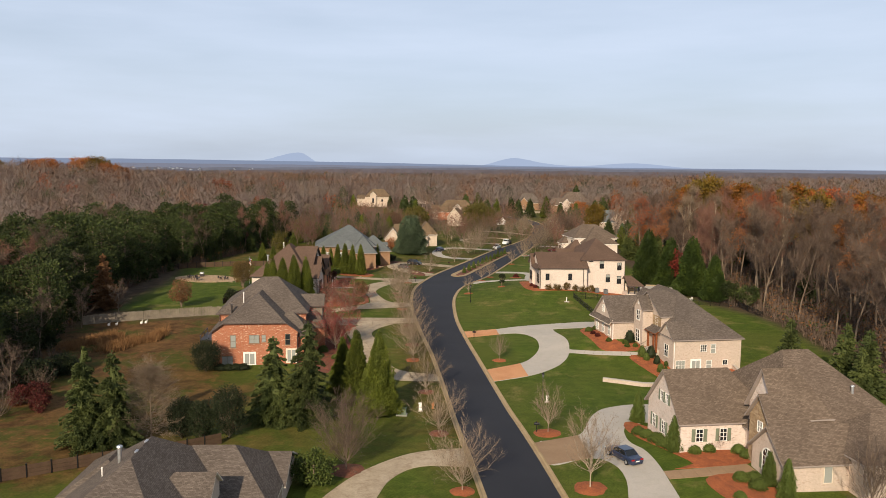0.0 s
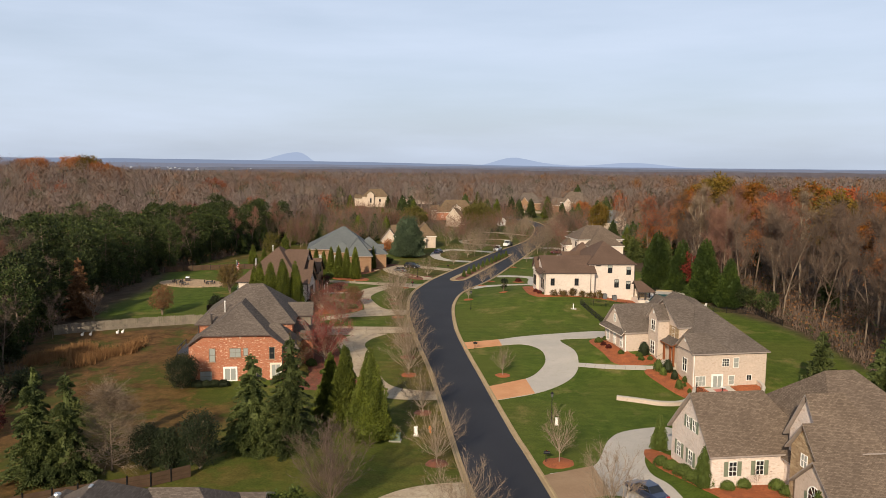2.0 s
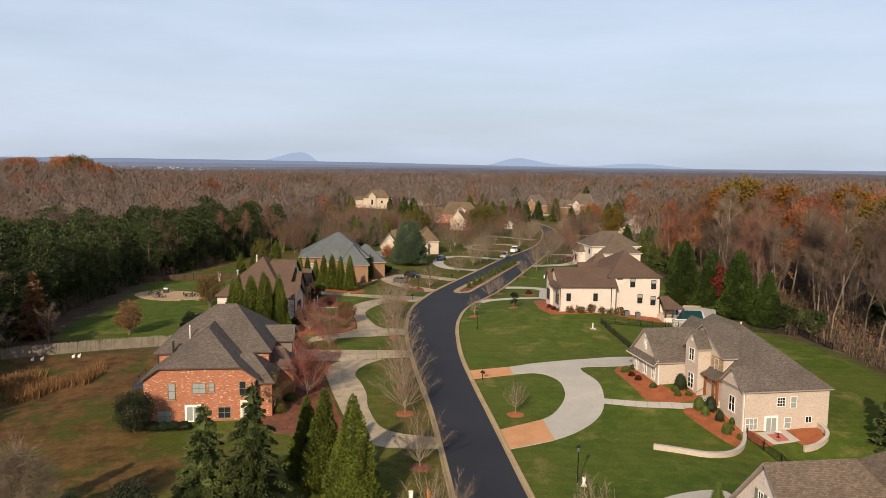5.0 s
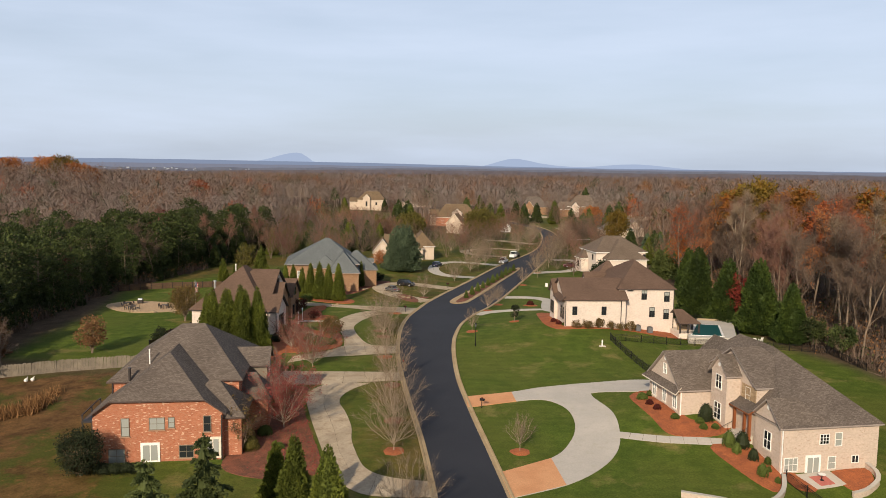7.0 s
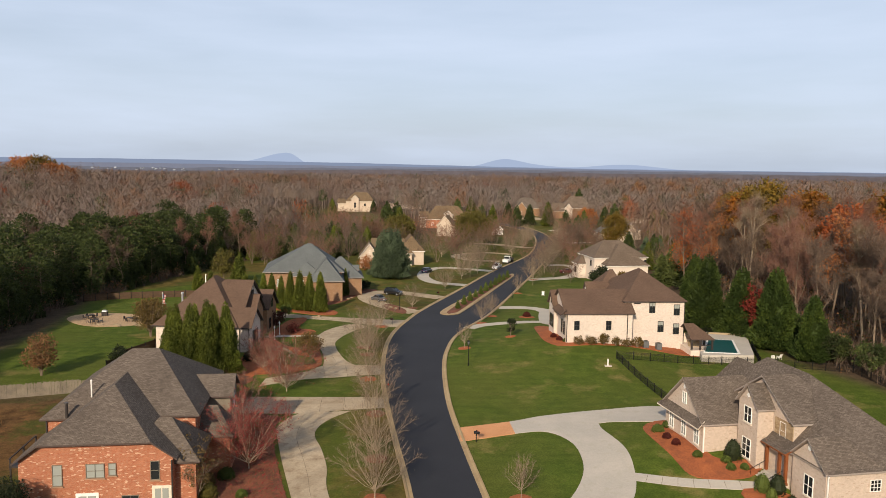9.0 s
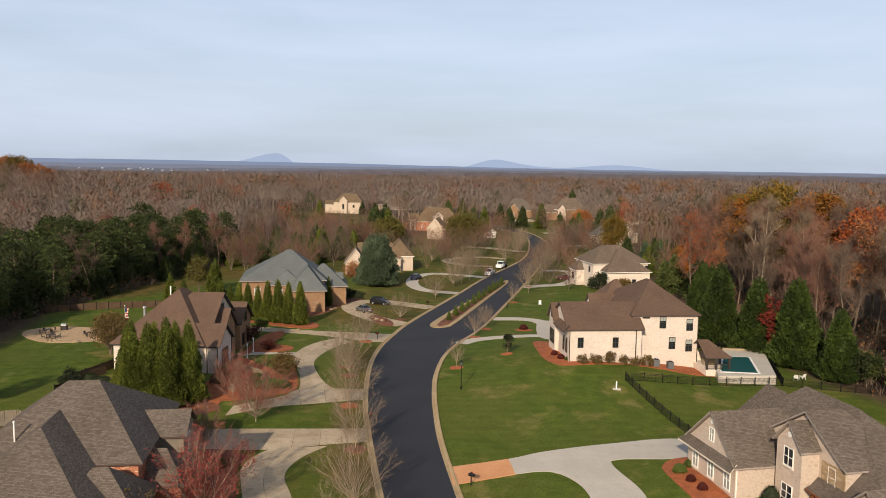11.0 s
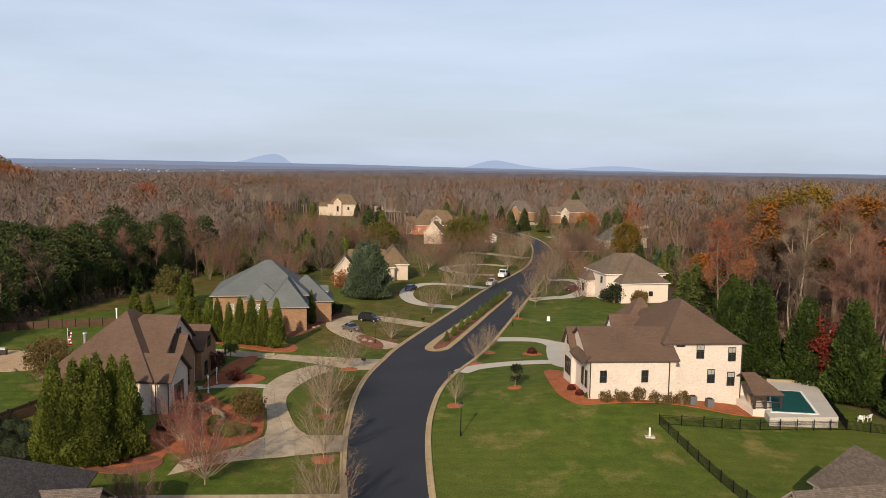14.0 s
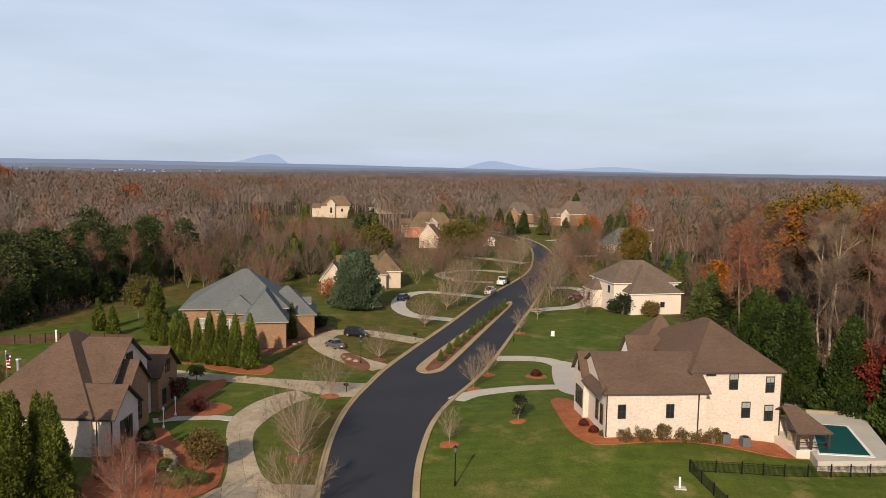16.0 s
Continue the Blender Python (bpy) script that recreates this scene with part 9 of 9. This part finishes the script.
# white work truck
e = tagged(new("work_truck"), "white work truck with a dark flat bed at the curb", "truck")
e.matrix_world = pose(10.6, 323.0, gzf(10.6, 323.0) + 0.1, 0, 0, 252)
child("cab", Shape().box(-0.2, 1.9, -1.05, 1.05, 0.7, 1.6).box(-0.1, 1.35, -0.98, 0.98, 1.6, 2.5).mesh("cab", M["white_car"]), e)
child("hood", Shape().box(1.9, 3.3, -0.95, 0.95, 0.6, 1.55).mesh("hood", M["white_car"]), e)
child("windscreen", mesh("windscreen", [(1.37, -0.9, 1.62), (1.37, 0.9, 1.62), (1.37, 0.9, 2.35), (1.37, -0.9, 2.35), (0.1, -1.0, 1.65), (1.2, -1.0, 1.65), (1.1, -1.0, 2.3), (0.1, -1.0, 2.3), (0.1, 1.0, 1.65), (1.2, 1.0, 1.65), (1.1, 1.0, 2.3), (0.1, 1.0, 2.3)], [(0, 1, 2, 3), (4, 5, 6, 7), (11, 10, 9, 8)], M["glass"]), e)
child("flat_bed", Shape().box(-3.6, -0.3, -1.15, 1.15, 0.95, 1.15).box(-0.45, -0.3, -1.15, 1.15, 1.15, 2.2).box(-3.6, -3.5, -1.15, 1.15, 1.15, 1.5).mesh("flat_bed", M["dark_trim"]), e)
child("load", Shape().box(-3.2, -1.0, -0.8, 0.8, 1.15, 1.7).mesh("load", M["brown_trim"]), e)
ty = Shape().tube([(0, -0.15, 0), (0, 0.15, 0)], [0.48, 0.48], 16).mesh("wheel", M["rubber"])
for sx in (2.4, -1.9, -2.9):
    for sy in (-0.95, 0.95):
        child("wheel", ty, e, pose(sx, sy, 0.4))
for sy in (-0.7, 0.7):
    child("headlight", Shape().box(3.28, 3.34, sy - 0.15, sy + 0.15, 0.9, 1.1).mesh("headlight", M["clear_lamp"]), e)
# wooden play set by the far brick house
e = tagged(new("play_set"), "orange timber play set on the lawn", "play set")
e.location = (-32, 478, gzf(-32, 478))
child("frame", Shape().tube([(-3, 0, 0), (-2, 0, 3)], [0.1, 0.1], 5).tube([(-1, 0, 0), (-2, 0, 3)], [0.1, 0.1], 5).tube([(-2, 0, 3), (3, 0, 3)], [0.1, 0.1], 5).box(2, 4, -1, 1, 0, 2).mesh("frame", M["orange_paint"]), e)
child("roof", mesh("roof", [(1.8, -1.2, 3), (4.2, -1.2, 3), (4.2, 1.2, 3), (1.8, 1.2, 3), (3, 0, 4.4)], [(0, 1, 4), (1, 2, 4), (2, 3, 4), (3, 0, 4), (3, 2, 1, 0)], M["timber"]), e)
